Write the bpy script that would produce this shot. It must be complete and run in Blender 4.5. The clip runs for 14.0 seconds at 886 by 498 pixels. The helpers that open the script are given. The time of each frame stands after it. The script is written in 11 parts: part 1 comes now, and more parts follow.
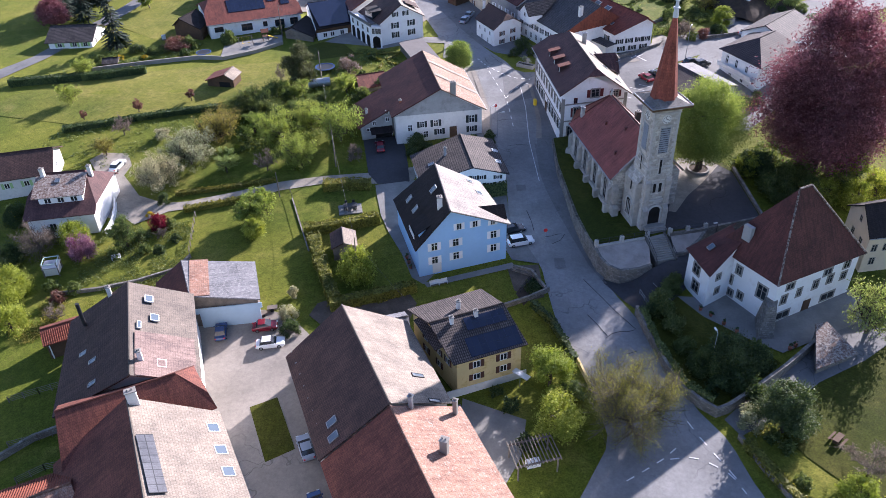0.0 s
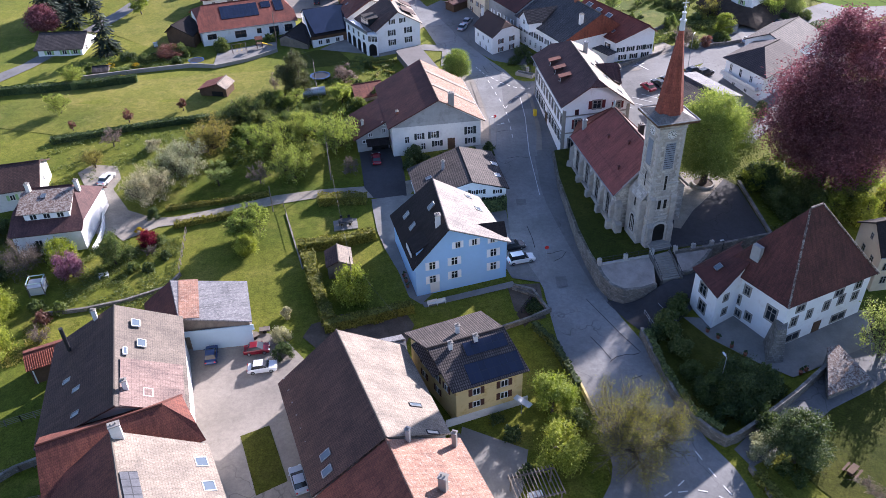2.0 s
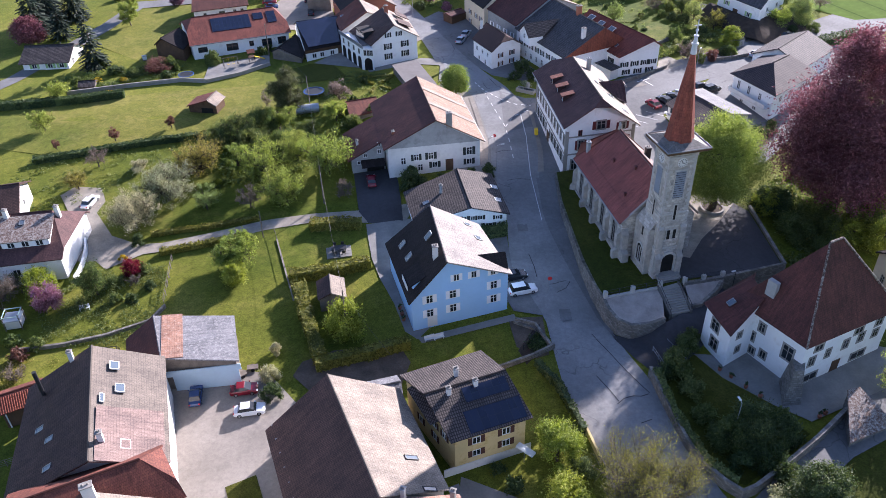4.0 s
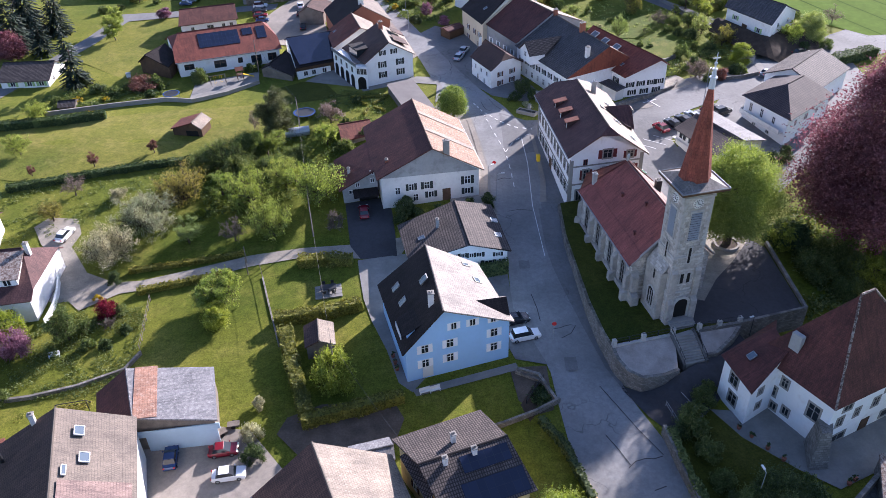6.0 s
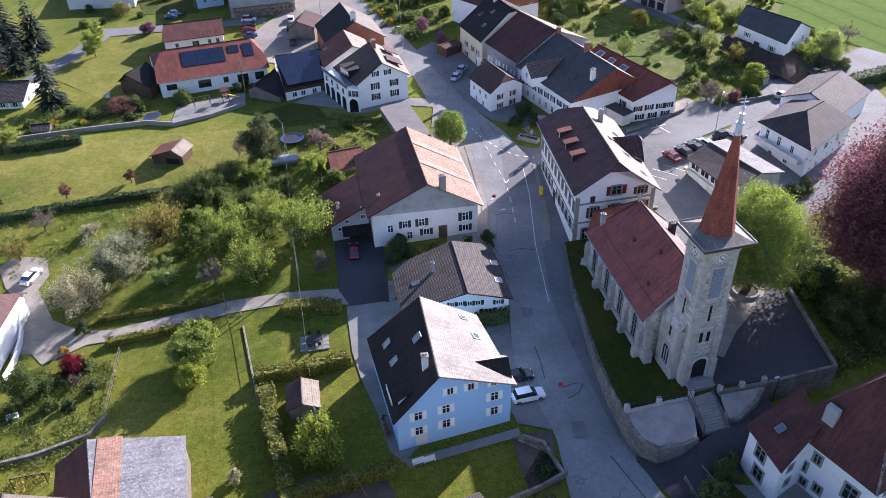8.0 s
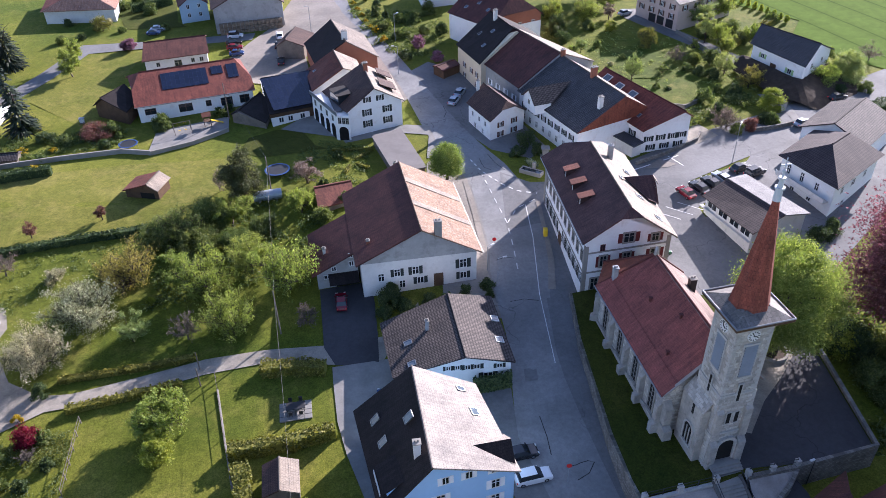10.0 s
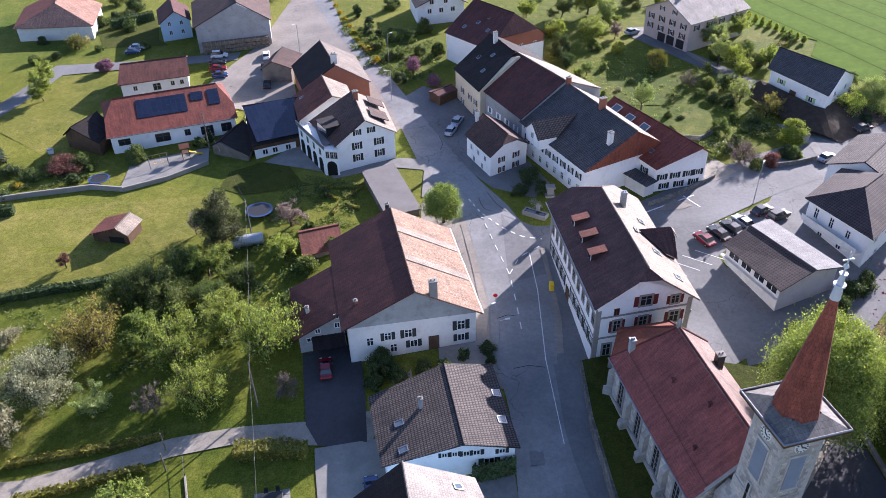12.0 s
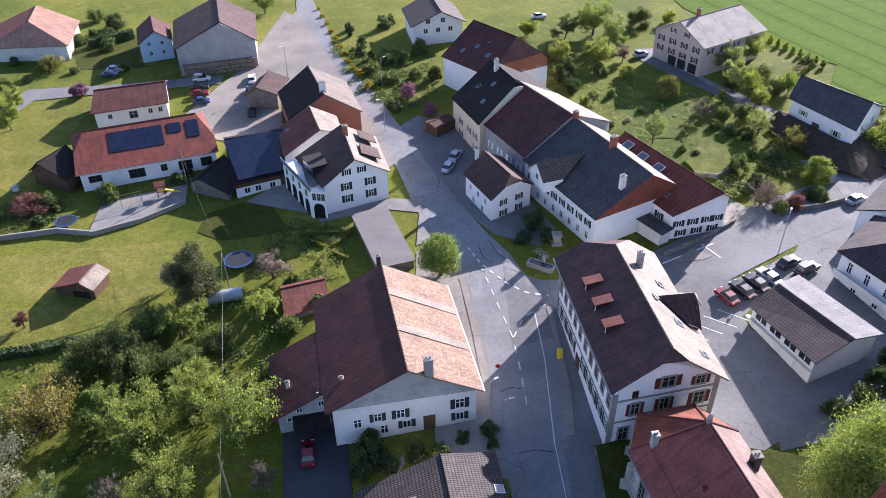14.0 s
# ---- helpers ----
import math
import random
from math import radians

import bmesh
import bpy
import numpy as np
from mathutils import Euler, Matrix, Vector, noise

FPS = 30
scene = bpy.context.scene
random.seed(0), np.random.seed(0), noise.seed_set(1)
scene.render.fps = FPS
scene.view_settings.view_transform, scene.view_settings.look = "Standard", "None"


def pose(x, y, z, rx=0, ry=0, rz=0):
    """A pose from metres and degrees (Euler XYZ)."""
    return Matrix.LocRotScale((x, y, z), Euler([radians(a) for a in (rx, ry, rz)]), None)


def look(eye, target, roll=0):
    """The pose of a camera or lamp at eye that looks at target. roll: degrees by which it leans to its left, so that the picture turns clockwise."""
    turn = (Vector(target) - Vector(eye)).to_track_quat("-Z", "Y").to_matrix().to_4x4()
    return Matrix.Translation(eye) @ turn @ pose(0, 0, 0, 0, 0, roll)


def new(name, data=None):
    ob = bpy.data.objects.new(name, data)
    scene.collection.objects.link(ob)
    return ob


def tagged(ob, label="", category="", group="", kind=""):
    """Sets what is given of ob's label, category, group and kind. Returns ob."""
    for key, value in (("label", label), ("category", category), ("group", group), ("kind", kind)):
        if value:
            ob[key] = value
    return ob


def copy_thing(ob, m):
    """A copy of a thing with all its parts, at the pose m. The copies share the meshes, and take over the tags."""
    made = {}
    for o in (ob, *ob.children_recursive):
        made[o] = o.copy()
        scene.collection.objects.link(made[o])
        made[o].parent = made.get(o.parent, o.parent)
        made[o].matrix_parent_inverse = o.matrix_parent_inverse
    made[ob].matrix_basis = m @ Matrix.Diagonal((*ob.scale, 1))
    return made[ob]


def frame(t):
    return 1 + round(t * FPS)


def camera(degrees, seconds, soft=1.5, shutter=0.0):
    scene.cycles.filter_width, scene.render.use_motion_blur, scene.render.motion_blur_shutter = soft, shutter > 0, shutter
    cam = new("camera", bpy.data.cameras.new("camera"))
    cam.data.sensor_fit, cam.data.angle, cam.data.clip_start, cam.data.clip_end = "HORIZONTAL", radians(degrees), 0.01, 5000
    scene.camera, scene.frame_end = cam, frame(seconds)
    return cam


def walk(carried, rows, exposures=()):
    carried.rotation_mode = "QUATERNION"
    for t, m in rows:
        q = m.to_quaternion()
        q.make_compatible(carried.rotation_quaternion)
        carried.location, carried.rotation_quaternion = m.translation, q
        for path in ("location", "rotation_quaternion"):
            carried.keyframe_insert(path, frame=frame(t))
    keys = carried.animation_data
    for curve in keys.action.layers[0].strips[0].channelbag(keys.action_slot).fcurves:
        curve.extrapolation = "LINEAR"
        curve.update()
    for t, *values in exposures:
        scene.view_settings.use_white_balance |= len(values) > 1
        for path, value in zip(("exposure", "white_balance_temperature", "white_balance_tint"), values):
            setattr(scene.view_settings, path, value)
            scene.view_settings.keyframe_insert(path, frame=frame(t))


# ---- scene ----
cam = camera(60.58, 14.0, 0.6)
ROWS = [
    (0.0, 0.000, 0.000, 76.050, -0.000, -35.431, 1.639),
    (0.5, -0.050, 0.941, 75.976, -0.060, -35.429, 1.620),
    (1.0, -0.112, 2.065, 75.990, -0.116, -35.424, 1.600),
    (1.5, -0.141, 3.371, 76.056, -0.165, -35.415, 1.581),
    (2.0, -0.154, 4.910, 76.163, -0.205, -35.400, 1.561),
    (2.5, -0.148, 6.547, 76.242, -0.239, -35.380, 1.543),
    (3.0, -0.138, 8.387, 76.375, -0.274, -35.357, 1.525),
    (5.5, 0.145, 20.132, 76.652, -0.431, -35.222, 1.456),
    (6.0, 0.262, 22.993, 76.772, -0.460, -35.218, 1.439),
    (6.5, 0.361, 25.832, 76.794, -0.487, -35.218, 1.421),
    (7.0, 0.479, 28.865, 76.842, -0.519, -35.219, 1.401),
    (7.5, 0.607, 31.921, 76.858, -0.551, -35.221, 1.379),
    (8.0, 0.718, 35.175, 76.964, -0.578, -35.221, 1.356),
    (10.5, 1.369, 52.367, 77.062, -0.681, -35.219, 1.191),
    (11.0, 1.473, 56.050, 77.131, -0.718, -35.234, 1.150),
    (11.5, 1.543, 59.636, 77.176, -0.756, -35.250, 1.108),
    (12.0, 1.607, 63.339, 77.333, -0.799, -35.268, 1.065),
    (12.5, 1.649, 66.916, 77.440, -0.839, -35.287, 1.021),
    (13.0, 1.723, 70.615, 77.632, -0.880, -35.306, 0.976),
    (13.5, 1.789, 74.243, 77.760, -0.921, -35.325, 0.930),
    (14.0, 1.838, 77.955, 77.977, -0.965, -35.343, 0.884),
]
walk(cam, [(t, pose(x, y, z, 90 + pitch, roll, yaw)) for t, x, y, z, yaw, pitch, roll in ROWS],
     [(0.0, 1.5, 5600, 25), (14.0, 1.5, 5600, 25)])

# ---- sun and sky ----
SUN = Vector((0.592, 0.705, 0.395)).normalized()
world = bpy.data.worlds.new("sky")
scene.world = world
world.use_nodes = True
wn = world.node_tree.nodes
sky = wn.new("ShaderNodeTexSky")
sky.sky_type = "NISHITA"
sky.sun_disc = False
sky.sun_elevation = math.asin(SUN.z)
sky.sun_rotation = math.atan2(SUN.x, SUN.y)
sky.altitude = 700
wn["Background"].inputs["Strength"].default_value = 0.084
world.node_tree.links.new(sky.outputs["Color"], wn["Background"].inputs["Color"])
sun = new("sun", bpy.data.lights.new("sun", "SUN"))
sun.data.energy = 5.0
sun.data.angle = radians(0.5)
sun.data.color = (1.0, 0.9, 0.76)
sun.matrix_world = look(SUN * 300, (0, 0, 0))



# ---- materials ----
def nodes(name, rough=0.85, metal=0.0, spec=0.3):
    m = bpy.data.materials.new(name)
    m.use_nodes = True
    nt = m.node_tree
    b = nt.nodes["Principled BSDF"]
    b.inputs["Roughness"].default_value = rough
    b.inputs["Metallic"].default_value = metal
    b.inputs["Specular IOR Level"].default_value = spec
    return m, nt, b


def tex_noise(nt, scale, detail=4.0, rough=0.6, vec=None):
    n = nt.nodes.new("ShaderNodeTexNoise")
    n.inputs["Scale"].default_value = scale
    n.inputs["Detail"].default_value = detail
    n.inputs["Roughness"].default_value = rough
    if vec is not None:
        nt.links.new(vec, n.inputs["Vector"])
    return n.outputs["Fac"]


def ramp(nt, fac, stops):
    r = nt.nodes.new("ShaderNodeValToRGB")
    e = r.color_ramp.elements
    while len(e) < len(stops):
        e.new(0.5)
    for el, (p, c) in zip(e, stops):
        el.position = p
        el.color = (*c, 1)
    nt.links.new(fac, r.inputs["Fac"])
    return r.outputs["Color"]


def mix(nt, fac, a, b, kind="MIX"):
    n = nt.nodes.new("ShaderNodeMix")
    n.data_type = "RGBA"
    n.blend_type = kind
    for sock, v in ((n.inputs[0], fac), (n.inputs[6], a), (n.inputs[7], b)):
        if isinstance(v, bpy.types.NodeSocket):
            nt.links.new(v, sock)
        elif isinstance(v, (int, float)):
            sock.default_value = v
        else:
            sock.default_value = (*v, 1)
    return n.outputs[2]


def bump(nt, b, height, strength=0.4, dist=0.03):
    n = nt.nodes.new("ShaderNodeBump")
    n.inputs["Strength"].default_value = strength
    n.inputs["Distance"].default_value = dist
    nt.links.new(height, n.inputs["Height"])
    nt.links.new(n.outputs["Normal"], b.inputs["Normal"])


def position(nt):
    g = nt.nodes.new("ShaderNodeNewGeometry")
    return g.outputs["Position"]


def sc(c, k):
    return tuple(min(1.0, v * k) for v in c)


def surface(name, col, rough=0.85, var=0.25, big=0.25, small=3.0, metal=0.0, spec=0.3, bumpy=0.3, stain=None):
    """A plain weathered surface: broad stains and fine grain round one colour."""
    m, nt, b = nodes(name, rough, metal, spec)
    p = position(nt)
    base = ramp(nt, tex_noise(nt, big, 5.0, 0.6, p), [(0.3, sc(col, 1 - var)), (0.7, sc(col, 1 + var * 0.6))])
    fine = ramp(nt, tex_noise(nt, small, 6.0, 0.7, p), [(0.25, sc((1, 1, 1), 1 - var)), (0.75, (1, 1, 1))])
    out = mix(nt, 1.0, base, fine, "MULTIPLY")
    if stain:
        f = ramp(nt, tex_noise(nt, 0.6, 6.0, 0.7, p), [(0.52, (0, 0, 0)), (0.66, (1, 1, 1))])
        out = mix(nt, f, out, stain)
    nt.links.new(out, b.inputs["Base Color"])
    bump(nt, b, tex_noise(nt, small * 2, 3.0, 0.6, p), bumpy, 0.02)
    return m


def tiles(name, col, col2, w=0.24, h=0.32, rough=0.8, moss=None, moss_at=0.6, spec=0.35, streak=0.35, depth=0.6, gap=0.016, joint=0.5):
    """Roof tiles in courses, along the roof's own unwrapping in metres."""
    m, nt, b = nodes(name, rough, 0.0, spec)
    uv = nt.nodes.new("ShaderNodeUVMap")
    br = nt.nodes.new("ShaderNodeTexBrick")
    br.inputs["Scale"].default_value = 1.0
    br.inputs["Brick Width"].default_value = w
    br.inputs["Row Height"].default_value = h
    if gap > 0.04:
        br.offset = 0.0
    br.inputs["Mortar Size"].default_value = gap
    br.inputs["Mortar Smooth"].default_value = 0.4
    br.inputs["Bias"].default_value = -0.1
    br.inputs["Color1"].default_value = (*col, 1)
    br.inputs["Color2"].default_value = (*col2, 1)
    br.inputs["Mortar"].default_value = (*sc(col, joint), 1)
    nt.links.new(uv.outputs["UV"], br.inputs["Vector"])
    p = position(nt)
    wear = ramp(nt, tex_noise(nt, 0.35, 6.0, 0.65, p), [(0.3, (0.62, 0.62, 0.64)), (0.7, (1.15, 1.12, 1.1))])
    out = mix(nt, 1.0, br.outputs["Color"], wear, "MULTIPLY")
    mp = nt.nodes.new("ShaderNodeMapping")
    mp.inputs["Scale"].default_value = (2.2, 0.18, 1)
    nt.links.new(uv.outputs["UV"], mp.inputs["Vector"])
    st = ramp(nt, tex_noise(nt, 1.0, 5.0, 0.7, mp.outputs["Vector"]), [(0.35, sc((1, 1, 1), 1 - streak)), (0.6, (1, 1, 1))])
    out = mix(nt, 1.0, out, st, "MULTIPLY")
    sp = ramp(nt, tex_noise(nt, 4.5, 6.0, 0.8, p), [(0.3, (0.62, 0.62, 0.62)), (0.7, (1.18, 1.17, 1.16))])
    out = mix(nt, 1.0, out, sp, "MULTIPLY")
    if moss:
        f = ramp(nt, tex_noise(nt, 2.4, 8.0, 0.8, p), [(moss_at - 0.05, (0, 0, 0)), (moss_at + 0.12, (0.85, 0.85, 0.85))])
        out = mix(nt, f, out, moss)
    nt.links.new(out, b.inputs["Base Color"])
    bump(nt, b, br.outputs["Fac"], -depth, 0.05)
    return m


def leafy(name, col, col2, rough=0.6, trans=0.42, thru=(1.15, 1.15, 0.6)):
    """Leaves: tones at random, leaf by leaf and in broad patches, with yellower light through them."""
    m, nt, b = nodes(name, rough, 0.0, 0.3)
    g = nt.nodes.new("ShaderNodeNewGeometry")
    o = nt.nodes.new("ShaderNodeObjectInfo")
    c = ramp(nt, g.outputs["Random Per Island"], [(0.0, sc(col, 0.75)), (0.55, col), (1.0, col2)])
    t = ramp(nt, o.outputs["Random"], [(0.0, (0.8, 0.86, 0.8)), (1.0, (1.16, 1.08, 1.05))])
    c = mix(nt, 1.0, c, t, "MULTIPLY")
    pt = ramp(nt, tex_noise(nt, 0.9, 3.0, 0.6, g.outputs["Position"]), [(0.3, (0.72, 0.76, 0.78)), (0.7, (1.12, 1.1, 1.05))])
    c = mix(nt, 1.0, c, pt, "MULTIPLY")
    nt.links.new(c, b.inputs["Base Color"])
    tr = nt.nodes.new("ShaderNodeBsdfTranslucent")
    nt.links.new(mix(nt, 1.0, c, thru, "MULTIPLY"), tr.inputs["Color"])
    ms = nt.nodes.new("ShaderNodeMixShader")
    ms.inputs[0].default_value = trans
    nt.links.new(b.outputs[0], ms.inputs[1])
    nt.links.new(tr.outputs[0], ms.inputs[2])
    nt.links.new(ms.outputs[0], nt.nodes["Material Output"].inputs["Surface"])
    return m


def glass(name, tint=(0.02, 0.025, 0.03), rough=0.05):
    m, nt, b = nodes(name, rough, 0.0, 0.6)
    b.inputs["Base Color"].default_value = (*tint, 1)
    return m


def solar(name):
    m, nt, b = nodes(name, 0.18, 0.0, 0.6)
    uv = nt.nodes.new("ShaderNodeUVMap")
    br = nt.nodes.new("ShaderNodeTexBrick")
    br.offset = 0.0
    br.inputs["Scale"].default_value = 1.0
    br.inputs["Brick Width"].default_value = 1.0
    br.inputs["Row Height"].default_value = 1.65
    br.inputs["Mortar Size"].default_value = 0.025
    br.inputs["Color1"].default_value = (0.008, 0.012, 0.03, 1)
    br.inputs["Color2"].default_value = (0.012, 0.017, 0.04, 1)
    br.inputs["Mortar"].default_value = (0.02, 0.024, 0.035, 1)
    nt.links.new(uv.outputs["UV"], br.inputs["Vector"])
    nt.links.new(br.outputs["Color"], b.inputs["Base Color"])
    return m


def meadow(name, k=1.0, hue=(1.0, 1.0, 1.0)):
    """Lawns, rough grass and meadow: tones in patches of several sizes."""
    m, nt, b = nodes(name, 0.95, 0.0, 0.15)
    p = position(nt)
    a = ramp(nt, tex_noise(nt, 0.035, 4.0, 0.55, p), [(0.3, (0.055, 0.088, 0.010)), (0.45, (0.1, 0.122, 0.015)), (0.58, (0.145, 0.155, 0.022)), (0.72, (0.225, 0.215, 0.05))])
    dry = ramp(nt, tex_noise(nt, 0.16, 7.0, 0.7, p), [(0.5, (0, 0, 0)), (0.75, (0.55, 0.55, 0.55))])
    a = mix(nt, dry, a, (0.25, 0.215, 0.06))
    a = mix(nt, 1.0, a, (k * hue[0], k * hue[1], k * hue[2]), "MULTIPLY")
    fine = ramp(nt, tex_noise(nt, 0.9, 9.0, 0.82, p), [(0.3, (0.5, 0.54, 0.46)), (0.68, (1.2, 1.17, 1.1))])
    a = mix(nt, 1.0, a, fine, "MULTIPLY")
    tuft = ramp(nt, tex_noise(nt, 4.0, 6.0, 0.85, p), [(0.34, (0.42, 0.46, 0.4)), (0.64, (1.35, 1.3, 1.2))])
    a = mix(nt, 1.0, a, tuft, "MULTIPLY")
    b.inputs["Sheen Weight"].default_value = 0.1
    b.inputs["Sheen Roughness"].default_value = 0.35
    b.inputs["Sheen Tint"].default_value = (0.75, 0.85, 0.2, 1)
    nt.links.new(a, b.inputs["Base Color"])
    bump(nt, b, tex_noise(nt, 3.0, 6.0, 0.8, p), 0.6, 0.12)
    return m


def field(name):
    """A young crop in drilled rows."""
    m, nt, b = nodes(name, 0.95, 0.0, 0.03)
    p = position(nt)
    mp = nt.nodes.new("ShaderNodeMapping")
    mp.inputs["Rotation"].default_value = (0, 0, radians(157))
    nt.links.new(p, mp.inputs["Vector"])
    wv = nt.nodes.new("ShaderNodeTexWave")
    wv.inputs["Scale"].default_value = 0.035
    wv.inputs["Distortion"].default_value = 0.3
    nt.links.new(mp.outputs["Vector"], wv.inputs["Vector"])
    a = ramp(nt, wv.outputs["Fac"], [(0.0, (0.05, 0.09, 0.012)), (0.02, (0.1, 0.155, 0.024)), (1.0, (0.108, 0.168, 0.027))])
    f = ramp(nt, tex_noise(nt, 0.5, 6.0, 0.7, p), [(0.3, (0.8, 0.8, 0.8)), (0.7, (1.1, 1.1, 1.1))])
    nt.links.new(mix(nt, 1.0, a, f, "MULTIPLY"), b.inputs["Base Color"])
    return m


def asphalt(name, col, var=0.2):
    m, nt, b = nodes(name, 0.85, 0.0, 0.3)
    p = position(nt)
    a = ramp(nt, tex_noise(nt, 0.09, 5.0, 0.6, p), [(0.35, sc(col, 1 - var)), (0.65, sc(col, 1 + var))])
    f = ramp(nt, tex_noise(nt, 1.6, 9.0, 0.8, p), [(0.3, (0.74, 0.74, 0.74)), (0.7, (1.14, 1.14, 1.14))])
    a = mix(nt, 1.0, a, f, "MULTIPLY")
    v = nt.nodes.new("ShaderNodeTexVoronoi")
    v.feature = "DISTANCE_TO_EDGE"
    v.inputs["Scale"].default_value = 0.11
    w = nt.nodes.new("ShaderNodeVectorMath")
    n3 = nt.nodes.new("ShaderNodeTexNoise")
    n3.inputs["Scale"].default_value = 0.35
    nt.links.new(p, n3.inputs["Vector"])
    w.operation = "MULTIPLY_ADD"
    w.inputs[1].default_value = (5, 5, 5)
    nt.links.new(n3.outputs["Color"], w.inputs[0])
    nt.links.new(p, w.inputs[2])
    nt.links.new(w.outputs[0], v.inputs["Vector"])
    crack = ramp(nt, v.outputs["Distance"], [(0.004, (1, 1, 1)), (0.012, (0, 0, 0))])
    part_ = ramp(nt, tex_noise(nt, 0.06, 2.0, 0.5, p), [(0.5, (0, 0, 0)), (0.58, (0.6, 0.6, 0.6))])
    crack = mix(nt, 1.0, crack, part_, "MULTIPLY")
    a = mix(nt, crack, a, sc(col, 0.4))
    nt.links.new(a, b.inputs["Base Color"])
    bump(nt, b, tex_noise(nt, 14.0, 3.0, 0.6, p), 0.2, 0.01)
    return m


def masonry(name, col, col2, mortar, w=0.55, h=0.32, stain=(0.06, 0.055, 0.05)):
    """Dressed stone in courses on a wall's own unwrapping."""
    m, nt, b = nodes(name, 0.9, 0.0, 0.2)
    uv = nt.nodes.new("ShaderNodeUVMap")
    br = nt.nodes.new("ShaderNodeTexBrick")
    br.inputs["Scale"].default_value = 1.0
    br.inputs["Brick Width"].default_value = w
    br.inputs["Row Height"].default_value = h
    br.inputs["Mortar Size"].default_value = 0.03
    br.inputs["Color1"].default_value = (*col, 1)
    br.inputs["Color2"].default_value = (*col2, 1)
    br.inputs["Mortar"].default_value = (*mortar, 1)
    nt.links.new(uv.outputs["UV"], br.inputs["Vector"])
    p = position(nt)
    wear = ramp(nt, tex_noise(nt, 0.5, 6.0, 0.7, p), [(0.3, (0.55, 0.55, 0.56)), (0.7, (1.15, 1.13, 1.1))])
    out = mix(nt, 1.0, br.outputs["Color"], wear, "MULTIPLY")
    f = ramp(nt, tex_noise(nt, 1.4, 7.0, 0.75, p), [(0.55, (0, 0, 0)), (0.72, (0.7, 0.7, 0.7))])
    out = mix(nt, f, out, stain)
    nt.links.new(out, b.inputs["Base Color"])
    bump(nt, b, br.outputs["Fac"], -0.5, 0.04)
    return m


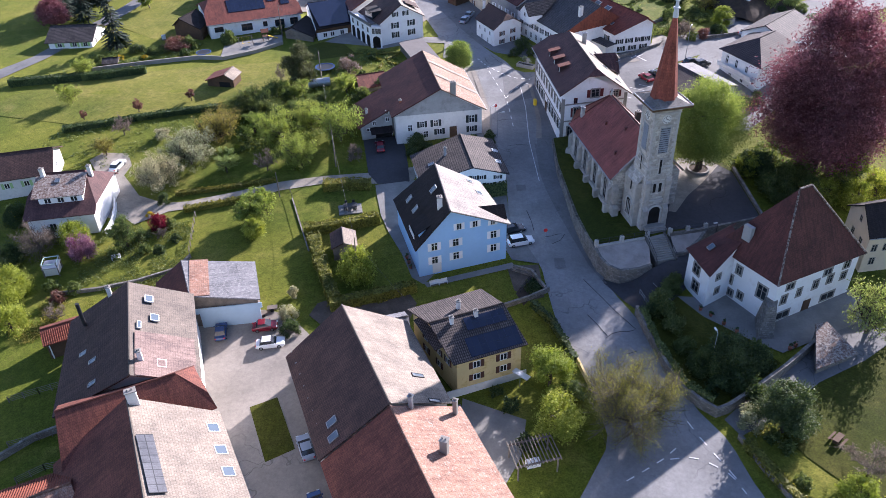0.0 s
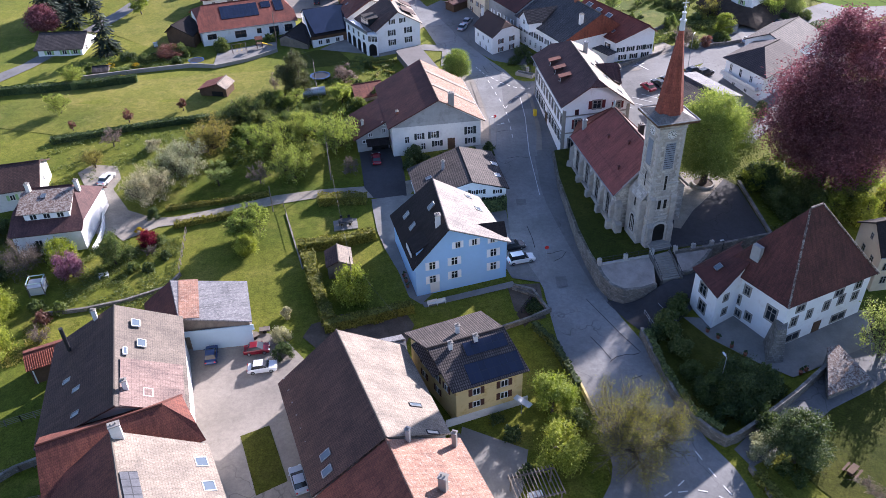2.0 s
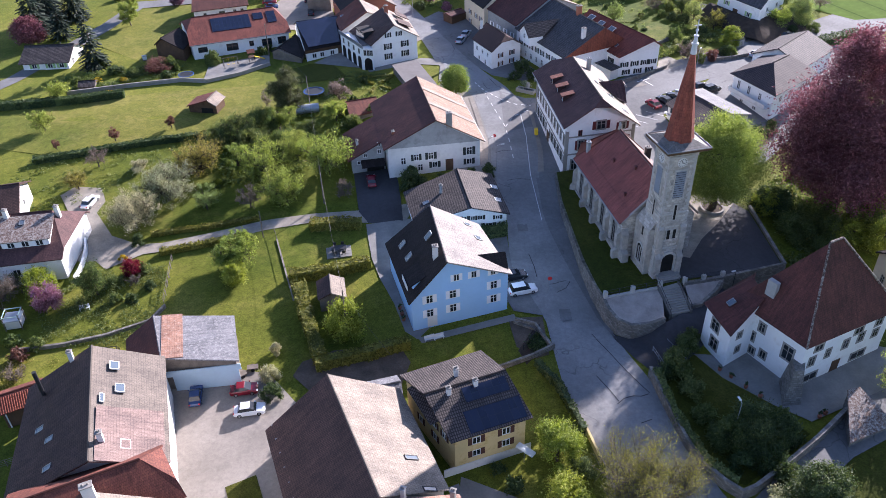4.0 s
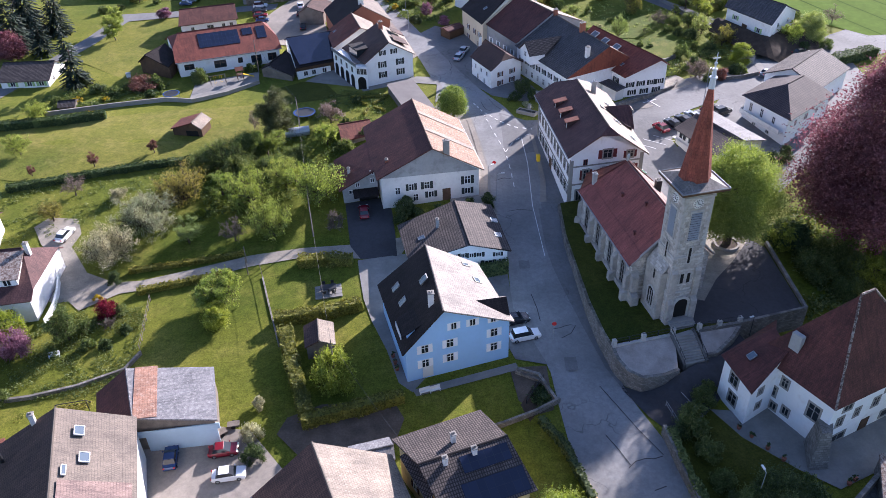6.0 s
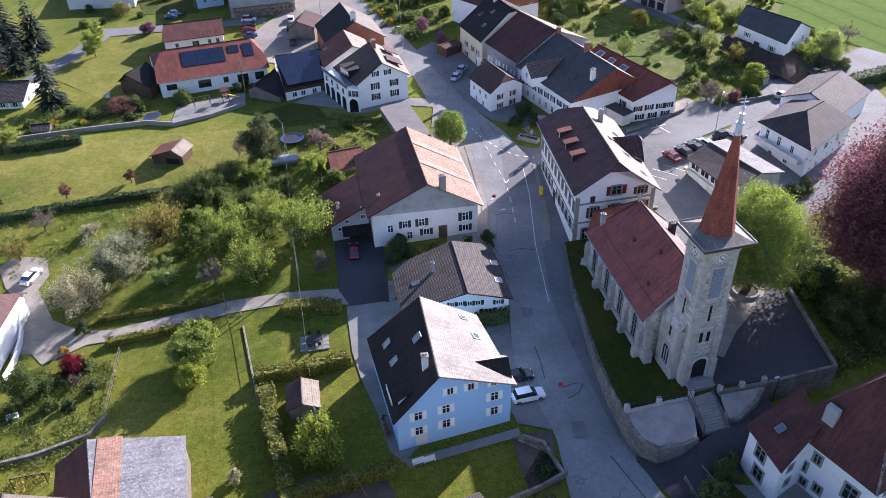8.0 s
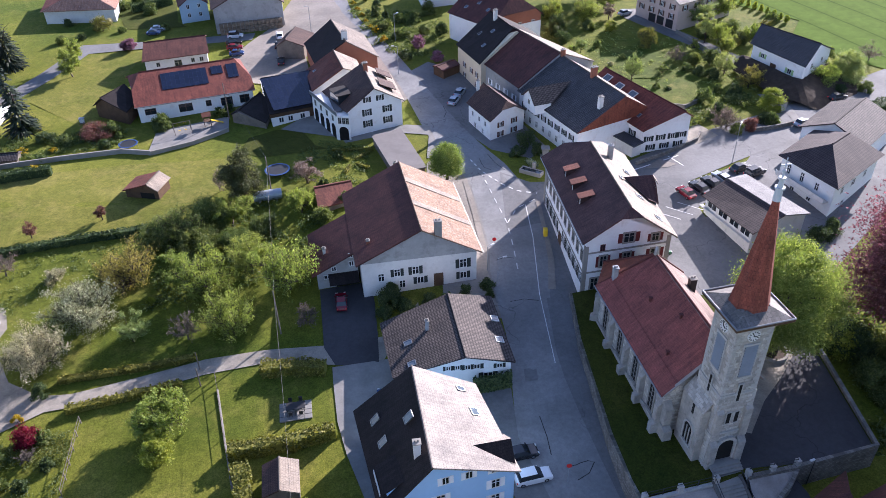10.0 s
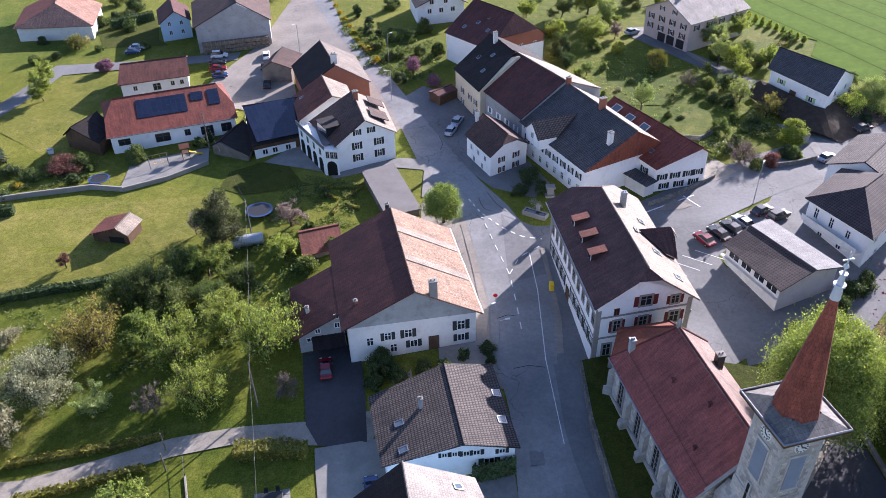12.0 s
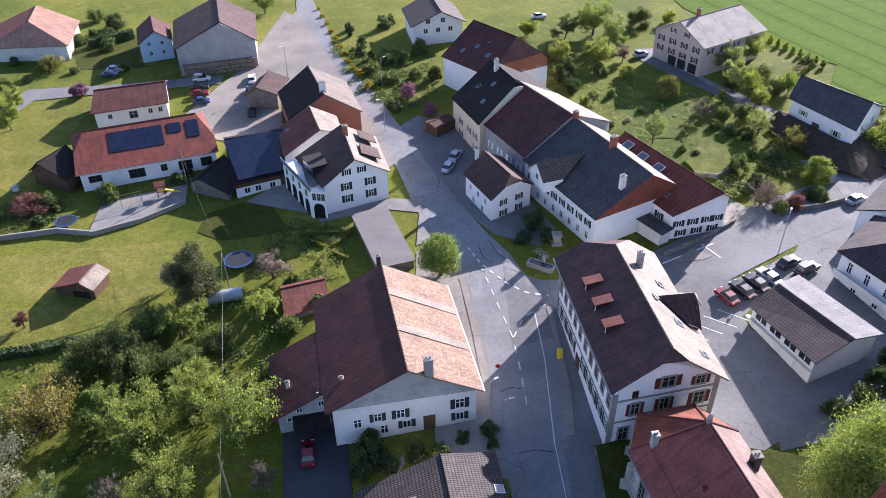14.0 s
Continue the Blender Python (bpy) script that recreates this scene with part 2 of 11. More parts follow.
M = {
    # the grass copy at k 0.5 has the shade of shadowed lawns in its colour
    "grass": meadow("grass", 1.15), "mown": meadow("mown_grass", 1.28, (1.06, 0.97, 1.4)), "grass_shade": meadow("shaded_grass", 0.5, (0.98, 1.0, 1.0)), "crop": field("crop"),
    "road": asphalt("road_asphalt", (0.23, 0.229, 0.225)),
    "yard": asphalt("pale_asphalt", (0.265, 0.235, 0.2), 0.2),
    "tarmac": asphalt("dark_tarmac", (0.055, 0.054, 0.058)),
    "lot": asphalt("old_asphalt", (0.175, 0.173, 0.17)),
    "track": surface("gravel_track", (0.34, 0.305, 0.25), 0.95, 0.28, 0.5, 4.0),
    "paving": surface("concrete_paving", (0.25, 0.24, 0.22), 0.9, 0.2, 0.4, 3.0),
    "earth": surface("trodden_earth", (0.13, 0.105, 0.08), 0.95, 0.35, 0.5, 4.0),
    "soil": surface("soil", (0.07, 0.05, 0.035), 0.95, 0.35, 0.8, 5.0),
    "paint": surface("road_paint", (0.72, 0.72, 0.7), 0.7, 0.2, 0.8, 6.0),
    "white": surface("white_render", (0.84, 0.84, 0.82), 0.9, 0.06, 0.3, 2.0, stain=(0.72, 0.7, 0.67)),
    "offwhite": surface("offwhite_render", (0.72, 0.7, 0.66), 0.9, 0.12, 0.3, 2.0, stain=(0.58, 0.56, 0.52)),
    "grey": surface("grey_render", (0.36, 0.36, 0.35), 0.9, 0.15, 0.35, 2.0, stain=(0.25, 0.25, 0.24)),
    "blue": surface("sky_blue_render", (0.36, 0.58, 0.84), 0.85, 0.06, 0.2, 2.0),
    "paleblue": surface("pale_blue_render", (0.42, 0.55, 0.65), 0.85, 0.08, 0.2, 2.0),
    "yellow": surface("ochre_yellow_render", (0.68, 0.53, 0.25), 0.9, 0.1, 0.3, 2.0, stain=(0.5, 0.36, 0.13)),
    "cream": surface("cream_render", (0.66, 0.56, 0.4), 0.9, 0.1, 0.3, 2.0),
    "pink": surface("pink_render", (0.6, 0.47, 0.4), 0.9, 0.1, 0.3, 2.0),
    "redrender": surface("terracotta_render", (0.33, 0.125, 0.075), 0.85, 0.12, 0.3, 2.0),
    "stone": masonry("grey_limestone", (0.6, 0.565, 0.5), (0.36, 0.335, 0.3), (0.4, 0.375, 0.335), 0.8, 0.42, stain=(0.16, 0.145, 0.125)),
    "rubble": masonry("rubble_stone", (0.3, 0.28, 0.25), (0.17, 0.16, 0.14), (0.16, 0.15, 0.135), 0.5, 0.28),
    "quoin": surface("dressed_limestone", (0.5, 0.475, 0.43), 0.9, 0.22, 0.6, 3.0, stain=(0.3, 0.28, 0.25)),
    "zinc": surface("pale_zinc", (0.55, 0.57, 0.6), 0.45, 0.1, 0.6, 4.0, spec=0.5),
    "pinkgravel": surface("pink_gravel", (0.4, 0.35, 0.31), 0.95, 0.25, 0.6, 5.0),
    "trim": surface("stone_trim", (0.3, 0.28, 0.25), 0.9, 0.15, 0.5, 3.0),
    "wood": surface("brown_timber", (0.12, 0.07, 0.04), 0.8, 0.3, 0.8, 5.0),
    "greywood": surface("weathered_timber", (0.2, 0.17, 0.14), 0.9, 0.3, 0.8, 5.0),
    "logs": surface("stacked_firewood", (0.3, 0.24, 0.17), 0.9, 0.5, 1.5, 8.0),
    "dark": surface("dark_interior", (0.015, 0.014, 0.013), 0.9, 0.2),
    "frame": surface("white_frame", (0.7, 0.7, 0.68), 0.6, 0.05, 0.8, 4.0),
    "brownframe": surface("brown_frame", (0.1, 0.06, 0.04), 0.6, 0.1, 0.8, 4.0),
    "shutdark": surface("dark_green_shutter", (0.022, 0.03, 0.028), 0.6, 0.1, 0.8, 4.0),
    "shutwhite": surface("white_shutter", (0.84, 0.84, 0.84), 0.6, 0.06, 0.8, 4.0),
    "shutred": surface("dark_red_shutter", (0.13, 0.022, 0.022), 0.6, 0.1, 0.8, 4.0),
    "shutbrown": surface("brown_shutter", (0.09, 0.035, 0.02), 0.6, 0.1, 0.8, 4.0),
    "shutgreen": surface("pale_green_shutter", (0.35, 0.5, 0.22), 0.6, 0.1, 0.8, 4.0),
    "glass": glass("window_glass"),
    "skyglass": glass("roof_window_glass", (0.11, 0.14, 0.17), 0.08),
    "metal": surface("zinc", (0.32, 0.33, 0.34), 0.4, 0.12, 0.6, 4.0, metal=0.7, spec=0.5),
    "steel": surface("painted_steel", (0.3, 0.31, 0.32), 0.5, 0.1, 0.6, 4.0),
    "iron": surface("dark_iron", (0.03, 0.03, 0.032), 0.5, 0.1, 0.6, 4.0),
    "roofbrown": tiles("brown_tiles", (0.108, 0.062, 0.05), (0.146, 0.08, 0.064), gap=0.03, joint=0.4),
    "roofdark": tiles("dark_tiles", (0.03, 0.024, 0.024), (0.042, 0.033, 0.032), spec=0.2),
    "roofgrey": tiles("grey_tiles", (0.17, 0.14, 0.128), (0.125, 0.105, 0.097), 0.3, 0.42, gap=0.07, joint=0.2),
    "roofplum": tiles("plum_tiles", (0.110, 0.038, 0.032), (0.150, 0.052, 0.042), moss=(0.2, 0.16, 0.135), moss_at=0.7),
    "roofplum2": tiles("plum_brown_tiles", (0.116, 0.058, 0.055), (0.152, 0.075, 0.068)),
    "roofred": tiles("red_tiles", (0.2, 0.065, 0.045), (0.26, 0.09, 0.055), moss=(0.2, 0.15, 0.12), moss_at=0.68),
    "roofbright": tiles("bright_red_tiles", (0.27, 0.075, 0.04), (0.33, 0.1, 0.055)),
    "roofred2": tiles("deep_red_tiles", (0.225, 0.062, 0.042), (0.29, 0.085, 0.055)),
    "roofrust": tiles("rust_red_tiles", (0.155, 0.058, 0.044), (0.2, 0.075, 0.056), gap=0.03, joint=0.5),
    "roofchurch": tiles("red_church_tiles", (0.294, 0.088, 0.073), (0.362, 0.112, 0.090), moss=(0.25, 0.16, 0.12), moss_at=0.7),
    "roofspire": tiles("red_spire_tiles", (0.3, 0.078, 0.05), (0.38, 0.11, 0.072), 0.3, 0.45),
    "roofterra": tiles("terracotta_tiles", (0.38, 0.2, 0.135), (0.46, 0.28, 0.2), moss=(0.45, 0.38, 0.32), moss_at=0.58),
    # next three: pale tiles with sunlight put into their colour, for slopes facing the sun
    "rooflit_old": tiles("old_mixed_sunlit_tiles", (0.31, 0.175, 0.105), (0.4, 0.265, 0.18), moss=(0.41, 0.34, 0.265), moss_at=0.56),
    "rooflit_pale": tiles("pale_sunlit_tiles", (0.32, 0.268, 0.21), (0.38, 0.322, 0.257), 0.24, 0.32, streak=0.2),
    "rooflit_white": tiles("whitish_sunlit_tiles", (0.36, 0.325, 0.285), (0.41, 0.37, 0.325), 0.24, 0.32, streak=0.2),
    # real pinkish tiles, and the church's east slope with sunlight in the colour
    "roofpink": tiles("pinkish_and_sunlit_tiles", (0.3, 0.21, 0.18), (0.36, 0.26, 0.22), 0.24, 0.32),
    "rooftaupe": tiles("taupe_tiles", (0.215, 0.18, 0.145), (0.235, 0.196, 0.16), 0.3, 0.3, streak=0.2),
    "rooflichen": tiles("lichened_tiles", (0.17, 0.1, 0.075), (0.24, 0.17, 0.13), moss=(0.42, 0.39, 0.35), moss_at=0.5),
    "roofslate": tiles("slate_grey_tiles", (0.098, 0.095, 0.099), (0.135, 0.129, 0.132), 0.36, 0.4, gap=0.05, joint=0.4),
    "roofpan": tiles("large_dark_pantiles", (0.04, 0.03, 0.029), (0.058, 0.044, 0.042), 0.42, 0.5, gap=0.09, joint=2.6),
    "roofcap": tiles("dark_metal_cap", (0.2, 0.185, 0.165), (0.26, 0.24, 0.215), 0.5, 0.6, 0.7),
    "corrug": tiles("corrugated_fibre_cement", (0.27, 0.27, 0.28), (0.22, 0.22, 0.23), 0.18, 2.4, moss=(0.38, 0.37, 0.36), moss_at=0.55),
    # pale grey holding the sunlight on the garage block's east slope
    "rooflit_grey": tiles("pale_grey_sunlit_tiles", (0.21, 0.21, 0.21), (0.25, 0.25, 0.25), 0.24, 0.32, streak=0.2),
    "flat": surface("felt_roof", (0.19, 0.175, 0.165), 0.9, 0.15, 0.3, 2.0),
    "solar": solar("solar_cells"),
    "bark": surface("bark", (0.09, 0.07, 0.055), 0.95, 0.3, 1.0, 6.0, bumpy=0.8),
    "twig": surface("grey_brown_twigs", (0.17, 0.14, 0.11), 0.95, 0.3, 1.0, 6.0),
    "collector": tiles("solar_collector_glass", (0.13, 0.135, 0.15), (0.16, 0.165, 0.18), 1.1, 2.2, 0.35, gap=0.07, joint=0.35),
    "carwhite": surface("white_car_paint", (0.75, 0.76, 0.77), 0.25, 0.02, spec=0.6, bumpy=0.0),
    "carred": surface("red_car_paint", (0.17, 0.01, 0.02), 0.25, 0.04, spec=0.6, bumpy=0.0),
    "carblue": surface("blue_car_paint", (0.03, 0.06, 0.16), 0.25, 0.04, spec=0.6, bumpy=0.0),
    "carblack": surface("black_car_paint", (0.02, 0.022, 0.027), 0.25, 0.04, spec=0.6, bumpy=0.0),
    "carsilver": surface("silver_car_paint", (0.4, 0.43, 0.47), 0.3, 0.04, metal=0.3, spec=0.6, bumpy=0.0),
    "cargreen": surface("green_car_paint", (0.05, 0.14, 0.07), 0.25, 0.04, spec=0.6, bumpy=0.0),
    "tyre": surface("tyre_rubber", (0.02, 0.02, 0.02), 0.9, 0.1),
    "plastic_yellow": surface("yellow_plastic", (0.75, 0.5, 0.02), 0.5, 0.05),
    "plastic_red": surface("red_plastic", (0.6, 0.03, 0.03), 0.5, 0.05),
    "water": glass("dark_water", (0.02, 0.03, 0.035), 0.05),
    "green_metal": surface("green_painted_metal", (0.42, 0.56, 0.5), 0.6, 0.08, 0.4, 3.0),
    "leaf_green": leafy("spring_green_leaves", (0.26, 0.33, 0.075), (0.5, 0.56, 0.18), trans=0.56, thru=(1.12, 1.13, 0.6)),
    "leaf_chestnut": leafy("fresh_chestnut_leaves", (0.21, 0.29, 0.065), (0.44, 0.5, 0.15), trans=0.5, thru=(1.1, 1.12, 0.65)),
    "leaf_mid": leafy("mid_green_leaves", (0.12, 0.165, 0.055), (0.28, 0.32, 0.125), trans=0.45),
    "leaf_dark": leafy("dark_green_leaves", (0.06, 0.095, 0.036), (0.15, 0.195, 0.075), trans=0.35),
    "leaf_fir": leafy("fir_needles", (0.018, 0.032, 0.021), (0.045, 0.066, 0.036), trans=0.05),
    "leaf_pine": leafy("pine_needles", (0.07, 0.088, 0.036), (0.19, 0.205, 0.08), trans=0.25),
    "leaf_lime": leafy("lime_green_leaves", (0.28, 0.335, 0.05), (0.5, 0.54, 0.12), trans=0.5),
    "leaf_pale": leafy("pale_willow_leaves", (0.3, 0.37, 0.13), (0.48, 0.54, 0.21)),
    "leaf_olive": leafy("olive_leaves", (0.26, 0.24, 0.06), (0.42, 0.38, 0.11)),
    "leaf_white": leafy("white_blossom", (0.44, 0.43, 0.26), (0.74, 0.7, 0.5), thru=(1, 1, 0.85)),
    "leaf_pink": leafy("pale_pink_blossom", (0.260, 0.200, 0.160), (0.500, 0.400, 0.360), thru=(1.05, 1, 1)),
    "leaf_copper": leafy("copper_beech_leaves", (0.17, 0.07, 0.085), (0.37, 0.19, 0.215), trans=0.42, thru=(1.1, 0.85, 0.95)),
    "leaf_purple": leafy("purple_leaves", (0.26, 0.12, 0.18), (0.5, 0.3, 0.4), thru=(1.1, 0.9, 1.0)),
    "leaf_red": leafy("crimson_leaves", (0.156, 0.010, 0.033), (0.325, 0.026, 0.065), thru=(1.2, 0.8, 0.8)),
    "leaf_russet": leafy("russet_leaves", (0.16, 0.085, 0.07), (0.3, 0.17, 0.13), thru=(1.2, 0.9, 0.8)),
    "leaf_yellow": leafy("yellow_flowers", (0.450, 0.330, 0.020), (0.700, 0.550, 0.040)),
    "leaf_hedge": leafy("hedge_leaves", (0.16, 0.165, 0.03), (0.36, 0.335, 0.075)),
    "leaf_bud": leafy("budding_leaves", (0.23, 0.24, 0.06), (0.42, 0.42, 0.13)),
}


# ---- the lie of the land ----
YS = (-400, 0, 60, 80, 100, 115, 126, 140, 155, 172, 195, 245, 330, 900, 4000)
ZS = (-5, -3.5, -2.8, -2.0, -1.3, -0.3, 0.4, 1.8, 3.3, 4.9, 5.2, 7.3, 10, 24, 60)


def smooth(a, b, x):
    u = min(1.0, max(0.0, (x - a) / (b - a)))
    return u * u * (3 - 2 * u)


def G(x, y):
    z = float(np.interp(y, YS, ZS))
    return z - smooth(0, 50, -x) * (0.3 + 1.7 * smooth(120, 180, y))


# ---- building kit ----
def mesh_object(name, verts, faces, mat, parent=None, uvs=None, label="", smooth_shade=False):
    me = bpy.data.meshes.new(name)
    me.from_pydata([tuple(v) for v in verts], [], [tuple(f) for f in faces])
    if uvs is not None:
        layer = me.uv_layers.new(name="UVMap")
        i = 0
        for f, uvf in zip(faces, uvs):
            for k in range(len(f)):
                layer.data[i].uv = uvf[k]
                i += 1
    if mat is not None:
        me.materials.append(M[mat] if isinstance(mat, str) else mat)
    if smooth_shade:
        me.polygons.foreach_set("use_smooth", [True] * len(me.polygons))
    ob = new(name, me)
    if parent is not None:
        ob.parent = parent
    if label:
        ob["label"] = label
    return ob


def part(name, bm, mat, parent=None, label=""):
    me = bpy.data.meshes.new(name)
    bm.to_mesh(me)
    bm.free()
    me.materials.append(M[mat])
    ob = new(name, me)
    if parent is not None:
        ob.parent = parent
    if label:
        ob["label"] = label
    return ob


def thing(name, label, category, x=0, y=0, z=0, turn=0, group="", kind=""):
    ob = new(name)
    ob.empty_display_size = 0.3
    ob.matrix_basis = pose(x, y, z, 0, 0, turn)
    return tagged(ob, label, category, group, kind)


def add_box(bm, x0, x1, y0, y1, z0, z1, m=None, bevel=0.0):
    r = bmesh.ops.create_cube(bm, size=1.0)
    mt = Matrix.Translation(((x0 + x1) / 2, (y0 + y1) / 2, (z0 + z1) / 2)) @ Matrix.Diagonal((x1 - x0, y1 - y0, z1 - z0, 1))
    bmesh.ops.transform(bm, matrix=(m @ mt) if m else mt, verts=r["verts"])
    if bevel:
        es = list({e for v in r["verts"] for e in v.link_edges})
        bmesh.ops.bevel(bm, geom=es, offset=bevel, segments=1, affect="EDGES", profile=0.5)
    return r["verts"]


def box_part(name, x0, x1, y0, y1, z0, z1, mat, parent, label="", bevel=0.0, m=None):
    bm = bmesh.new()
    add_box(bm, x0, x1, y0, y1, z0, z1, m, bevel)
    return part(name, bm, mat, parent, label)


def add_tube(bm, p, q, r0, r1, n=8):
    p, q = Vector(p), Vector(q)
    rt = (q - p).to_track_quat("Z", "Y").to_matrix().to_4x4()
    rr = bmesh.ops.create_cone(bm, cap_ends=True, segments=n, radius1=r0, radius2=r1, depth=(q - p).length)
    bmesh.ops.transform(bm, matrix=Matrix.Translation((p + q) / 2) @ rt, verts=rr["verts"])


def slab(name, poly, thick, mat, parent, u_dir=None, label=""):
    """A flat piece of roof: poly (corners, seen from outside, anticlockwise), thickened inwards, unwrapped in metres."""
    pts = [Vector(p) for p in poly]
    n = Vector((0, 0, 0))
    for i in range(1, len(pts) - 1):
        n += (pts[i] - pts[0]).cross(pts[i + 1] - pts[0])
    n.normalize()
    if n.z < 0:
        pts.reverse()
        n = -n
    u = Vector(u_dir) if u_dir is not None else Vector((0, 0, 1)).cross(n)
    u = (u - n * u.dot(n)).normalized()
    v = n.cross(u)
    k = len(pts)
    verts = pts + [p - n * thick for p in pts]
    faces = [list(range(k)), list(range(2 * k - 1, k - 1, -1))]
    for i in range(k):
        j = (i + 1) % k
        faces.append([i, k + i, k + j, j])
    uvs = [[(verts[i].dot(u), verts[i].dot(v)) for i in f] for f in faces]
    return mesh_object(name, verts, faces, mat, parent, uvs, label)


def wall_mesh(name, poly, heights, z0, mat, parent, label=""):
    """Walls round a footprint (anticlockwise), each corner up to its own height; between corners extra peaks as (x, y, z)."""
    k = len(poly)
    verts = [Vector((x, y, z0)) for x, y in poly] + [Vector((x, y, h)) for (x, y), h in zip(poly, heights)]
    faces, uvs = [], []
    for i in range(k):
        j = (i + 1) % k
        f = [i, j, k + j, k + i]
        d = (verts[j] - verts[i]).normalized()
        faces.append(f)
        uvs.append([(verts[a].dot(d), verts[a].z) for a in f])
    faces.append(list(range(k, 2 * k)))
    uvs.append([(0, 0)] * k)
    return mesh_object(name, verts, faces, mat, parent, uvs, label)


def lerp(a, b, f):
    return Vector(a) * (1 - f) + Vector(b) * f


def house(name, label, R0, R1, L0, L1, E0, E1, wall="white", roof="roofbrown", roof2=None, over=0.6, gover=0.4,
          hip0=None, hip1=None, hipmat=None, thick=0.22, base=None, category="house", gable=None):
    """A house under a two-sided roof. R0, R1: ends of the ridge; L and E: eaves' corners on its two sides, at ends 0 and 1.
    hip0, hip1: (how far the ridge's end is drawn in, how far down the verge the hip reaches: 1 is a full hip)."""
    R0, R1, L0, L1, E0, E1 = (Vector(v) for v in (R0, R1, L0, L1, E0, E1))
    h = thing(name, label, category)
    ax = (R1 - R0)
    ax.z = 0
    ax.normalize()
    r0, r1 = R0.copy(), R1.copy()
    rake = {}
    for end, hip in ((0, hip0), (1, hip1)):
        R, Lc, Ec = (R0, L0, E0) if end == 0 else (R1, L1, E1)
        if hip:
            d, f = hip
            inner = R + ax * d * (1 if end == 0 else -1)
            if end == 0:
                r0 = inner
            else:
                r1 = inner
            rake[end] = (lerp(R, Lc, f), lerp(R, Ec, f), f)
    left = [L0, L1]
    right = [E1, E0]
    left = [L0, L1] + ([rake[1][0]] if 1 in rake and rake[1][2] < 1 else []) + [r1, r0] + ([rake[0][0]] if 0 in rake and rake[0][2] < 1 else [])
    right = [E1, E0] + ([rake[0][1]] if 0 in rake and rake[0][2] < 1 else []) + [r0, r1] + ([rake[1][1]] if 1 in rake and rake[1][2] < 1 else [])
    slab("roof_slope", left, thick, roof, h, ax)
    # roof2 often gives the sunlit slope a lighter tile colour
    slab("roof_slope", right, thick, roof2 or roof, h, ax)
    for end in rake:
        a, b, f = rake[end]
        slab("roof_hip", [a, b, r0 if end == 0 else r1], thick, hipmat or roof, h)
    # ridge tiles
    bm = bmesh.new()
    add_tube(bm, r0 + Vector((0, 0, 0.02)), r1 + Vector((0, 0, 0.02)), 0.14, 0.14, 6)
    part("ridge_tiles", bm, roof2 or roof, h)
    # walls
    if base is None:
        base = min(G(p.x, p.y) for p in (L0, L1, E0, E1)) - 0.5
    def inset(p, R, toward):
        side = Vector((R.x - p.x, R.y - p.y, 0))
        side -= ax * side.dot(ax)
        rise = (R.z - p.z) / max(0.1, side.length)
        q = p + side.normalized() * over + ax * toward * gover
        return (q.x, q.y), p.z + rise * over - thick * 1.25
    c = [inset(L0, R0, 1), inset(E0, R0, 1), inset(E1, R1, -1), inset(L1, R1, -1)]
    poly = [p for p, _ in c]
    hs = [q for _, q in c]
    area = sum(poly[i][0] * poly[(i + 1) % 4][1] - poly[(i + 1) % 4][0] * poly[i][1] for i in range(4))
    pts, hts = [], []
    for i in range(4):
        pts.append(poly[i])
        hts.append(hs[i])
        end = {0: 0, 2: 1}.get(i)
        if end is not None:
            R = R0 if end == 0 else R1
            ca, cb = Vector(poly[i]), Vector(poly[i + 1])
            nx = Vector((-ax.y, ax.x))
            t = (Vector((R.x, R.y)) - ca).dot(nx) / (cb - ca).dot(nx)
            gg = ca.lerp(cb, t)
            g = Vector((gg.x, gg.y, 0))
            if end in rake:
                f = rake[end][2]
                if f < 1:
                    a = lerp((*poly[i], hs[i]), (g.x, g.y, R.z - thick * 1.3), 1 - f)
                    b = lerp((*poly[i + 1], hs[i + 1]), (g.x, g.y, R.z - thick * 1.3), 1 - f)
                    for q in (a, b):
                        pts.append((q.x, q.y))
                        hts.append(q.z - 0.05)
            else:
                pts.append((g.x, g.y))
                hts.append(R.z - thick * 1.3)
    if area < 0:
        pts.reverse()
        hts.reverse()
    wall_mesh("wall", pts, hts, base, wall, h)
    h["_c"] = [v for p in poly for v in p]
    return h


def eaves(p0, p1, zr, wl, zl, wr, ze, slope0=0.0):
    """Six corners from a ridge line p0-p1, widths to its left and right and the eaves' heights."""
    d = Vector((p1[0] - p0[0], p1[1] - p0[1], 0)).normalized()
    n = Vector((-d.y, d.x, 0))
    a, b = Vector((*p0, 0)), Vector((*p1, 0))
    return ((*p0, zr), (*p1, zr), (*(a + n * wl).xy, zl), (*(b + n * wl).xy, zl), (*(a - n * wr).xy, ze), (*(b - n * wr).xy, ze))


_shared = {}


def shared(key, make):
    if key not in _shared:
        _shared[key] = make()
    return _shared[key]


def box_mesh(name, boxes, mat):
    bm = bmesh.new()
    for b in boxes:
        add_box(bm, *b)
    me = bpy.data.meshes.new(name)
    bm.to_mesh(me)
    bm.free()
    me.materials.append(M[mat])
    return me


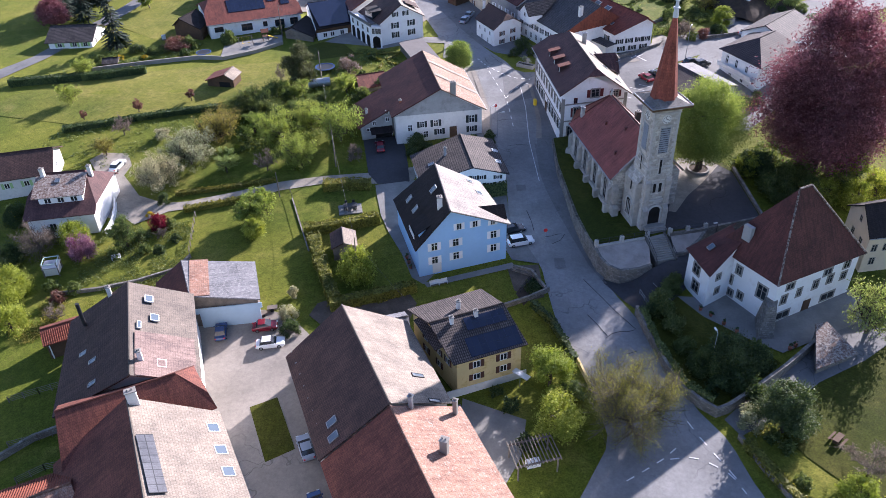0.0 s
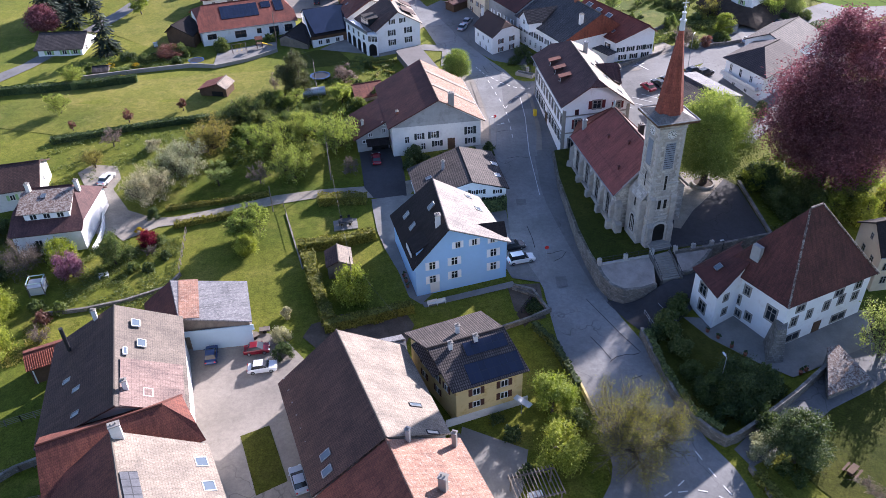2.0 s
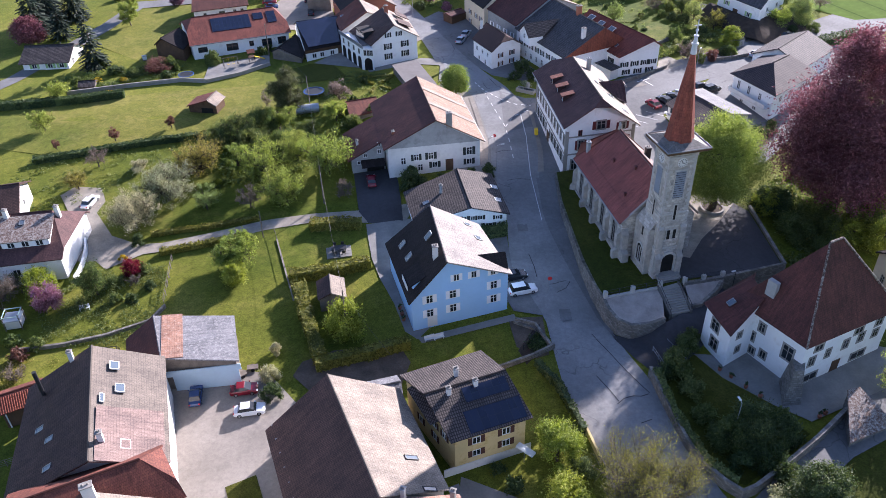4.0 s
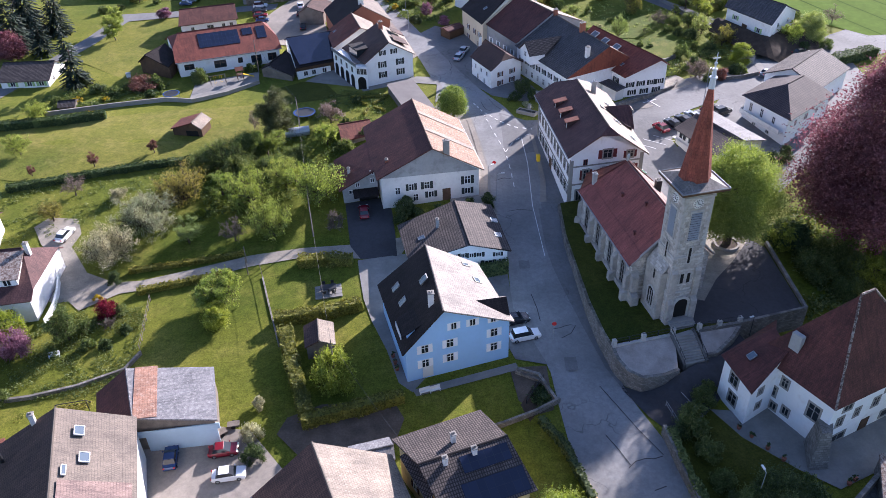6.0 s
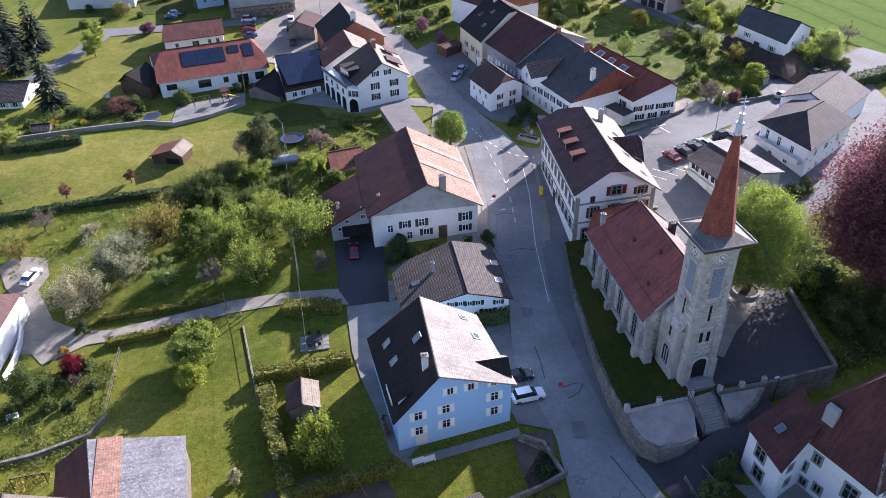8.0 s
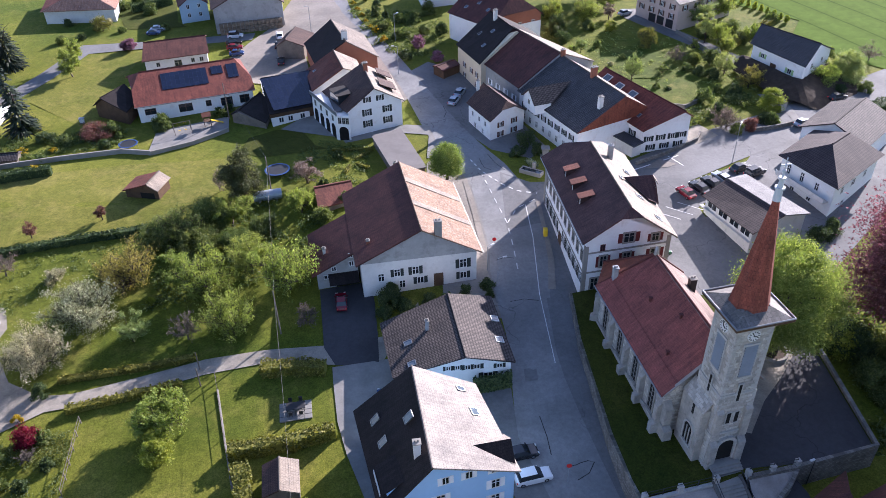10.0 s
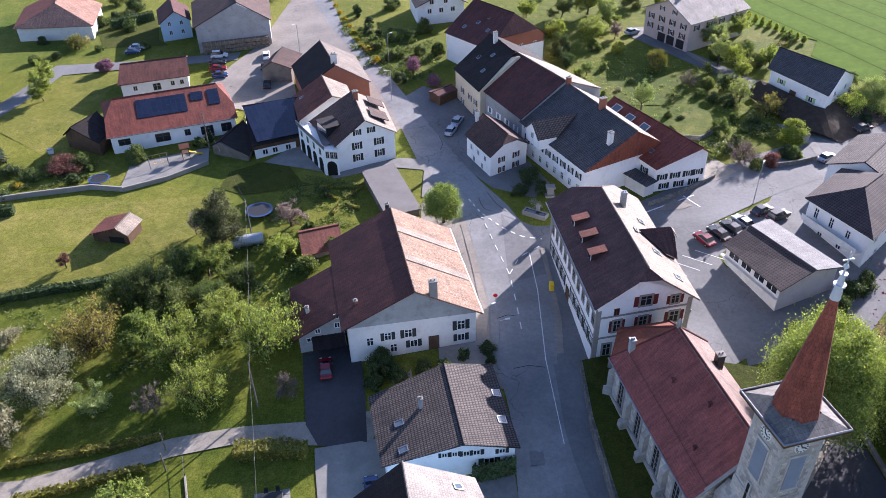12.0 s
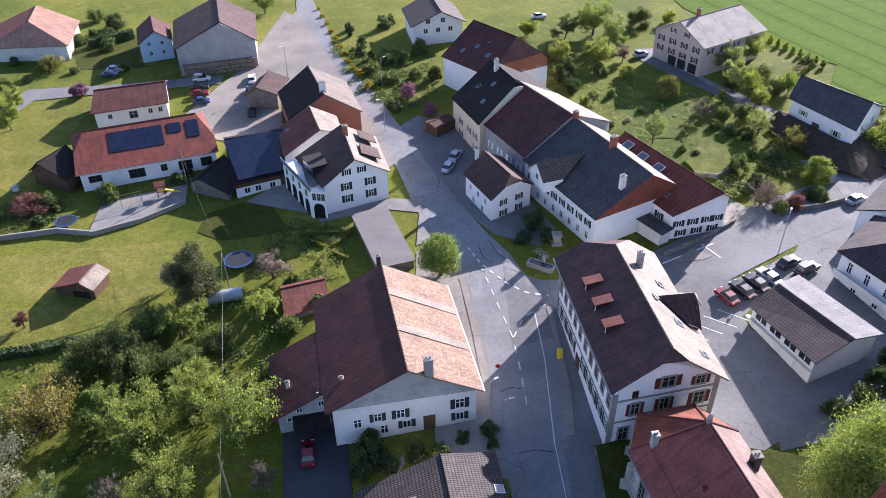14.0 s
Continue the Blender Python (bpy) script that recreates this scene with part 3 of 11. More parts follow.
def lattice(name, xs, zs, filled, y0, y1, mat):
    """One joined grille: the filled cells of a grid, with depth."""
    verts = [(x, y, z) for y in (y0, y1) for z in zs for x in xs]
    nx, n = len(xs), len(xs) * len(zs)
    at = lambda i, k, s: s * n + k * nx + i
    on = {(i, k) for i in range(nx - 1) for k in range(len(zs) - 1) if filled(i, k)}
    faces = []
    for i, k in on:
        faces.append((at(i, k, 1), at(i, k + 1, 1), at(i + 1, k + 1, 1), at(i + 1, k, 1)))
        for di, dk, a, b in ((-1, 0, (i, k), (i, k + 1)), (1, 0, (i + 1, k + 1), (i + 1, k)), (0, -1, (i + 1, k), (i, k)), (0, 1, (i, k + 1), (i + 1, k + 1))):
            if (i + di, k + dk) not in on:
                faces.append((at(*a, 0), at(*b, 0), at(*b, 1), at(*a, 1)))
    me = bpy.data.meshes.new(name)
    used = sorted({v for f in faces for v in f})
    ix = {v: i for i, v in enumerate(used)}
    me.from_pydata([verts[v] for v in used], [], [tuple(ix[v] for v in f) for f in faces])
    me.materials.append(M[mat])
    return me


def window(parent, m, w=1.0, h=1.4, shut=None, frame="frame", trim=None, arch=False, bars=True):
    """A window at m (x along the wall, y outwards, z up; origin at its middle): frame, panes, shutters."""
    t = 0.09
    def frame_mesh():
        q = 0.2 if trim else 0.0
        xs = sorted({-w / 2 - q, -w / 2 + t, w / 2 - t, w / 2 + q} | ({-0.05, 0.05} if bars else set()))
        zs = sorted({-h / 2 - q, -h / 2 + t, h / 2 - t, h / 2 + q} | ({h * 0.12, h * 0.12 + 0.06} if bars and h > 1.3 else set()))
        def filled(i, k):
            x, z = (xs[i] + xs[i + 1]) / 2, (zs[k] + zs[k + 1]) / 2
            return abs(x) > w / 2 - t or abs(z) > h / 2 - t or (bars and abs(x) < 0.05) or (bars and h > 1.3 and h * 0.12 < z < h * 0.12 + 0.06)
        return lattice("window", xs, zs, filled, -0.03, 0.06, trim or frame)
    win = new("window", shared(("wf", w, h, frame, trim, bars), frame_mesh))
    win.parent = parent
    win.matrix_basis = m
    g = new("pane", shared(("wg", w, h), lambda: box_mesh("pane", [(-w / 2 + 0.02, w / 2 - 0.02, -0.05, 0.02, -h / 2 + 0.02, h / 2 - 0.02)], "glass")))
    g.parent = win
    if shut:
        def sh():
            # one board with a louvred face between two rails
            n = max(4, int(h / 0.16))
            face = [(0.055, -h / 2), (0.055, -h / 2 + 0.1)]
            for i in range(n):
                z = -h / 2 + 0.1 + (h - 0.2) * i / n
                face += [(0.065, z + 0.01), (0.03, z + (h - 0.2) / n - 0.005)]
            face += [(0.055, h / 2 - 0.1), (0.055, h / 2), (0.0, h / 2), (0.0, -h / 2)]
            c = len(face)
            vs = [(x, y, z) for x in (0, w / 2) for y, z in face]
            fs = [(i, (i + 1) % c, c + (i + 1) % c, c + i) for i in range(c)] + [tuple(range(c - 1, -1, -1)), tuple(range(c, 2 * c))]
            me = bpy.data.meshes.new("shutter")
            me.from_pydata(vs, [], fs)
            me.materials.append(M[shut])
            return me
        me = shared(("ws", w, h, shut), sh)
        for x in (-w / 2 - w / 2 - 0.03, w / 2 + 0.03):
            s = new("shutter", me)
            s.parent = win
            s.location = (x, 0, 0)
    return win


def wall_frame(a, b, z=0.0):
    """Matrix on the wall from a to b (seen from outside, left to right): x along, y outwards."""
    a, b = Vector((a[0], a[1], 0)), Vector((b[0], b[1], 0))
    d = (b - a).normalized()
    n = Vector((d.y, -d.x, 0))
    m = Matrix.Identity(4)
    m.col[0][:3], m.col[1][:3], m.col[2][:3], m.col[3][:3] = d, n, (0, 0, 1), (a.x, a.y, z)
    # x along, y outwards and z up is left-handed here; turn x round instead
    m.col[0][:3], m.col[3][:3] = -d, (b.x, b.y, z)
    return m, (b - a).length


def wall_of(h, side):
    """Footprint corners of a house's wall as (left, right) seen from outside: 's' end 0, 'n' end 1, 'l' left of the ridge, 'e' right of it."""
    c = list(h["_c"])
    P = [(c[0], c[1]), (c[2], c[3]), (c[4], c[5]), (c[6], c[7])]  # L0 E0 E1 L1
    return {"s": (P[0], P[1]), "n": (P[2], P[3]), "l": (P[3], P[0]), "e": (P[1], P[2])}[side]


def windows(h, side, cells, w=1.0, hh=1.4, shut=None, frame="frame", trim=None, **kw):
    """cells: (part of the wall's length from its left, height of the window's middle) of each window."""
    a, b = wall_of(h, side) if isinstance(side, str) else side
    m, n = wall_frame(a, b)
    for c in cells:
        u, z = c[0], c[1]
        ww = c[2] if len(c) > 2 else w
        h2 = c[3] if len(c) > 3 else hh
        window(h, m @ Matrix.Translation(((1 - u) * n, 0.0, z)), ww, h2, shut, frame, trim, **kw)


def door(h, side, u, z0, w=1.0, hh=2.1, mat="wood", name="door", label=""):
    a, b = wall_of(h, side) if isinstance(side, str) else side
    m, n = wall_frame(a, b)
    d = new(name, shared(("d", name, w, hh, mat), lambda: box_mesh(name, [(-w / 2, w / 2, -0.05, 0.05, 0, hh)], mat)))
    d.parent = h
    d.matrix_basis = m @ Matrix.Translation(((1 - u) * n, 0, z0))
    xs, zs = [-w / 2 - 0.12, -w / 2, w / 2, w / 2 + 0.12], [0, hh, hh + 0.12]
    f = new("door_frame", shared(("df", w, hh, mat), lambda: lattice("door_frame", xs, zs, lambda i, k: i != 1 or k == 1, -0.05, 0.09, mat)))
    f.parent = d
    for z1, z2 in ((0.15, hh * 0.48), (hh * 0.55, hh * 0.9)):
        p = new("door_panel", shared(("dp", w, z1, z2, mat), lambda: box_mesh("door_panel", [(-w * 0.4, w * 0.4, 0.05, 0.065, z1, z2)], mat)))
        p.parent = d
    return d


def on_roof(h, a, b, c, u, v):
    """Matrix on a roof plane: a-b along the eaves, c up the slope; u, v parts of the way; z out of the roof."""
    a, b, c = Vector(a), Vector(b), Vector(c)
    x = (b - a).normalized()
    n = (b - a).cross(c - a).normalized()
    if n.z < 0:
        n = -n
    y = n.cross(x)
    p = a + (b - a) * u + (c - a) * v
    m = Matrix.Identity(4)
    m.col[0][:3], m.col[1][:3], m.col[2][:3], m.col[3][:3] = x, y, n, p
    return m


def on_slope(e0, e1, r0, r1, x, y):
    """Matrix on a slightly twisted roof slope at (x, y): e0-e1 along the eaves, r0-r1 along the ridge; z out of the roof."""
    best = None
    for c in (r0, r1):
        m = on_roof(None, e0, e1, c, 0, 0)
        n, p = m.col[2].to_3d(), m.translation
        z = p.z - (n.x * (x - p.x) + n.y * (y - p.y)) / n.z
        if best is None or z > best.translation.z:
            m.translation = (x, y, z)
            best = m
    return best


def skylight(h, m, w=0.9, l=1.2, frame="metal"):
    me = shared(("skf", w, l, frame), lambda: box_mesh("roof_window", [(-w / 2, w / 2, -l / 2, -l / 2 + 0.1, -0.05, 0.12), (-w / 2, w / 2, l / 2 - 0.1, l / 2, -0.05, 0.12), (-w / 2, -w / 2 + 0.1, -l / 2, l / 2, -0.05, 0.12), (w / 2 - 0.1, w / 2, -l / 2, l / 2, -0.05, 0.12)], frame))
    s = new("roof_window", me)
    s.parent = h
    s.matrix_basis = m
    g = new("pane", shared(("skg", w, l), lambda: box_mesh("pane", [(-w / 2 + 0.05, w / 2 - 0.05, -l / 2 + 0.05, l / 2 - 0.05, -0.05, 0.08)], "skyglass")))
    g.parent = s


def panel(h, m, w, l, mat="solar", name="solar_panel"):
    verts = [(-w / 2, -l / 2, 0.02), (w / 2, -l / 2, 0.02), (w / 2, l / 2, 0.02), (-w / 2, l / 2, 0.02), (-w / 2, -l / 2, 0.1), (w / 2, -l / 2, 0.1), (w / 2, l / 2, 0.1), (-w / 2, l / 2, 0.1)]
    faces = [(4, 5, 6, 7), (0, 1, 5, 4), (1, 2, 6, 5), (2, 3, 7, 6), (3, 0, 4, 7), (3, 2, 1, 0)]
    ob = mesh_object(name, verts, faces, mat, h, [[(verts[i][0], verts[i][1]) for i in f] for f in faces])
    ob.matrix_basis = m
    return ob


def chimney(h, x, y, z0, z1, w=0.7, d=0.7, turn=0.0, mat="offwhite", cap="trim"):
    bm = bmesh.new()
    m = pose(x, y, 0, 0, 0, turn)
    add_box(bm, -w / 2, w / 2, -d / 2, d / 2, z0, z1, m, 0.03)
    ob = part("chimney", bm, mat, h)
    bm = bmesh.new()
    add_box(bm, -w / 2 - 0.08, w / 2 + 0.08, -d / 2 - 0.08, d / 2 + 0.08, z1, z1 + 0.12, m, 0.02)
    for s in (-1, 1):
        add_tube(bm, m @ Vector((s * w * 0.22, 0, z1 + 0.1)), m @ Vector((s * w * 0.22, 0, z1 + 0.4)), 0.12, 0.1, 8)
    part("chimney_cap", bm, cap, ob)


def pantiles(h, a, b, c, mat, pitch=0.3, r=0.085, course=0.42):
    """Rounded cover tiles in rows up a small roof: a-b along the eaves, c above a on the ridge; each tile tapers and laps the next."""
    a, b, c = Vector(a), Vector(b), Vector(c)
    n = (b - a).cross(c - a).normalized()
    if n.z < 0:
        n = -n
    x, up = (b - a).normalized(), (c - a).normalized()
    vs, fs = [], []
    for i in range(int((b - a).length / pitch) + 1):
        for j in range(int((c - a).length / course)):
            p0 = a + x * (i * pitch) + up * (j * course)
            p1 = p0 + up * (course * 1.05)
            k = len(vs)
            for p, rr, lift in ((p0, r * 1.12, 0.03), (p1, r * 0.9, 0.0)):
                for q in range(5):
                    t = math.pi * q / 4
                    vs.append(p + x * (rr * math.cos(t)) + n * (rr * math.sin(t) + lift))
            fs += [(k + q, k + q + 1, k + 6 + q, k + 5 + q) for q in range(4)] + [(k, k + 1, k + 3, k + 4)]
    return tagged(mesh_object("cover_tiles", vs, fs, mat, h, [[(0.1, 0.1)] * 4] * len(fs)), "rows of rounded cover tiles", kind="stuff")


def gutter(h, a, b, mat="metal"):
    bm = bmesh.new()
    add_tube(bm, Vector(a) - Vector((0, 0, 0.05)), Vector(b) - Vector((0, 0, 0.05)), 0.09, 0.09, 6)
    part("gutter", bm, mat, h)


# ---- ground pieces laid on the land ----
from mathutils import geometry as geo


def drape(name, poly, lift, mat, label, category, kind="structure", step=4.0, height=None, skirt=0.0):
    """A patch on the ground inside poly, following the land."""
    f = height or G
    pts = [Vector(p) for p in poly]
    ring = []
    for i in range(len(pts)):
        a, b = pts[i], pts[(i + 1) % len(pts)]
        k = max(1, int((b - a).length / step))
        ring += [a + (b - a) * (j / k) for j in range(k)]
    n = len(ring)
    xs, ys = [p.x for p in ring], [p.y for p in ring]
    inner = []
    x = min(xs) + step / 2
    while x < max(xs):
        y = min(ys) + step / 2
        while y < max(ys):
            inner.append(Vector((x, y)))
            y += step
        x += step
    v, e, fc, _, _, _ = geo.delaunay_2d_cdt(ring + inner, [(i, (i + 1) % n) for i in range(n)], [list(range(n))], 2, 0.001)
    verts = [(p.x, p.y, f(p.x, p.y) + lift) for p in v]
    ob = mesh_object(name, verts, [tuple(t) for t in fc], mat)
    for pl in ob.data.polygons:
        if pl.normal.z < 0:
            pl.flip()
    return tagged(ob, label, category, kind=kind)


def ribbon(name, left, right, lift, mat, label, category, n=60, across=4):
    """A road between two edges."""
    def along(line, k):
        ps = [Vector(p) for p in line]
        d = [0.0]
        for a, b in zip(ps, ps[1:]):
            d.append(d[-1] + (b - a).length)
        t = np.linspace(0, d[-1], k)
        return np.stack([np.interp(t, d, [p.x for p in ps]), np.interp(t, d, [p.y for p in ps])], 1)
    A, B = along(left, n), along(right, n)
    verts = []
    for a, b in zip(A, B):
        for j in range(across + 1):
            p = a + (b - a) * j / across
            verts.append((p[0], p[1], G(p[0], p[1]) + lift))
    faces = [(i * (across + 1) + j, i * (across + 1) + j + 1, (i + 1) * (across + 1) + j + 1, (i + 1) * (across + 1) + j) for i in range(n - 1) for j in range(across)]
    ob = mesh_object(name, verts, faces, mat)
    for pl in ob.data.polygons:
        if pl.normal.z < 0:
            pl.flip()
    return tagged(ob, label, category, kind="structure")


def low_wall(name, line, h, t, mat, label, category="wall", kind="structure", z=None, top=None, capped=True):
    """A wall or kerb along a line on the ground; top: its absolute heights point by point."""
    ps = [Vector(p) for p in line]
    n = len(ps)
    verts, faces, uvs = [], [], []
    dist = 0.0
    for i, p in enumerate(ps):
        a = ps[max(0, i - 1)]
        b = ps[min(n - 1, i + 1)]
        d = (b - a).normalized()
        nn = Vector((-d.y, d.x)) * t / 2
        g = G(p.x, p.y)
        zt = top[i] if top else g + h
        for q, zz in ((p + nn, g - 0.6), (p + nn, zt), (p - nn, zt), (p - nn, g - 0.6)):
            verts.append((q.x, q.y, zz))
    for i in range(n - 1):
        L = (ps[i + 1] - ps[i]).length
        for j in range(3):
            f = (4 * i + j, 4 * i + 4 + j, 4 * i + 5 + j, 4 * i + 1 + j)
            faces.append(f)
            uvs.append([(dist, verts[f[0]][2] + j), (dist + L, verts[f[1]][2] + j), (dist + L, verts[f[2]][2] + j), (dist, verts[f[3]][2] + j)])
        dist += L
    for i in (0, n - 1):
        f = (4 * i, 4 * i + 1, 4 * i + 2, 4 * i + 3)
        faces.append(f)
        uvs.append([(0, verts[a][2]) for a in f])
    ob = mesh_object(name, verts, faces, mat, None, uvs)
    bm = bmesh.new()
    bm.from_mesh(ob.data)
    bmesh.ops.recalc_face_normals(bm, faces=bm.faces)
    bm.to_mesh(ob.data)
    bm.free()
    return tagged(ob, label, category, kind=kind)


# ---- land, roads, yards ----
def build_ground():
    xs = [-2500, -1200, -600, -350, -220] + list(np.arange(-150, 131, 2.5)) + [160, 220, 350, 600, 1200, 2500]
    ys = [-600, -250, -80, 0, 20] + list(np.arange(36, 331, 2.5)) + [345, 370, 400, 460, 560, 700, 1000, 1600, 3500]
    nx = len(xs)
    verts = []
    for y in ys:
        for x in xs:
            z = G(x, y) + 0.10 * noise.noise(Vector((x * 0.08, y * 0.08, 0)))
            verts.append((x, y, z - 0.04))
    faces = [(j * nx + i, j * nx + i + 1, (j + 1) * nx + i + 1, (j + 1) * nx + i) for j in range(len(ys) - 1) for i in range(nx - 1)]
    tagged(mesh_object("ground", verts, faces, "grass", smooth_shade=True), "sloping green lawns and meadow grass", "ground", kind="structure")


build_ground()
road_w = [(-2, 40), (12.2, 54), (19.5, 66), (18.9, 75), (17.6, 80), (15.4, 88.5), (14.8, 96), (14.4, 103), (12, 108.5), (10.0, 115.5), (10.2, 132), (9.2, 140), (8.3, 147), (8.5, 153), (7.6, 161.8), (6.0, 173), (0.4, 184.7), (-3.0, 196), (-8.2, 215.4), (-14.3, 233.7), (-20.7, 252.8), (-26.5, 267), (-37, 292), (-45, 340), (-60, 420)]
road_e = [(42, 46), (37.4, 55), (36, 60), (35.1, 65.7), (32.3, 71.1), (30.3, 78.2), (28.0, 89), (25.2, 96), (23.0, 104), (21.2, 112), (18.8, 120), (17.3, 130), (17.4, 141), (18.3, 150), (18.4, 157), (17.9, 166), (13.3, 179.2), (10.4, 184.6), (6.8, 192.2), (3.4, 200.5), (-0.7, 210.5), (-5.9, 224.1), (-11.8, 239.8), (-18.6, 254), (-24.6, 269.8), (-29, 290), (-40, 325), (-52, 420)]
ribbon("road", road_w, road_e, 0.06, "road", "main village street of grey worn asphalt", "road", 160, 6)
ribbon("road_side", [(12, 176), (18, 171.5), (24, 172.5), (37.2, 178.8), (51.2, 188), (58.7, 192.4), (75.5, 200.5), (92, 210.6), (130, 232), (220, 280)],
       [(12, 158), (19, 160), (27, 163), (42.2, 168), (49.8, 172.7), (62, 180.3), (73.8, 186.1), (84, 191.3), (98, 198), (130, 213), (230, 262)], 0.075, "lot", "side road of pale asphalt leading uphill", "road", 70, 5)
drape("road_junction", [(36.5, 58), (40, 44), (44, 30), (-12, 30), (-2, 42), (12, 55.5), (20, 62)], 0.068, "road", "junction of asphalt roads with worn markings", "road")
drape("church_square_parking", [(19.5, 150), (36.5, 147), (40, 139), (47, 143), (49.4, 148.4), (46.5, 163), (56, 171), (62, 179), (50, 172), (42, 169), (33, 169), (22, 167)], 0.09, "lot", "asphalt parking area behind the school house", "parking")
ribbon("farm_track", [(-71, 130), (-66, 124.6), (-61.4, 124.4), (-52.1, 124.6), (-42.8, 127.6), (-34, 130.6), (-25.7, 132.0), (-14.1, 132.6), (-8, 134), (-3, 139.5), (-3.2, 141)],
       [(-69, 121), (-64, 119.6), (-59.9, 120.4), (-49.1, 122.6), (-41, 125.0), (-33.5, 127.7), (-25.4, 129.4), (-14, 128.6), (-9, 127), (-8.5, 128), (-8.6, 131)], 0.06, "track", "pale gravel farm track between hedges", "track", 50, 3)
drape("farm_yard", [(-19.0, 144.5), (-11, 146), (-10, 141), (-9.2, 134.5), (-8.6, 128), (-15, 128.6), (-17, 132)], 0.085, "tarmac", "dark asphalt yard in front of the barn doors", "yard")
drape("house_drive", [(-15.4, 128.2), (-6.5, 129.6), (-4, 118), (-5, 112), (-3.4, 101.6), (-5.4, 98.8), (-7.4, 100.6), (-9.4, 107.0), (-12.0, 113.1), (-13.7, 118.3), (-15.0, 125.4)], 0.085, "paving", "pale concrete drive beside the blue house", "drive")
drape("gravel_yard", [(-23.5, 92.0), (-22.5, 94.8), (-18.0, 97.0), (-8.0, 97.2), (-6.4, 94.1), (-7.5, 90), (-10.6, 86.6), (-19.0, 87.3)], 0.055, "earth", "dark earthy yard between barn and hedge", "yard")
drape("kitchen_plot", [(8.6, 103.0), (14.0, 103.2), (14.1, 95.0), (12.1, 94.3), (9.4, 96.8)], 0.055, "earth", "bare kitchen garden plot beside the blue house", "garden bed")
drape("house_path", [(-5.4, 99.2), (9.6, 103.9), (10.0, 102.6), (-4.8, 98.0)], 0.065, "paving", "concrete path along the blue house", "path")
drape("house_forecourt", [(9.6, 104.6), (14.2, 103.4), (10.2, 115), (9.9, 124), (5, 123), (5.5, 117)], 0.085, "lot", "asphalt forecourt beside the street", "yard")
drape("hill_drive", [(-76.3, 140.4), (-74.5, 143.4), (-68.9, 142.7), (-66.6, 138.0), (-67.0, 134.3), (-61.7, 127.1), (-55.1, 123.9), (-54.4, 121.5), (-59.7, 117.6), (-64.1, 121.7), (-69.6, 132.0), (-72.8, 135.1)], 0.07, "track", "pale gravel drive of the hillside house", "drive")
drape("courtyard", [(-41.5, 92), (-37.5, 80), (-34.6, 72), (-25, 52), (-23, 40), (-8, 40), (-12.5, 58), (-16.6, 62), (-23.0, 78.6), (-18, 83.5), (-12, 85), (-10, 88), (-16, 88.5), (-21.5, 86), (-27, 92.6), (-32.1, 93.8), (-32, 91.5)], 0.06, "yard", "pale asphalt courtyard between the farmhouses", "yard")
# house shadow on this lawn and the garden painted with darkened grass
drape("house_lawn", [(-41.0, 190.0), (-40.4, 196.0), (-34.5, 199.0), (-28.9, 197.4), (-25.2, 190.4), (-22.4, 188.8), (-31.0, 187.5), (-36, 187.0)], 0.05, "grass_shade", "lawn below the arcaded house, coloured dark for shade", "lawn")
drape("upper_garden", [(-95.3, 276.5), (-89.1, 280.2), (-79.7, 284.4), (-74.2, 266.0), (-70.6, 262.0), (-78.0, 261.4), (-87.6, 261.0)], 0.05, "grass_shade", "vegetable garden behind a hedge, coloured dark for shadow", "garden")
drape("courtyard_lawn", [(-29.2, 73.3), (-25.6, 75), (-21.7, 66), (-25.3, 64)], 0.12, "grass_shade", "small rectangular lawn with a kerb", "lawn")
drape("garden_terrace", [(0.5, 74), (9, 70), (7.8, 64), (5.6, 60), (2.6, 66), (0.2, 71)], 0.07, "paving", "light gravel terrace beside the yellow house", "terrace")
drape("lane", [(0.2, 73), (2.4, 66), (5.4, 59.5), (9.5, 54), (6, 52), (1.2, 66), (-1.2, 72.4)], 0.062, "lot", "narrow dark asphalt lane beside the barn", "lane")
drape("upper_yard", [(-57, 228), (-35, 220), (-31, 226), (-34, 240), (-24, 256), (-28, 272), (-38, 300), (-42, 285), (-45, 263), (-50, 250)], 0.07, "yard", "pale asphalt yard with parked cars", "parking")
drape("upper_junction", [(-46.7, 263.8), (-38.6, 265.3), (-33.1, 275), (-27.5, 273), (-19, 248.6), (-11.6, 231.9), (-6, 210), (-9.4, 205), (-14.5, 212), (-15.5, 225.6), (-20, 246), (-28, 250), (-34.4, 255.2), (-38.7, 259.1)], 0.055, "yard", "worn pale asphalt where the yard opens to the street", "road")
drape("nook_court", [(6.0, 193.0), (-0.9, 210.5), (-6.1, 224.1), (-2, 229), (5, 224), (12.6, 209.6), (18, 197), (22, 186), (18.5, 181), (11, 185)], 0.05, "lot", "dark asphalt court beside the row of houses", "yard")
drape("garage_court", [(44, 140), (62, 144), (72, 154), (86, 168), (98, 182), (99, 198.5), (84, 191.8), (62, 180.8), (56, 172), (47, 160)], 0.05, "lot", "asphalt and concrete round the garage block", "yard")
drape("farm_pavement", [(1, 138), (9.8, 137), (9.4, 140), (8.5, 147), (8.7, 153), (7.8, 162), (6.2, 173), (0.6, 184.6), (-2.0, 180), (-2, 172), (0, 160)], 0.05, "yard", "pale concrete strip between farmhouse and street", "pavement")
drape("school_pavement", [(17.2, 141), (18.1, 150), (18.2, 157), (17.7, 168), (25, 170), (26, 141)], 0.05, "lot", "asphalt pavement in front of the school house", "pavement")
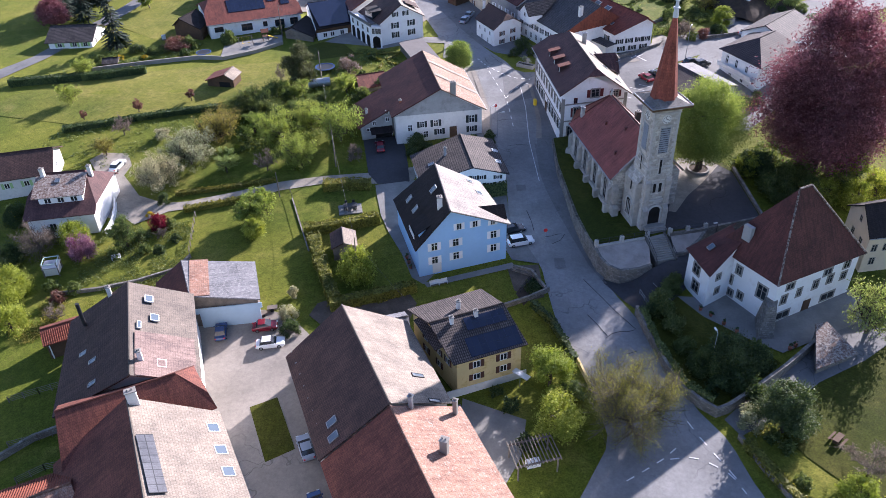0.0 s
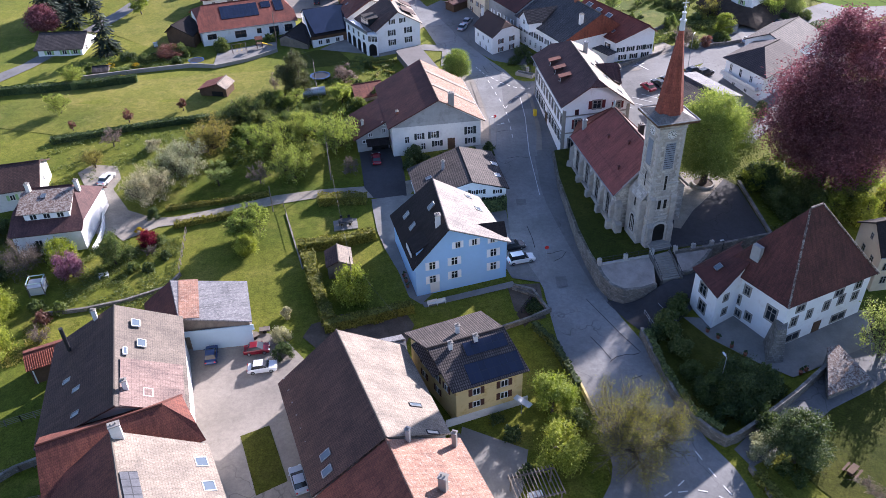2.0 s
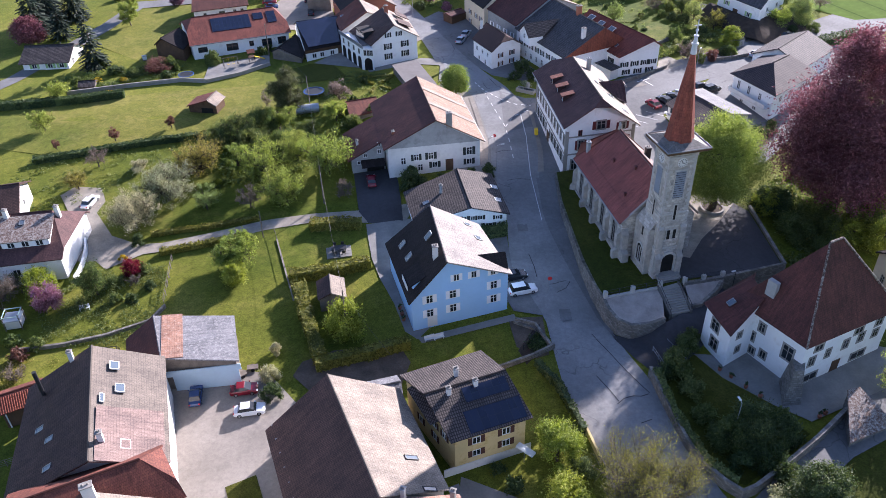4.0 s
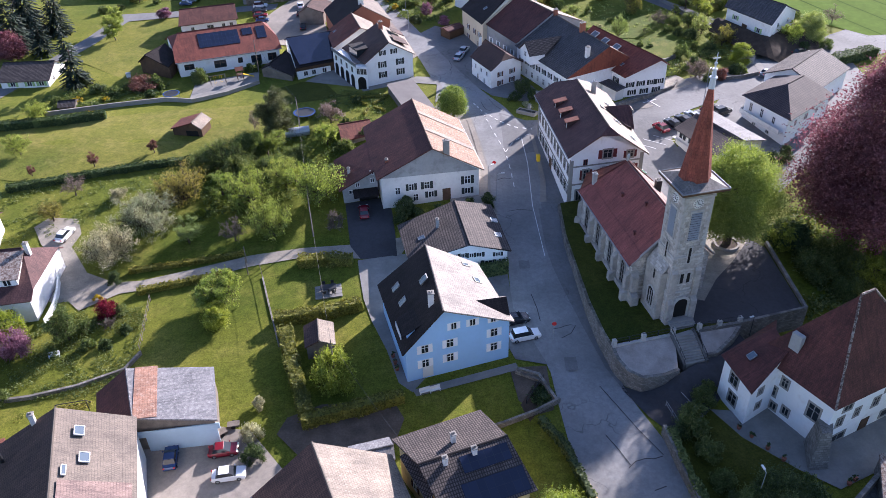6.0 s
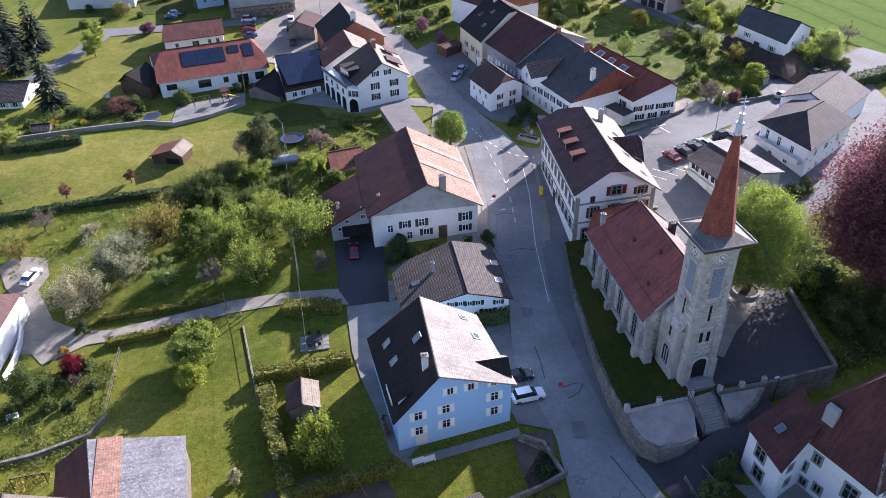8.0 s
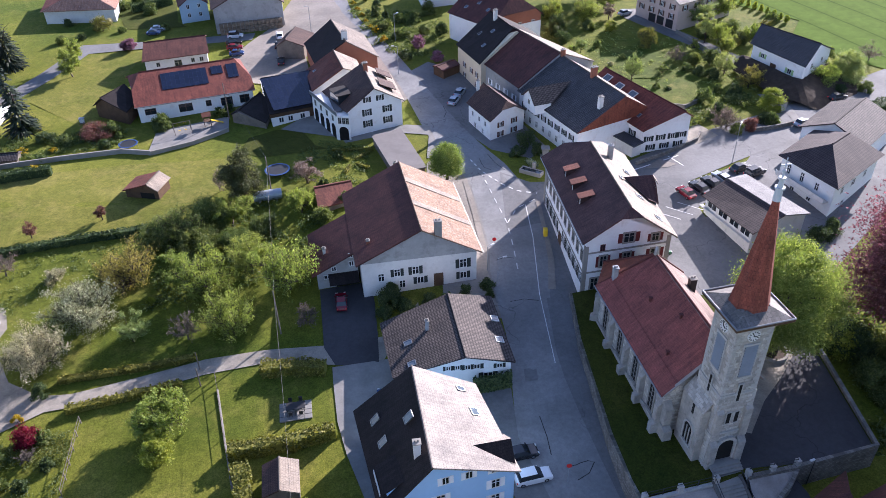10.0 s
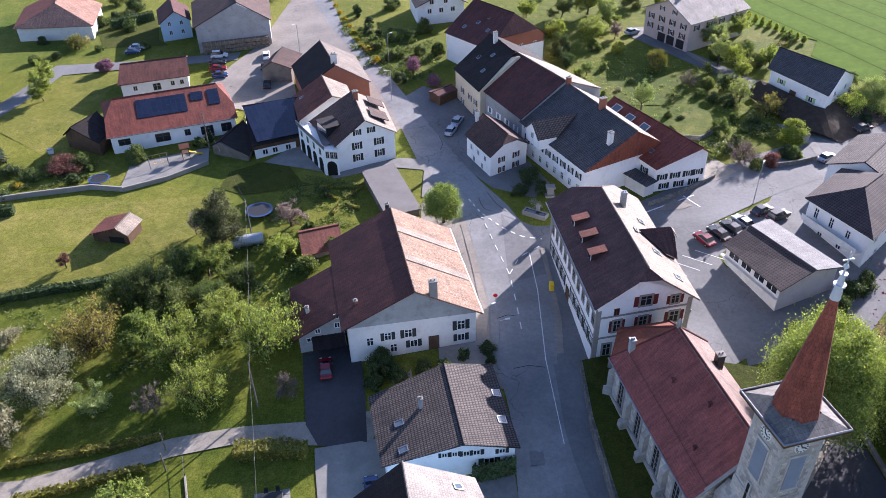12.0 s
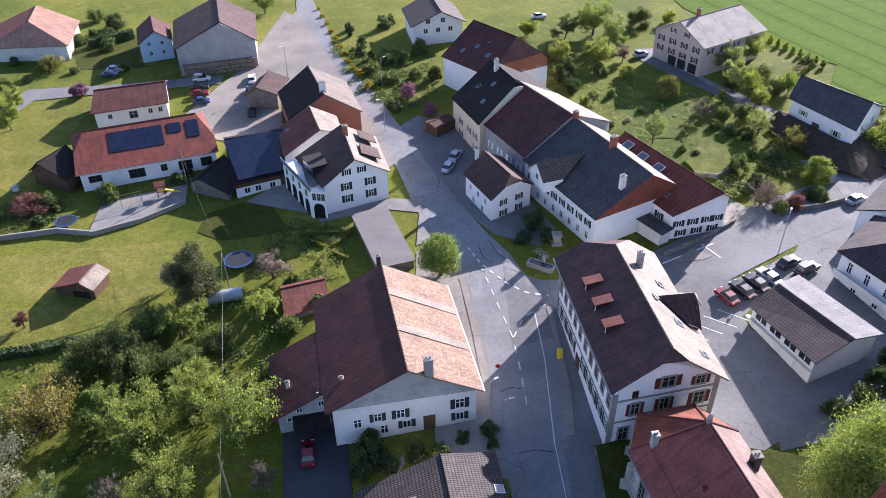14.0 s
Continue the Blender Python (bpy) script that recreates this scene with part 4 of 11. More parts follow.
drape("street_mouth", [(-46, 262), (-42, 300), (-37, 293), (-27, 268), (-21, 254), (-30, 249)], 0.045, "yard", "pale asphalt forecourt open to the street", "road")
drape("garden_lawn", [(42, 66), (47, 76), (50, 80), (56, 82), (64, 84), (86, 86), (88, 50), (56, 52), (48, 58)], 0.03, "grass_shade", "garden lawn beside the lane, in the shaded grass colour", "lawn")
drape("mown_lawn", [(-112, 163), (-86, 156), (-58, 162.5), (-48, 167), (-40, 176), (-38, 188), (-50, 187), (-64, 186), (-100, 179)], 0.03, "mown", "sunny mown lawn with yellowish grass", "lawn")
drape("mown_lawn_upper", [(-118, 196), (-108, 194), (-96, 216), (-80, 204), (-78, 222), (-77, 246), (-91, 243), (-97, 228), (-108, 200)], 0.03, "mown", "sunny mown lawn below the lane", "lawn")
drape("terrace_road", [(-125, 175), (-112, 196), (-100, 232), (-96, 250), (-75, 252), (-50, 256), (-50, 251), (-76, 247), (-92, 244), (-96, 228), (-108, 194), (-119, 172)], 0.07, "lot", "narrow lane of asphalt below the upper houses", "road")
drape("white_house_court", [(-34, 199), (-20, 193), (-19, 190.5), (-8, 193.6), (-1.6, 192), (-2, 182), (1, 183.5), (-1.5, 196), (-6.5, 197), (-17, 194), (-24, 202), (-27.5, 206)], 0.085, "paving", "concrete court round the white house", "yard")
drape("playground", [(-60.5, 190), (-45.5, 199.5), (-46.8, 206.5), (-61.5, 200.5)], 0.09, "paving", "light gravel play area", "playground")
drape("upper_drive", [(74, 200), (72, 207), (80, 207), (90, 215), (97, 216), (92, 210)], 0.07, "lot", "dark asphalt forecourt", "yard")
drape("pink_house_drive", [(52, 262), (58, 262), (63, 247), (76, 226), (73, 222), (60, 242), (52, 255)], 0.065, "lot", "dark asphalt drive", "drive")
drape("crop_field", [(90, 236), (98, 250), (86, 262), (72, 290), (60, 400), (400, 420), (420, 300), (200, 220), (110, 214)], 0.09, "crop", "field of young green crop in drilled rows", "field", step=12)
drape("blue_house_garden", [(9.6, 96), (12.6, 101), (13.6, 97), (10.6, 93)], 0.06, "soil", "overgrown earth bank beside the street", "garden bed")

drape("garden_lawn_upper", [(31.7, 223.4), (39.1, 229.8), (48.8, 233.4), (54.4, 230.0), (57.3, 222.9), (51.1, 216.7), (42.1, 217.2), (37.4, 220.2)], 0.05, "mown", "bright patchy lawn behind the row of houses", "lawn")
drape("garden_mound", [(49.3, 207.2), (56.3, 214.5), (59.2, 211.7), (58.8, 206.7), (55.5, 201.6), (50.6, 201.5)], 0.0, "mown", "sunlit grassy mound above a dry wall", "lawn", height=lambda x, y: G(x, y) + 0.9)
drape("pink_house_lawn", [(75.6, 247.0), (82.8, 258.0), (95.8, 261.2), (95.7, 251.9), (86.5, 243.8), (77.5, 237.5)], 0.06, "mown", "bright mown lawn beside the pink house", "lawn")
BANK = [Vector(p) for p in ((73.4, 222.0), (80.2, 206.4), (92.0, 216.4))]
def bank(x, y):
    p = Vector((x, y))
    d = min((p - a - (b - a) * min(1.0, max(0.0, (p - a).dot(b - a) / (b - a).length_squared))).length for a, b in zip(BANK, BANK[1:]))
    return max(G(x, y) + 0.08, 9.3 - 0.5 * d)
drape("mulch_bank", [(74.2, 223.5), (81.0, 208.0), (91.0, 217.0), (94.6, 220.4), (99.4, 215.0), (94.0, 206.0), (82.0, 198.6), (75.4, 203.0), (69.5, 219.5)], 0.0, "soil", "steep bank covered in dark mulch below the bungalow", "garden bed", step=1.5, height=bank)
drape("gravel_yard_east", [(53.5, 196.4), (56.2, 191.8), (57.7, 188.5), (52.2, 185.1), (50.9, 186.7)], 0.1, "track", "pale gravel forecourt beside the end house", "yard")
drape("garden_path", [(76.2, 206.8), (77.2, 199.7), (77.0, 195.2), (75.3, 194.3), (75.2, 199.0), (74.4, 205.0)], 0.1, "paving", "concrete garden path up to the bungalow", "path")
low_wall("drive_wall", [(63.1, 243.3), (65.8, 236.4), (67.9, 230.3)], 1.0, 0.3, "paving", "pale concrete wall along the drive")
low_wall("mound_wall", [(50.3, 202.6), (54.2, 201.3), (58.2, 204.2)], 0.9, 0.5, "rubble", "dry stone wall below the grassy mound")
low_wall("bank_wall", [(64.8, 189.9), (69.8, 190.8), (74.5, 192.6)], 0.9, 0.4, "rubble", "low stone wall along the side road")


# church terrace with its retaining wall
def T(x, y):
    return 2.75 + 0.028 * max(0.0, y - 104)


terr = [(23.2, 103.6), (31.9, 105.2), (32.4, 105.0), (35.6, 106.2), (36.4, 106.2), (42.4, 107.2), (53.2, 109.8), (53.0, 126), (48, 137), (38, 139.4), (24, 140.8), (20.6, 140.0), (20.4, 130.0), (21.0, 121.0), (21.6, 113), (22.6, 106.0)]
# terrace shade is put into the darkened grass colour
drape("church_terrace", terr, 0.0, "grass_shade", "raised shady grass terrace round the church", "terrace", height=T, step=3.0)
drape("church_square", [(36.2, 111.5), (35.9, 107.0), (42.4, 107.5), (52.8, 110.1), (52.5, 125), (48.5, 131), (43.4, 130.5), (40.4, 121)], 0.03, "tarmac", "dark asphalt square in front of the church door", "square", height=T)
drape("church_path", [(32.0, 105.6), (35.7, 106.6), (36.2, 111.5), (34.6, 107.2), (32.2, 106.6)], 0.045, "paving", "worn stone path before the church door", "path", height=T)
drape("gravel_verge", [(40.4, 121), (43.4, 130.5), (48.5, 131), (50.6, 127.6), (46.0, 121.6), (42.2, 117.4), (38.8, 112.2), (37.6, 112.6)], 0.045, "track", "bare gravel round the tree on the square", "verge", height=T)
def bay_w(x, y):
    return 2.6 - 0.27 * (103.0 + 0.25 * (x - 23.4) - y)
def bay_e(x, y):
    return 2.5 - 0.42 * (105.8 + 0.2 * (x - 36.4) - y)
drape("gravel_bay", [(23.9, 101.2), (24.9, 99.4), (26.6, 98.4), (29.6, 98.9), (31.9, 99.9), (32.5, 104.9), (23.6, 102.9)], 0.0, "pinkgravel", "sloping bed of pale pinkish gravel beside the steps", "garden bed", step=1.5, height=bay_w)
drape("gravel_bay_east", [(36.4, 102.6), (38.0, 102.9), (40.8, 105.2), (42.3, 106.9), (36.4, 105.7)], 0.0, "pinkgravel", "sloping bed of pale gravel below the church square", "garden bed", step=1.5, height=bay_e)
wl = [(20.7, 141.0), (20.6, 136), (20.5, 130.0), (20.9, 125), (21.2, 120.4), (21.6, 113.4), (22.4, 107.0), (23.3, 102.9)]
low_wall("retaining_wall", wl, 1, 0.55, "rubble", "old rubble stone retaining wall along the street", top=[T(x, y) - (0.7 if y > 110 else 0.1) for x, y in wl])
wl = [(23.2, 103.0), (23.7, 101.1), (24.8, 99.2), (26.6, 98.1), (29.7, 98.6), (32.0, 99.7)]
low_wall("bay_wall", wl, 1, 0.5, "rubble", "low rubble stone wall round the gravel bed", top=[2.6, 2.1, 1.6, 1.35, 1.25, 1.2])
wl = [(36.3, 102.4), (38.1, 102.7), (41, 105.0), (42.6, 107.0)]
low_wall("bay_wall_east", wl, 1, 0.45, "rubble", "rubble stone wall below the church square", top=[1.2, 1.3, 2.2, 2.7])
low_wall("terrace_kerb", [(23.3, 103.0), (27.8, 104.1), (32.4, 105.2)], 1, 0.4, "quoin", "stone edging of the church terrace", top=[2.8, 2.8, 2.8])
low_wall("square_wall", [(36.2, 105.9), (42.6, 107.2), (53.2, 109.8), (53.0, 126.2)], 1, 0.5, "rubble", "rubble stone parapet of the church square", top=[2.95, 3.0, 3.4, 3.9])
for x, y in ((23.4, 103.1), (27.8, 104.2), (32.3, 105.3), (36.3, 106.1), (39.4, 106.7), (42.6, 107.4)):
    box_part("stone_post", -0.3, 0.3, -0.3, 0.3, -0.4, 1.0, "quoin", tagged(thing("stone_pier", "short stone pier of the terrace railing", "pier", x, y, 2.8, 14, "stone piers"), "short stone pier of the terrace railing", "pier", "stone piers"), bevel=0.04)
# stairs up to the church
st = thing("stairs", "dark stone steps climbing to the church square", "stairs", 34.75, 101.2, 0.7, 14)
for i in range(11):
    box_part("step", -1.55, 1.55, i * 0.36, 4.6, i * 0.188 - (0.9 if i == 0 else 0), (i + 1) * 0.188, "trim", st, bevel=0.02)
for e in (-1.75, 1.75):
    bm = bmesh.new()
    add_box(bm, e - 0.2, e + 0.2, -0.2, 4.6, -1.6, 0.8)
    for v in bm.verts:
        if v.co.z > 0:
            v.co.z = 0.3 + 2.05 * (v.co.y + 0.2) / 4.8
    part("stair_wall", bm, "rubble", st)
    bm = bmesh.new()
    add_tube(bm, (e, -0.1, 1.2), (e, 4.5, 3.2), 0.04, 0.04, 6)
    for k in range(4):
        add_tube(bm, (e, 0.1 + k * 1.4, 0.3 + 0.6 * k), (e, 0.1 + k * 1.4, 1.28 + 0.61 * k), 0.03, 0.03, 6)
    part("handrail", bm, "iron", st, "thin dark iron handrail")

# walls and kerbs
manor_wall = [(27.9, 90.6), (28.6, 85), (29.7, 78.2), (31.0, 74), (32.7, 71.6), (34.4, 70.0), (36.2, 70.7), (40.6, 73.6), (46.2, 77.6), (52.4, 82.6)]
low_wall("garden_wall", manor_wall, 1.7, 0.5, "rubble", "tall rubble stone wall of the manor garden")
low_wall("garden_wall_south", [(36.4, 66.4), (38.0, 61.5), (40.2, 56), (43.5, 50), (46, 46)], 0.8, 0.5, "rubble", "low stone wall along the street")
low_wall("kerb", [(14.6, 96), (12.6, 101), (9.6, 102.2)], 0.9, 0.4, "rubble", "mossy stone wall at the lawn's corner")
# ochre here paints the sunlit edge along the garden wall
low_wall("garden_wall_west", [(12.6, 92.6), (15.0, 88.0), (17.4, 80.2), (18.4, 75.6)], 0.9, 0.3, "yellow", "garden wall, ochre for the sun on its edge")
low_wall("garden_wall_north", [(1.0, 90.4), (7, 92.4), (11.6, 94.4), (15.0, 96.4)], 0.9, 0.35, "rubble", "low stone garden wall")
low_wall("field_wall", [(-67, 98.5), (-60, 99.6), (-54, 101.4), (-48, 104.4), (-46.6, 107.8)], 0.6, 0.4, "rubble", "dry stone garden wall")
low_wall("pool_wall", [(-92, 184.8), (-78, 188.6), (-66, 191.2), (-59.5, 190.0)], 1.0, 0.35, "trim", "grey concrete garden wall")
# dark grey puts the shade on this wall into its colour
low_wall("play_wall", [(-59.5, 190.0), (-52, 194), (-45.4, 199.6)], 0.9, 0.35, "trim", "concrete retaining wall of the play area, grey for shade")
low_wall("west_wall", [(-64, 62), (-57.5, 68.5), (-51.4, 71.8)], 1.0, 0.4, "rubble", "grey stone wall beside the farm lawn")
low_wall("east_kerb", [(38.5, 177.5), (45.2, 181.2), (52.8, 186.6), (54.2, 189.4)], 0.8, 0.4, "rubble", "stone wall below the row of houses")
low_wall("track_kerb", [(-31.2, 124.7), (-28.5, 116.5), (-25.8, 108.5)], 0.2, 0.25, "trim", "concrete edging of the lawn")
low_wall("pavement_kerb", [(9.2, 140.4), (8.3, 147.4), (8.5, 153), (7.5, 161.8), (5.9, 173)], 0.14, 0.35, "paving", "pale kerb of the pavement", "kerb")
low_wall("yellow_kerb", [(9.4, 102.0), (13.4, 99.8), (13.8, 97.6)], 0.5, 0.4, "rubble", "low mossy stone wall", "wall")
drape("pavement", [(8.2, 147), (8.4, 153), (7.4, 161.8), (5.8, 173), (4.8, 173), (6.3, 162), (7.2, 153), (7.2, 147)], 0.13, "yard", "pale narrow pavement by the farmhouse", "pavement")
ribbon("church_pavement", [(20.5, 141), (20.3, 130.0), (20.7, 125), (21.0, 120.4), (21.4, 113.4), (22.2, 107.0), (23.1, 103.2), (24.6, 99.6)],
       [(16.9, 141), (17.0, 130), (17.6, 125), (18.5, 120), (20.2, 112), (21.6, 106), (22.4, 102.6), (24.0, 98.6)], 0.15, "lot", "worn asphalt pavement below the church wall", "pavement", 50, 2)
ribbon("pavement_east", [(18.6, 166), (18.9, 157), (19.2, 150), (18.6, 143)], [(17.8, 166), (18.2, 157), (18.2, 150), (17.4, 143)], 0.16, "yard", "narrow pavement below the school house", "pavement", 20, 1)


# road markings
def dash(x0, y0, x1, y1, w=0.08, lift=0.085):
    a, b = Vector((x0, y0)), Vector((x1, y1))
    d = (b - a).normalized()
    n = Vector((-d.y, d.x)) * w
    k = max(1, int((b - a).length / 2.0))
    verts, faces = [], []
    for i in range(k + 1):
        p = a + (b - a) * i / k
        for q in (p + n, p - n):
            verts.append((q.x, q.y, G(q.x, q.y) + lift))
    faces = [(2 * i, 2 * i + 1, 2 * i + 3, 2 * i + 2) for i in range(k)]
    ob = mesh_object("road_marking", verts, faces, "paint")
    tagged(ob, "white painted road line, worn", "road marking", "road markings", "structure")


def dashes(line, on, off, w=0.085):
    ps = [Vector(p) for p in line]
    d = [0.0]
    for a, b in zip(ps, ps[1:]):
        d.append(d[-1] + (b - a).length)
    s = 0.0
    at = lambda t: (np.interp(t, d, [p.x for p in ps]), np.interp(t, d, [p.y for p in ps]))
    while s < d[-1]:
        dash(*at(s), *at(min(d[-1], s + on)), w, 0.1)
        s += on + off


dashes([(13.0, 148), (12.7, 154), (12.2, 160), (10.2, 168), (8.6, 175)], 1.4, 1.6)
dashes([(6.6, 181), (8.5, 176.5), (12.0, 171.6), (15, 169.2), (18.4, 168.4)], 0.9, 0.9, 0.13)
dashes([(12.3, 160), (14.2, 164), (17.8, 166.6)], 1.2, 1.3)
dashes([(20.6, 60.1), (23.2, 61.6), (26.1, 63.4), (28.1, 65.1)], 1.2, 1.3)
dashes([(26.7, 63.2), (29.7, 63.5), (31.9, 62.3), (33.8, 60.6), (34.7, 57.9)], 1.2, 1.3)
dashes([(30.4, 69.2), (31.3, 66.7), (32.5, 63.9), (33.5, 61.7), (34.5, 59.4)], 1.4, 1.4)
for a, b in (((45.4, 180.4), (47.4, 176.6)), ((37.6, 175.4), (47.4, 180.6))):
    dash(*a, *b, 0.14, 0.12)
dash(15.9, 142, 16.3, 156, 0.07)
dash(16.3, 156, 15.9, 165, 0.07)
dash(16.6, 128, 15.9, 142, 0.06)
for i in range(4):
    dash(36 + i * 2.4, 161 + i * 1.2, 40.2 + i * 2.4, 158.5 + i * 1.2, 0.07, 0.115)
for x, y in ((12.9, 126.2), (17.6, 103.4)):
    ob = mesh_object("road_patch", [(x - 0.9, y - 1.4, G(x, y) + 0.1), (x + 0.9, y - 1.3, G(x, y) + 0.1), (x + 0.9, y + 1.4, G(x, y) + 0.16), (x - 0.9, y + 1.3, G(x, y) + 0.16)], [(0, 1, 2, 3)], "lot")
    tagged(ob, "square asphalt repair patch in the street", "road patch", kind="structure")
# triangle of pavement, the sunlight on it put into the pale tone
drape("traffic_island", [(43.4, 179.4), (46.2, 177.2), (44.4, 176.2), (39.6, 175.8)], 0.14, "yard", "triangle of pavement, pale for the sun on it", "traffic island")

drape("manor_lane", [(35.4, 69.4), (36.8, 66.6), (44, 70.6), (50.4, 75.6), (58.5, 79.6), (72, 88.5), (66, 92), (62.4, 89), (52.4, 83.4), (46.4, 78.2), (40.8, 74.0)], 0.075, "lot", "cobbled dark lane beside the manor wall", "lane")

def rise(x, y):
    """The lane climbs to the foot of the church steps."""
    a, b, p = Vector((31.5, 99.8)), Vector((43.0, 105.5)), Vector((x, y))
    d = (p - a - (b - a) * min(1.0, max(0.0, (p - a).dot(b - a) / (b - a).length_squared))).length
    return G(x, y) + 0.06 + 1.75 * (1 - smooth(0.5, 6.0, d)) * smooth(26.0, 32.5, x)
drape("manor_path", [(23.4, 101.6), (24.6, 98.8), (26.6, 97.8), (29.8, 98.3), (32.2, 99.5), (36.4, 102.2), (42.8, 106.9), (44.0, 103.0), (38.4, 97.4), (33.4, 92.6), (28.4, 91.2), (26.6, 93.6), (24.2, 98.0)], 0.0, "tarmac", "dark asphalt lane below the church steps", "lane", step=1.5, height=rise)
# tar seams in the street
def tar(points, w=0.1):
    ps = [Vector(p) for p in points]
    verts, faces = [], []
    for i, p in enumerate(ps):
        d = (ps[min(len(ps) - 1, i + 1)] - ps[max(0, i - 1)]).normalized()
        n = Vector((-d.y, d.x)) * w
        for q in (p + n, p - n):
            verts.append((q.x, q.y, G(q.x, q.y) + 0.105))
    faces = [(2 * i, 2 * i + 1, 2 * i + 3, 2 * i + 2) for i in range(len(ps) - 1)]
    tagged(mesh_object("tar_seam", verts, faces, "iron"), "black tar seam sealing a crack in the street", "tar seam", "tar seams", "structure")


for s in ([(15.9, 110.6), (17.0, 110.8), (17.6, 111.1), (18.6, 111.4), (19.4, 111.2), (18.5, 109.6), (16.9, 108.6)], [(22.3, 85.2), (23.4, 86.2), (24.8, 86.6), (25.8, 86.5), (27.0, 86.9)],
          [(21.0, 99.1), (23.0, 95.0), (24.8, 91.2), (27.1, 87.1)], [(20.3, 90.5), (21.6, 88.0), (22.6, 85.7)], [(24.8, 81.8), (26.4, 82.4)], [(13.3, 118.6), (13.9, 115.2), (14.1, 112.4)],
          [(8.4, 181.3), (8.7, 179.4), (9.2, 177.7), (10.4, 176.8)], [(7.8, 175.6), (9.0, 174.2)], [(10.1, 183.1), (10.8, 181.0), (11.4, 179.4), (13.1, 176.6)], [(11.2, 140.5), (13.4, 141.0), (15.6, 140.6)],
          [(9.6, 150.2), (11.2, 150.9), (12.6, 150.6)], [(1.5, 205), (2.2, 202), (1.6, 199.5)], [(28, 74), (26.5, 71.5), (27.2, 69)]):
    tar(s, 0.06)


# ---- houses ----
# big farmhouse
fa, fb = (-2.3, 143.7), (-6.5, 165.3)
P = eaves(fa, fb, 13.6, 10.4, 8.5, 9.6, 8.0)
# east slope: sunshine is part of the lighter tile colour
farm = house("farmhouse", "large old farmhouse with a weathered tiled roof and grey gable", *P, wall="offwhite", roof="roofplum", roof2="rooflit_old", over=0.9, gover=0.5)
d = (Vector((*fb, 0)) - Vector((*fa, 0))).normalized()
ln = Vector((-d.y, d.x, 0))
A = Vector((*fa, 0))
def fp(along, left, z):
    p = A + d * along + ln * left
    return (p.x, p.y, z)
slab("lean_to_roof", [fp(3.6, 10.3, 8.53), fp(15.5, 10.3, 8.53), fp(15.5, 17.2, 5.2), fp(3.6, 17.2, 5.0)], 0.22, "roofplum", farm, d)
wall_mesh("lean_to_wall", [fp(4.2, 16.4, 0)[:2], fp(4.2, 9.8, 0)[:2], fp(15, 9.8, 0)[:2], fp(15, 16.4, 0)[:2]], [5.1, 8.3, 8.3, 5.1], 0.5, "grey", farm)
# slate-clad gable
g0, g1 = wall_of(farm, "s")
gm, gl = wall_frame(g0, g1)
def gw(u, z, off=0.06):
    q = gm @ Vector(((1 - u) * gl, off, z))
    return q
verts = [gw(0.0, 8.35), gw(1.0, 7.9), gw(0.5 + 0.02, 13.2)]
cl = mesh_object("gable_cladding", verts + [v - (gm.to_3x3() @ Vector((0, 0.06, 0))) for v in verts], [(0, 1, 2), (0, 3, 4, 1), (1, 4, 5, 2), (2, 5, 3, 0)], "grey", farm, [[(0, 0), (1, 0), (1, 1)], [(0, 0)] * 4, [(0, 0)] * 4, [(0, 0)] * 4], "grey boarded gable")
windows(farm, "s", [(0.30, 5.9), (0.46, 5.9, 1.1, 1.5), (0.88, 6.0, 1.2, 1.7)], 1.0, 1.4, "shutdark")
windows(farm, "s", [(0.50, 3.9), (0.88, 3.7)], 1.1, 1.3, "shutdark")
windows(farm, "s", [(0.16, 5.4), (0.34, 3.6)], 1.0, 1.5)
door(farm, "s", 0.66, 2.2, 1.3, 2.4, "wood")
lw = (fp(4.2, 16.4, 0)[:2], fp(4.2, 9.8, 0)[:2])
windows(farm, lw, [(0.42, 5.6, 0.8, 0.9), (0.85, 6.2, 0.8, 1.0), (0.85, 7.8, 0.7, 0.9), (0.25, 4.2, 1.2, 0.8)], 0.8, 1.0)
door(farm, lw, 0.7, 1.2, 3.2, 2.6, "dark", "barn_door")
slab("porch_roof", [fp(1.6, 9.9, 4.3), fp(4.2, 9.9, 4.7), fp(4.2, 14.6, 4.7), fp(1.6, 14.6, 4.3)], 0.12, "roofdark", farm)
chimney(farm, 0.2, 144.6, 11.5, 14.6, 1.1, 0.8, 11, "trim")
chimney(farm, -10.8, 146.2, 7.5, 10.2, 0.5, 0.5, 11, "redrender")
chimney(farm, -18.3, 148.6, 4.8, 7.2, 0.5, 0.5, 11, "offwhite")
for al in (7.5, 15.0):
    slab("lichen_band", [fp(al, -0.1, 13.68), fp(al + 1.5, -0.1, 13.68), fp(al + 1.5, -9.4, 8.2), fp(al, -9.4, 8.2)], 0.06, "rooflit_pale", farm, d, "band of newer pale tiles")
gutter(farm, P[4], P[5])

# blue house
# whitish east slope stands for full sun on the dark roof
blue = house("house", "bright blue rendered house with white shutters and dark roof", (-0.7, 101.4, 11.3), (-3.3, 117.2, 11.2), (-6.6, 99.9, 4.7), (-11.0, 115.8, 4.8), (9.3, 104.6, 6.4), (4.7, 118.6, 6.4), wall="blue", roof="roofdark", roof2="rooflit_white", over=0.6, gover=0.7)
windows(blue, "s", [(0.18, 4.35), (0.42, 4.4), (0.85, 4.5)], 1.1, 1.5, "shutwhite")
windows(blue, "s", [(0.18, 1.65), (0.42, 1.7), (0.85, 1.8)], 1.1, 1.5, "shutwhite")
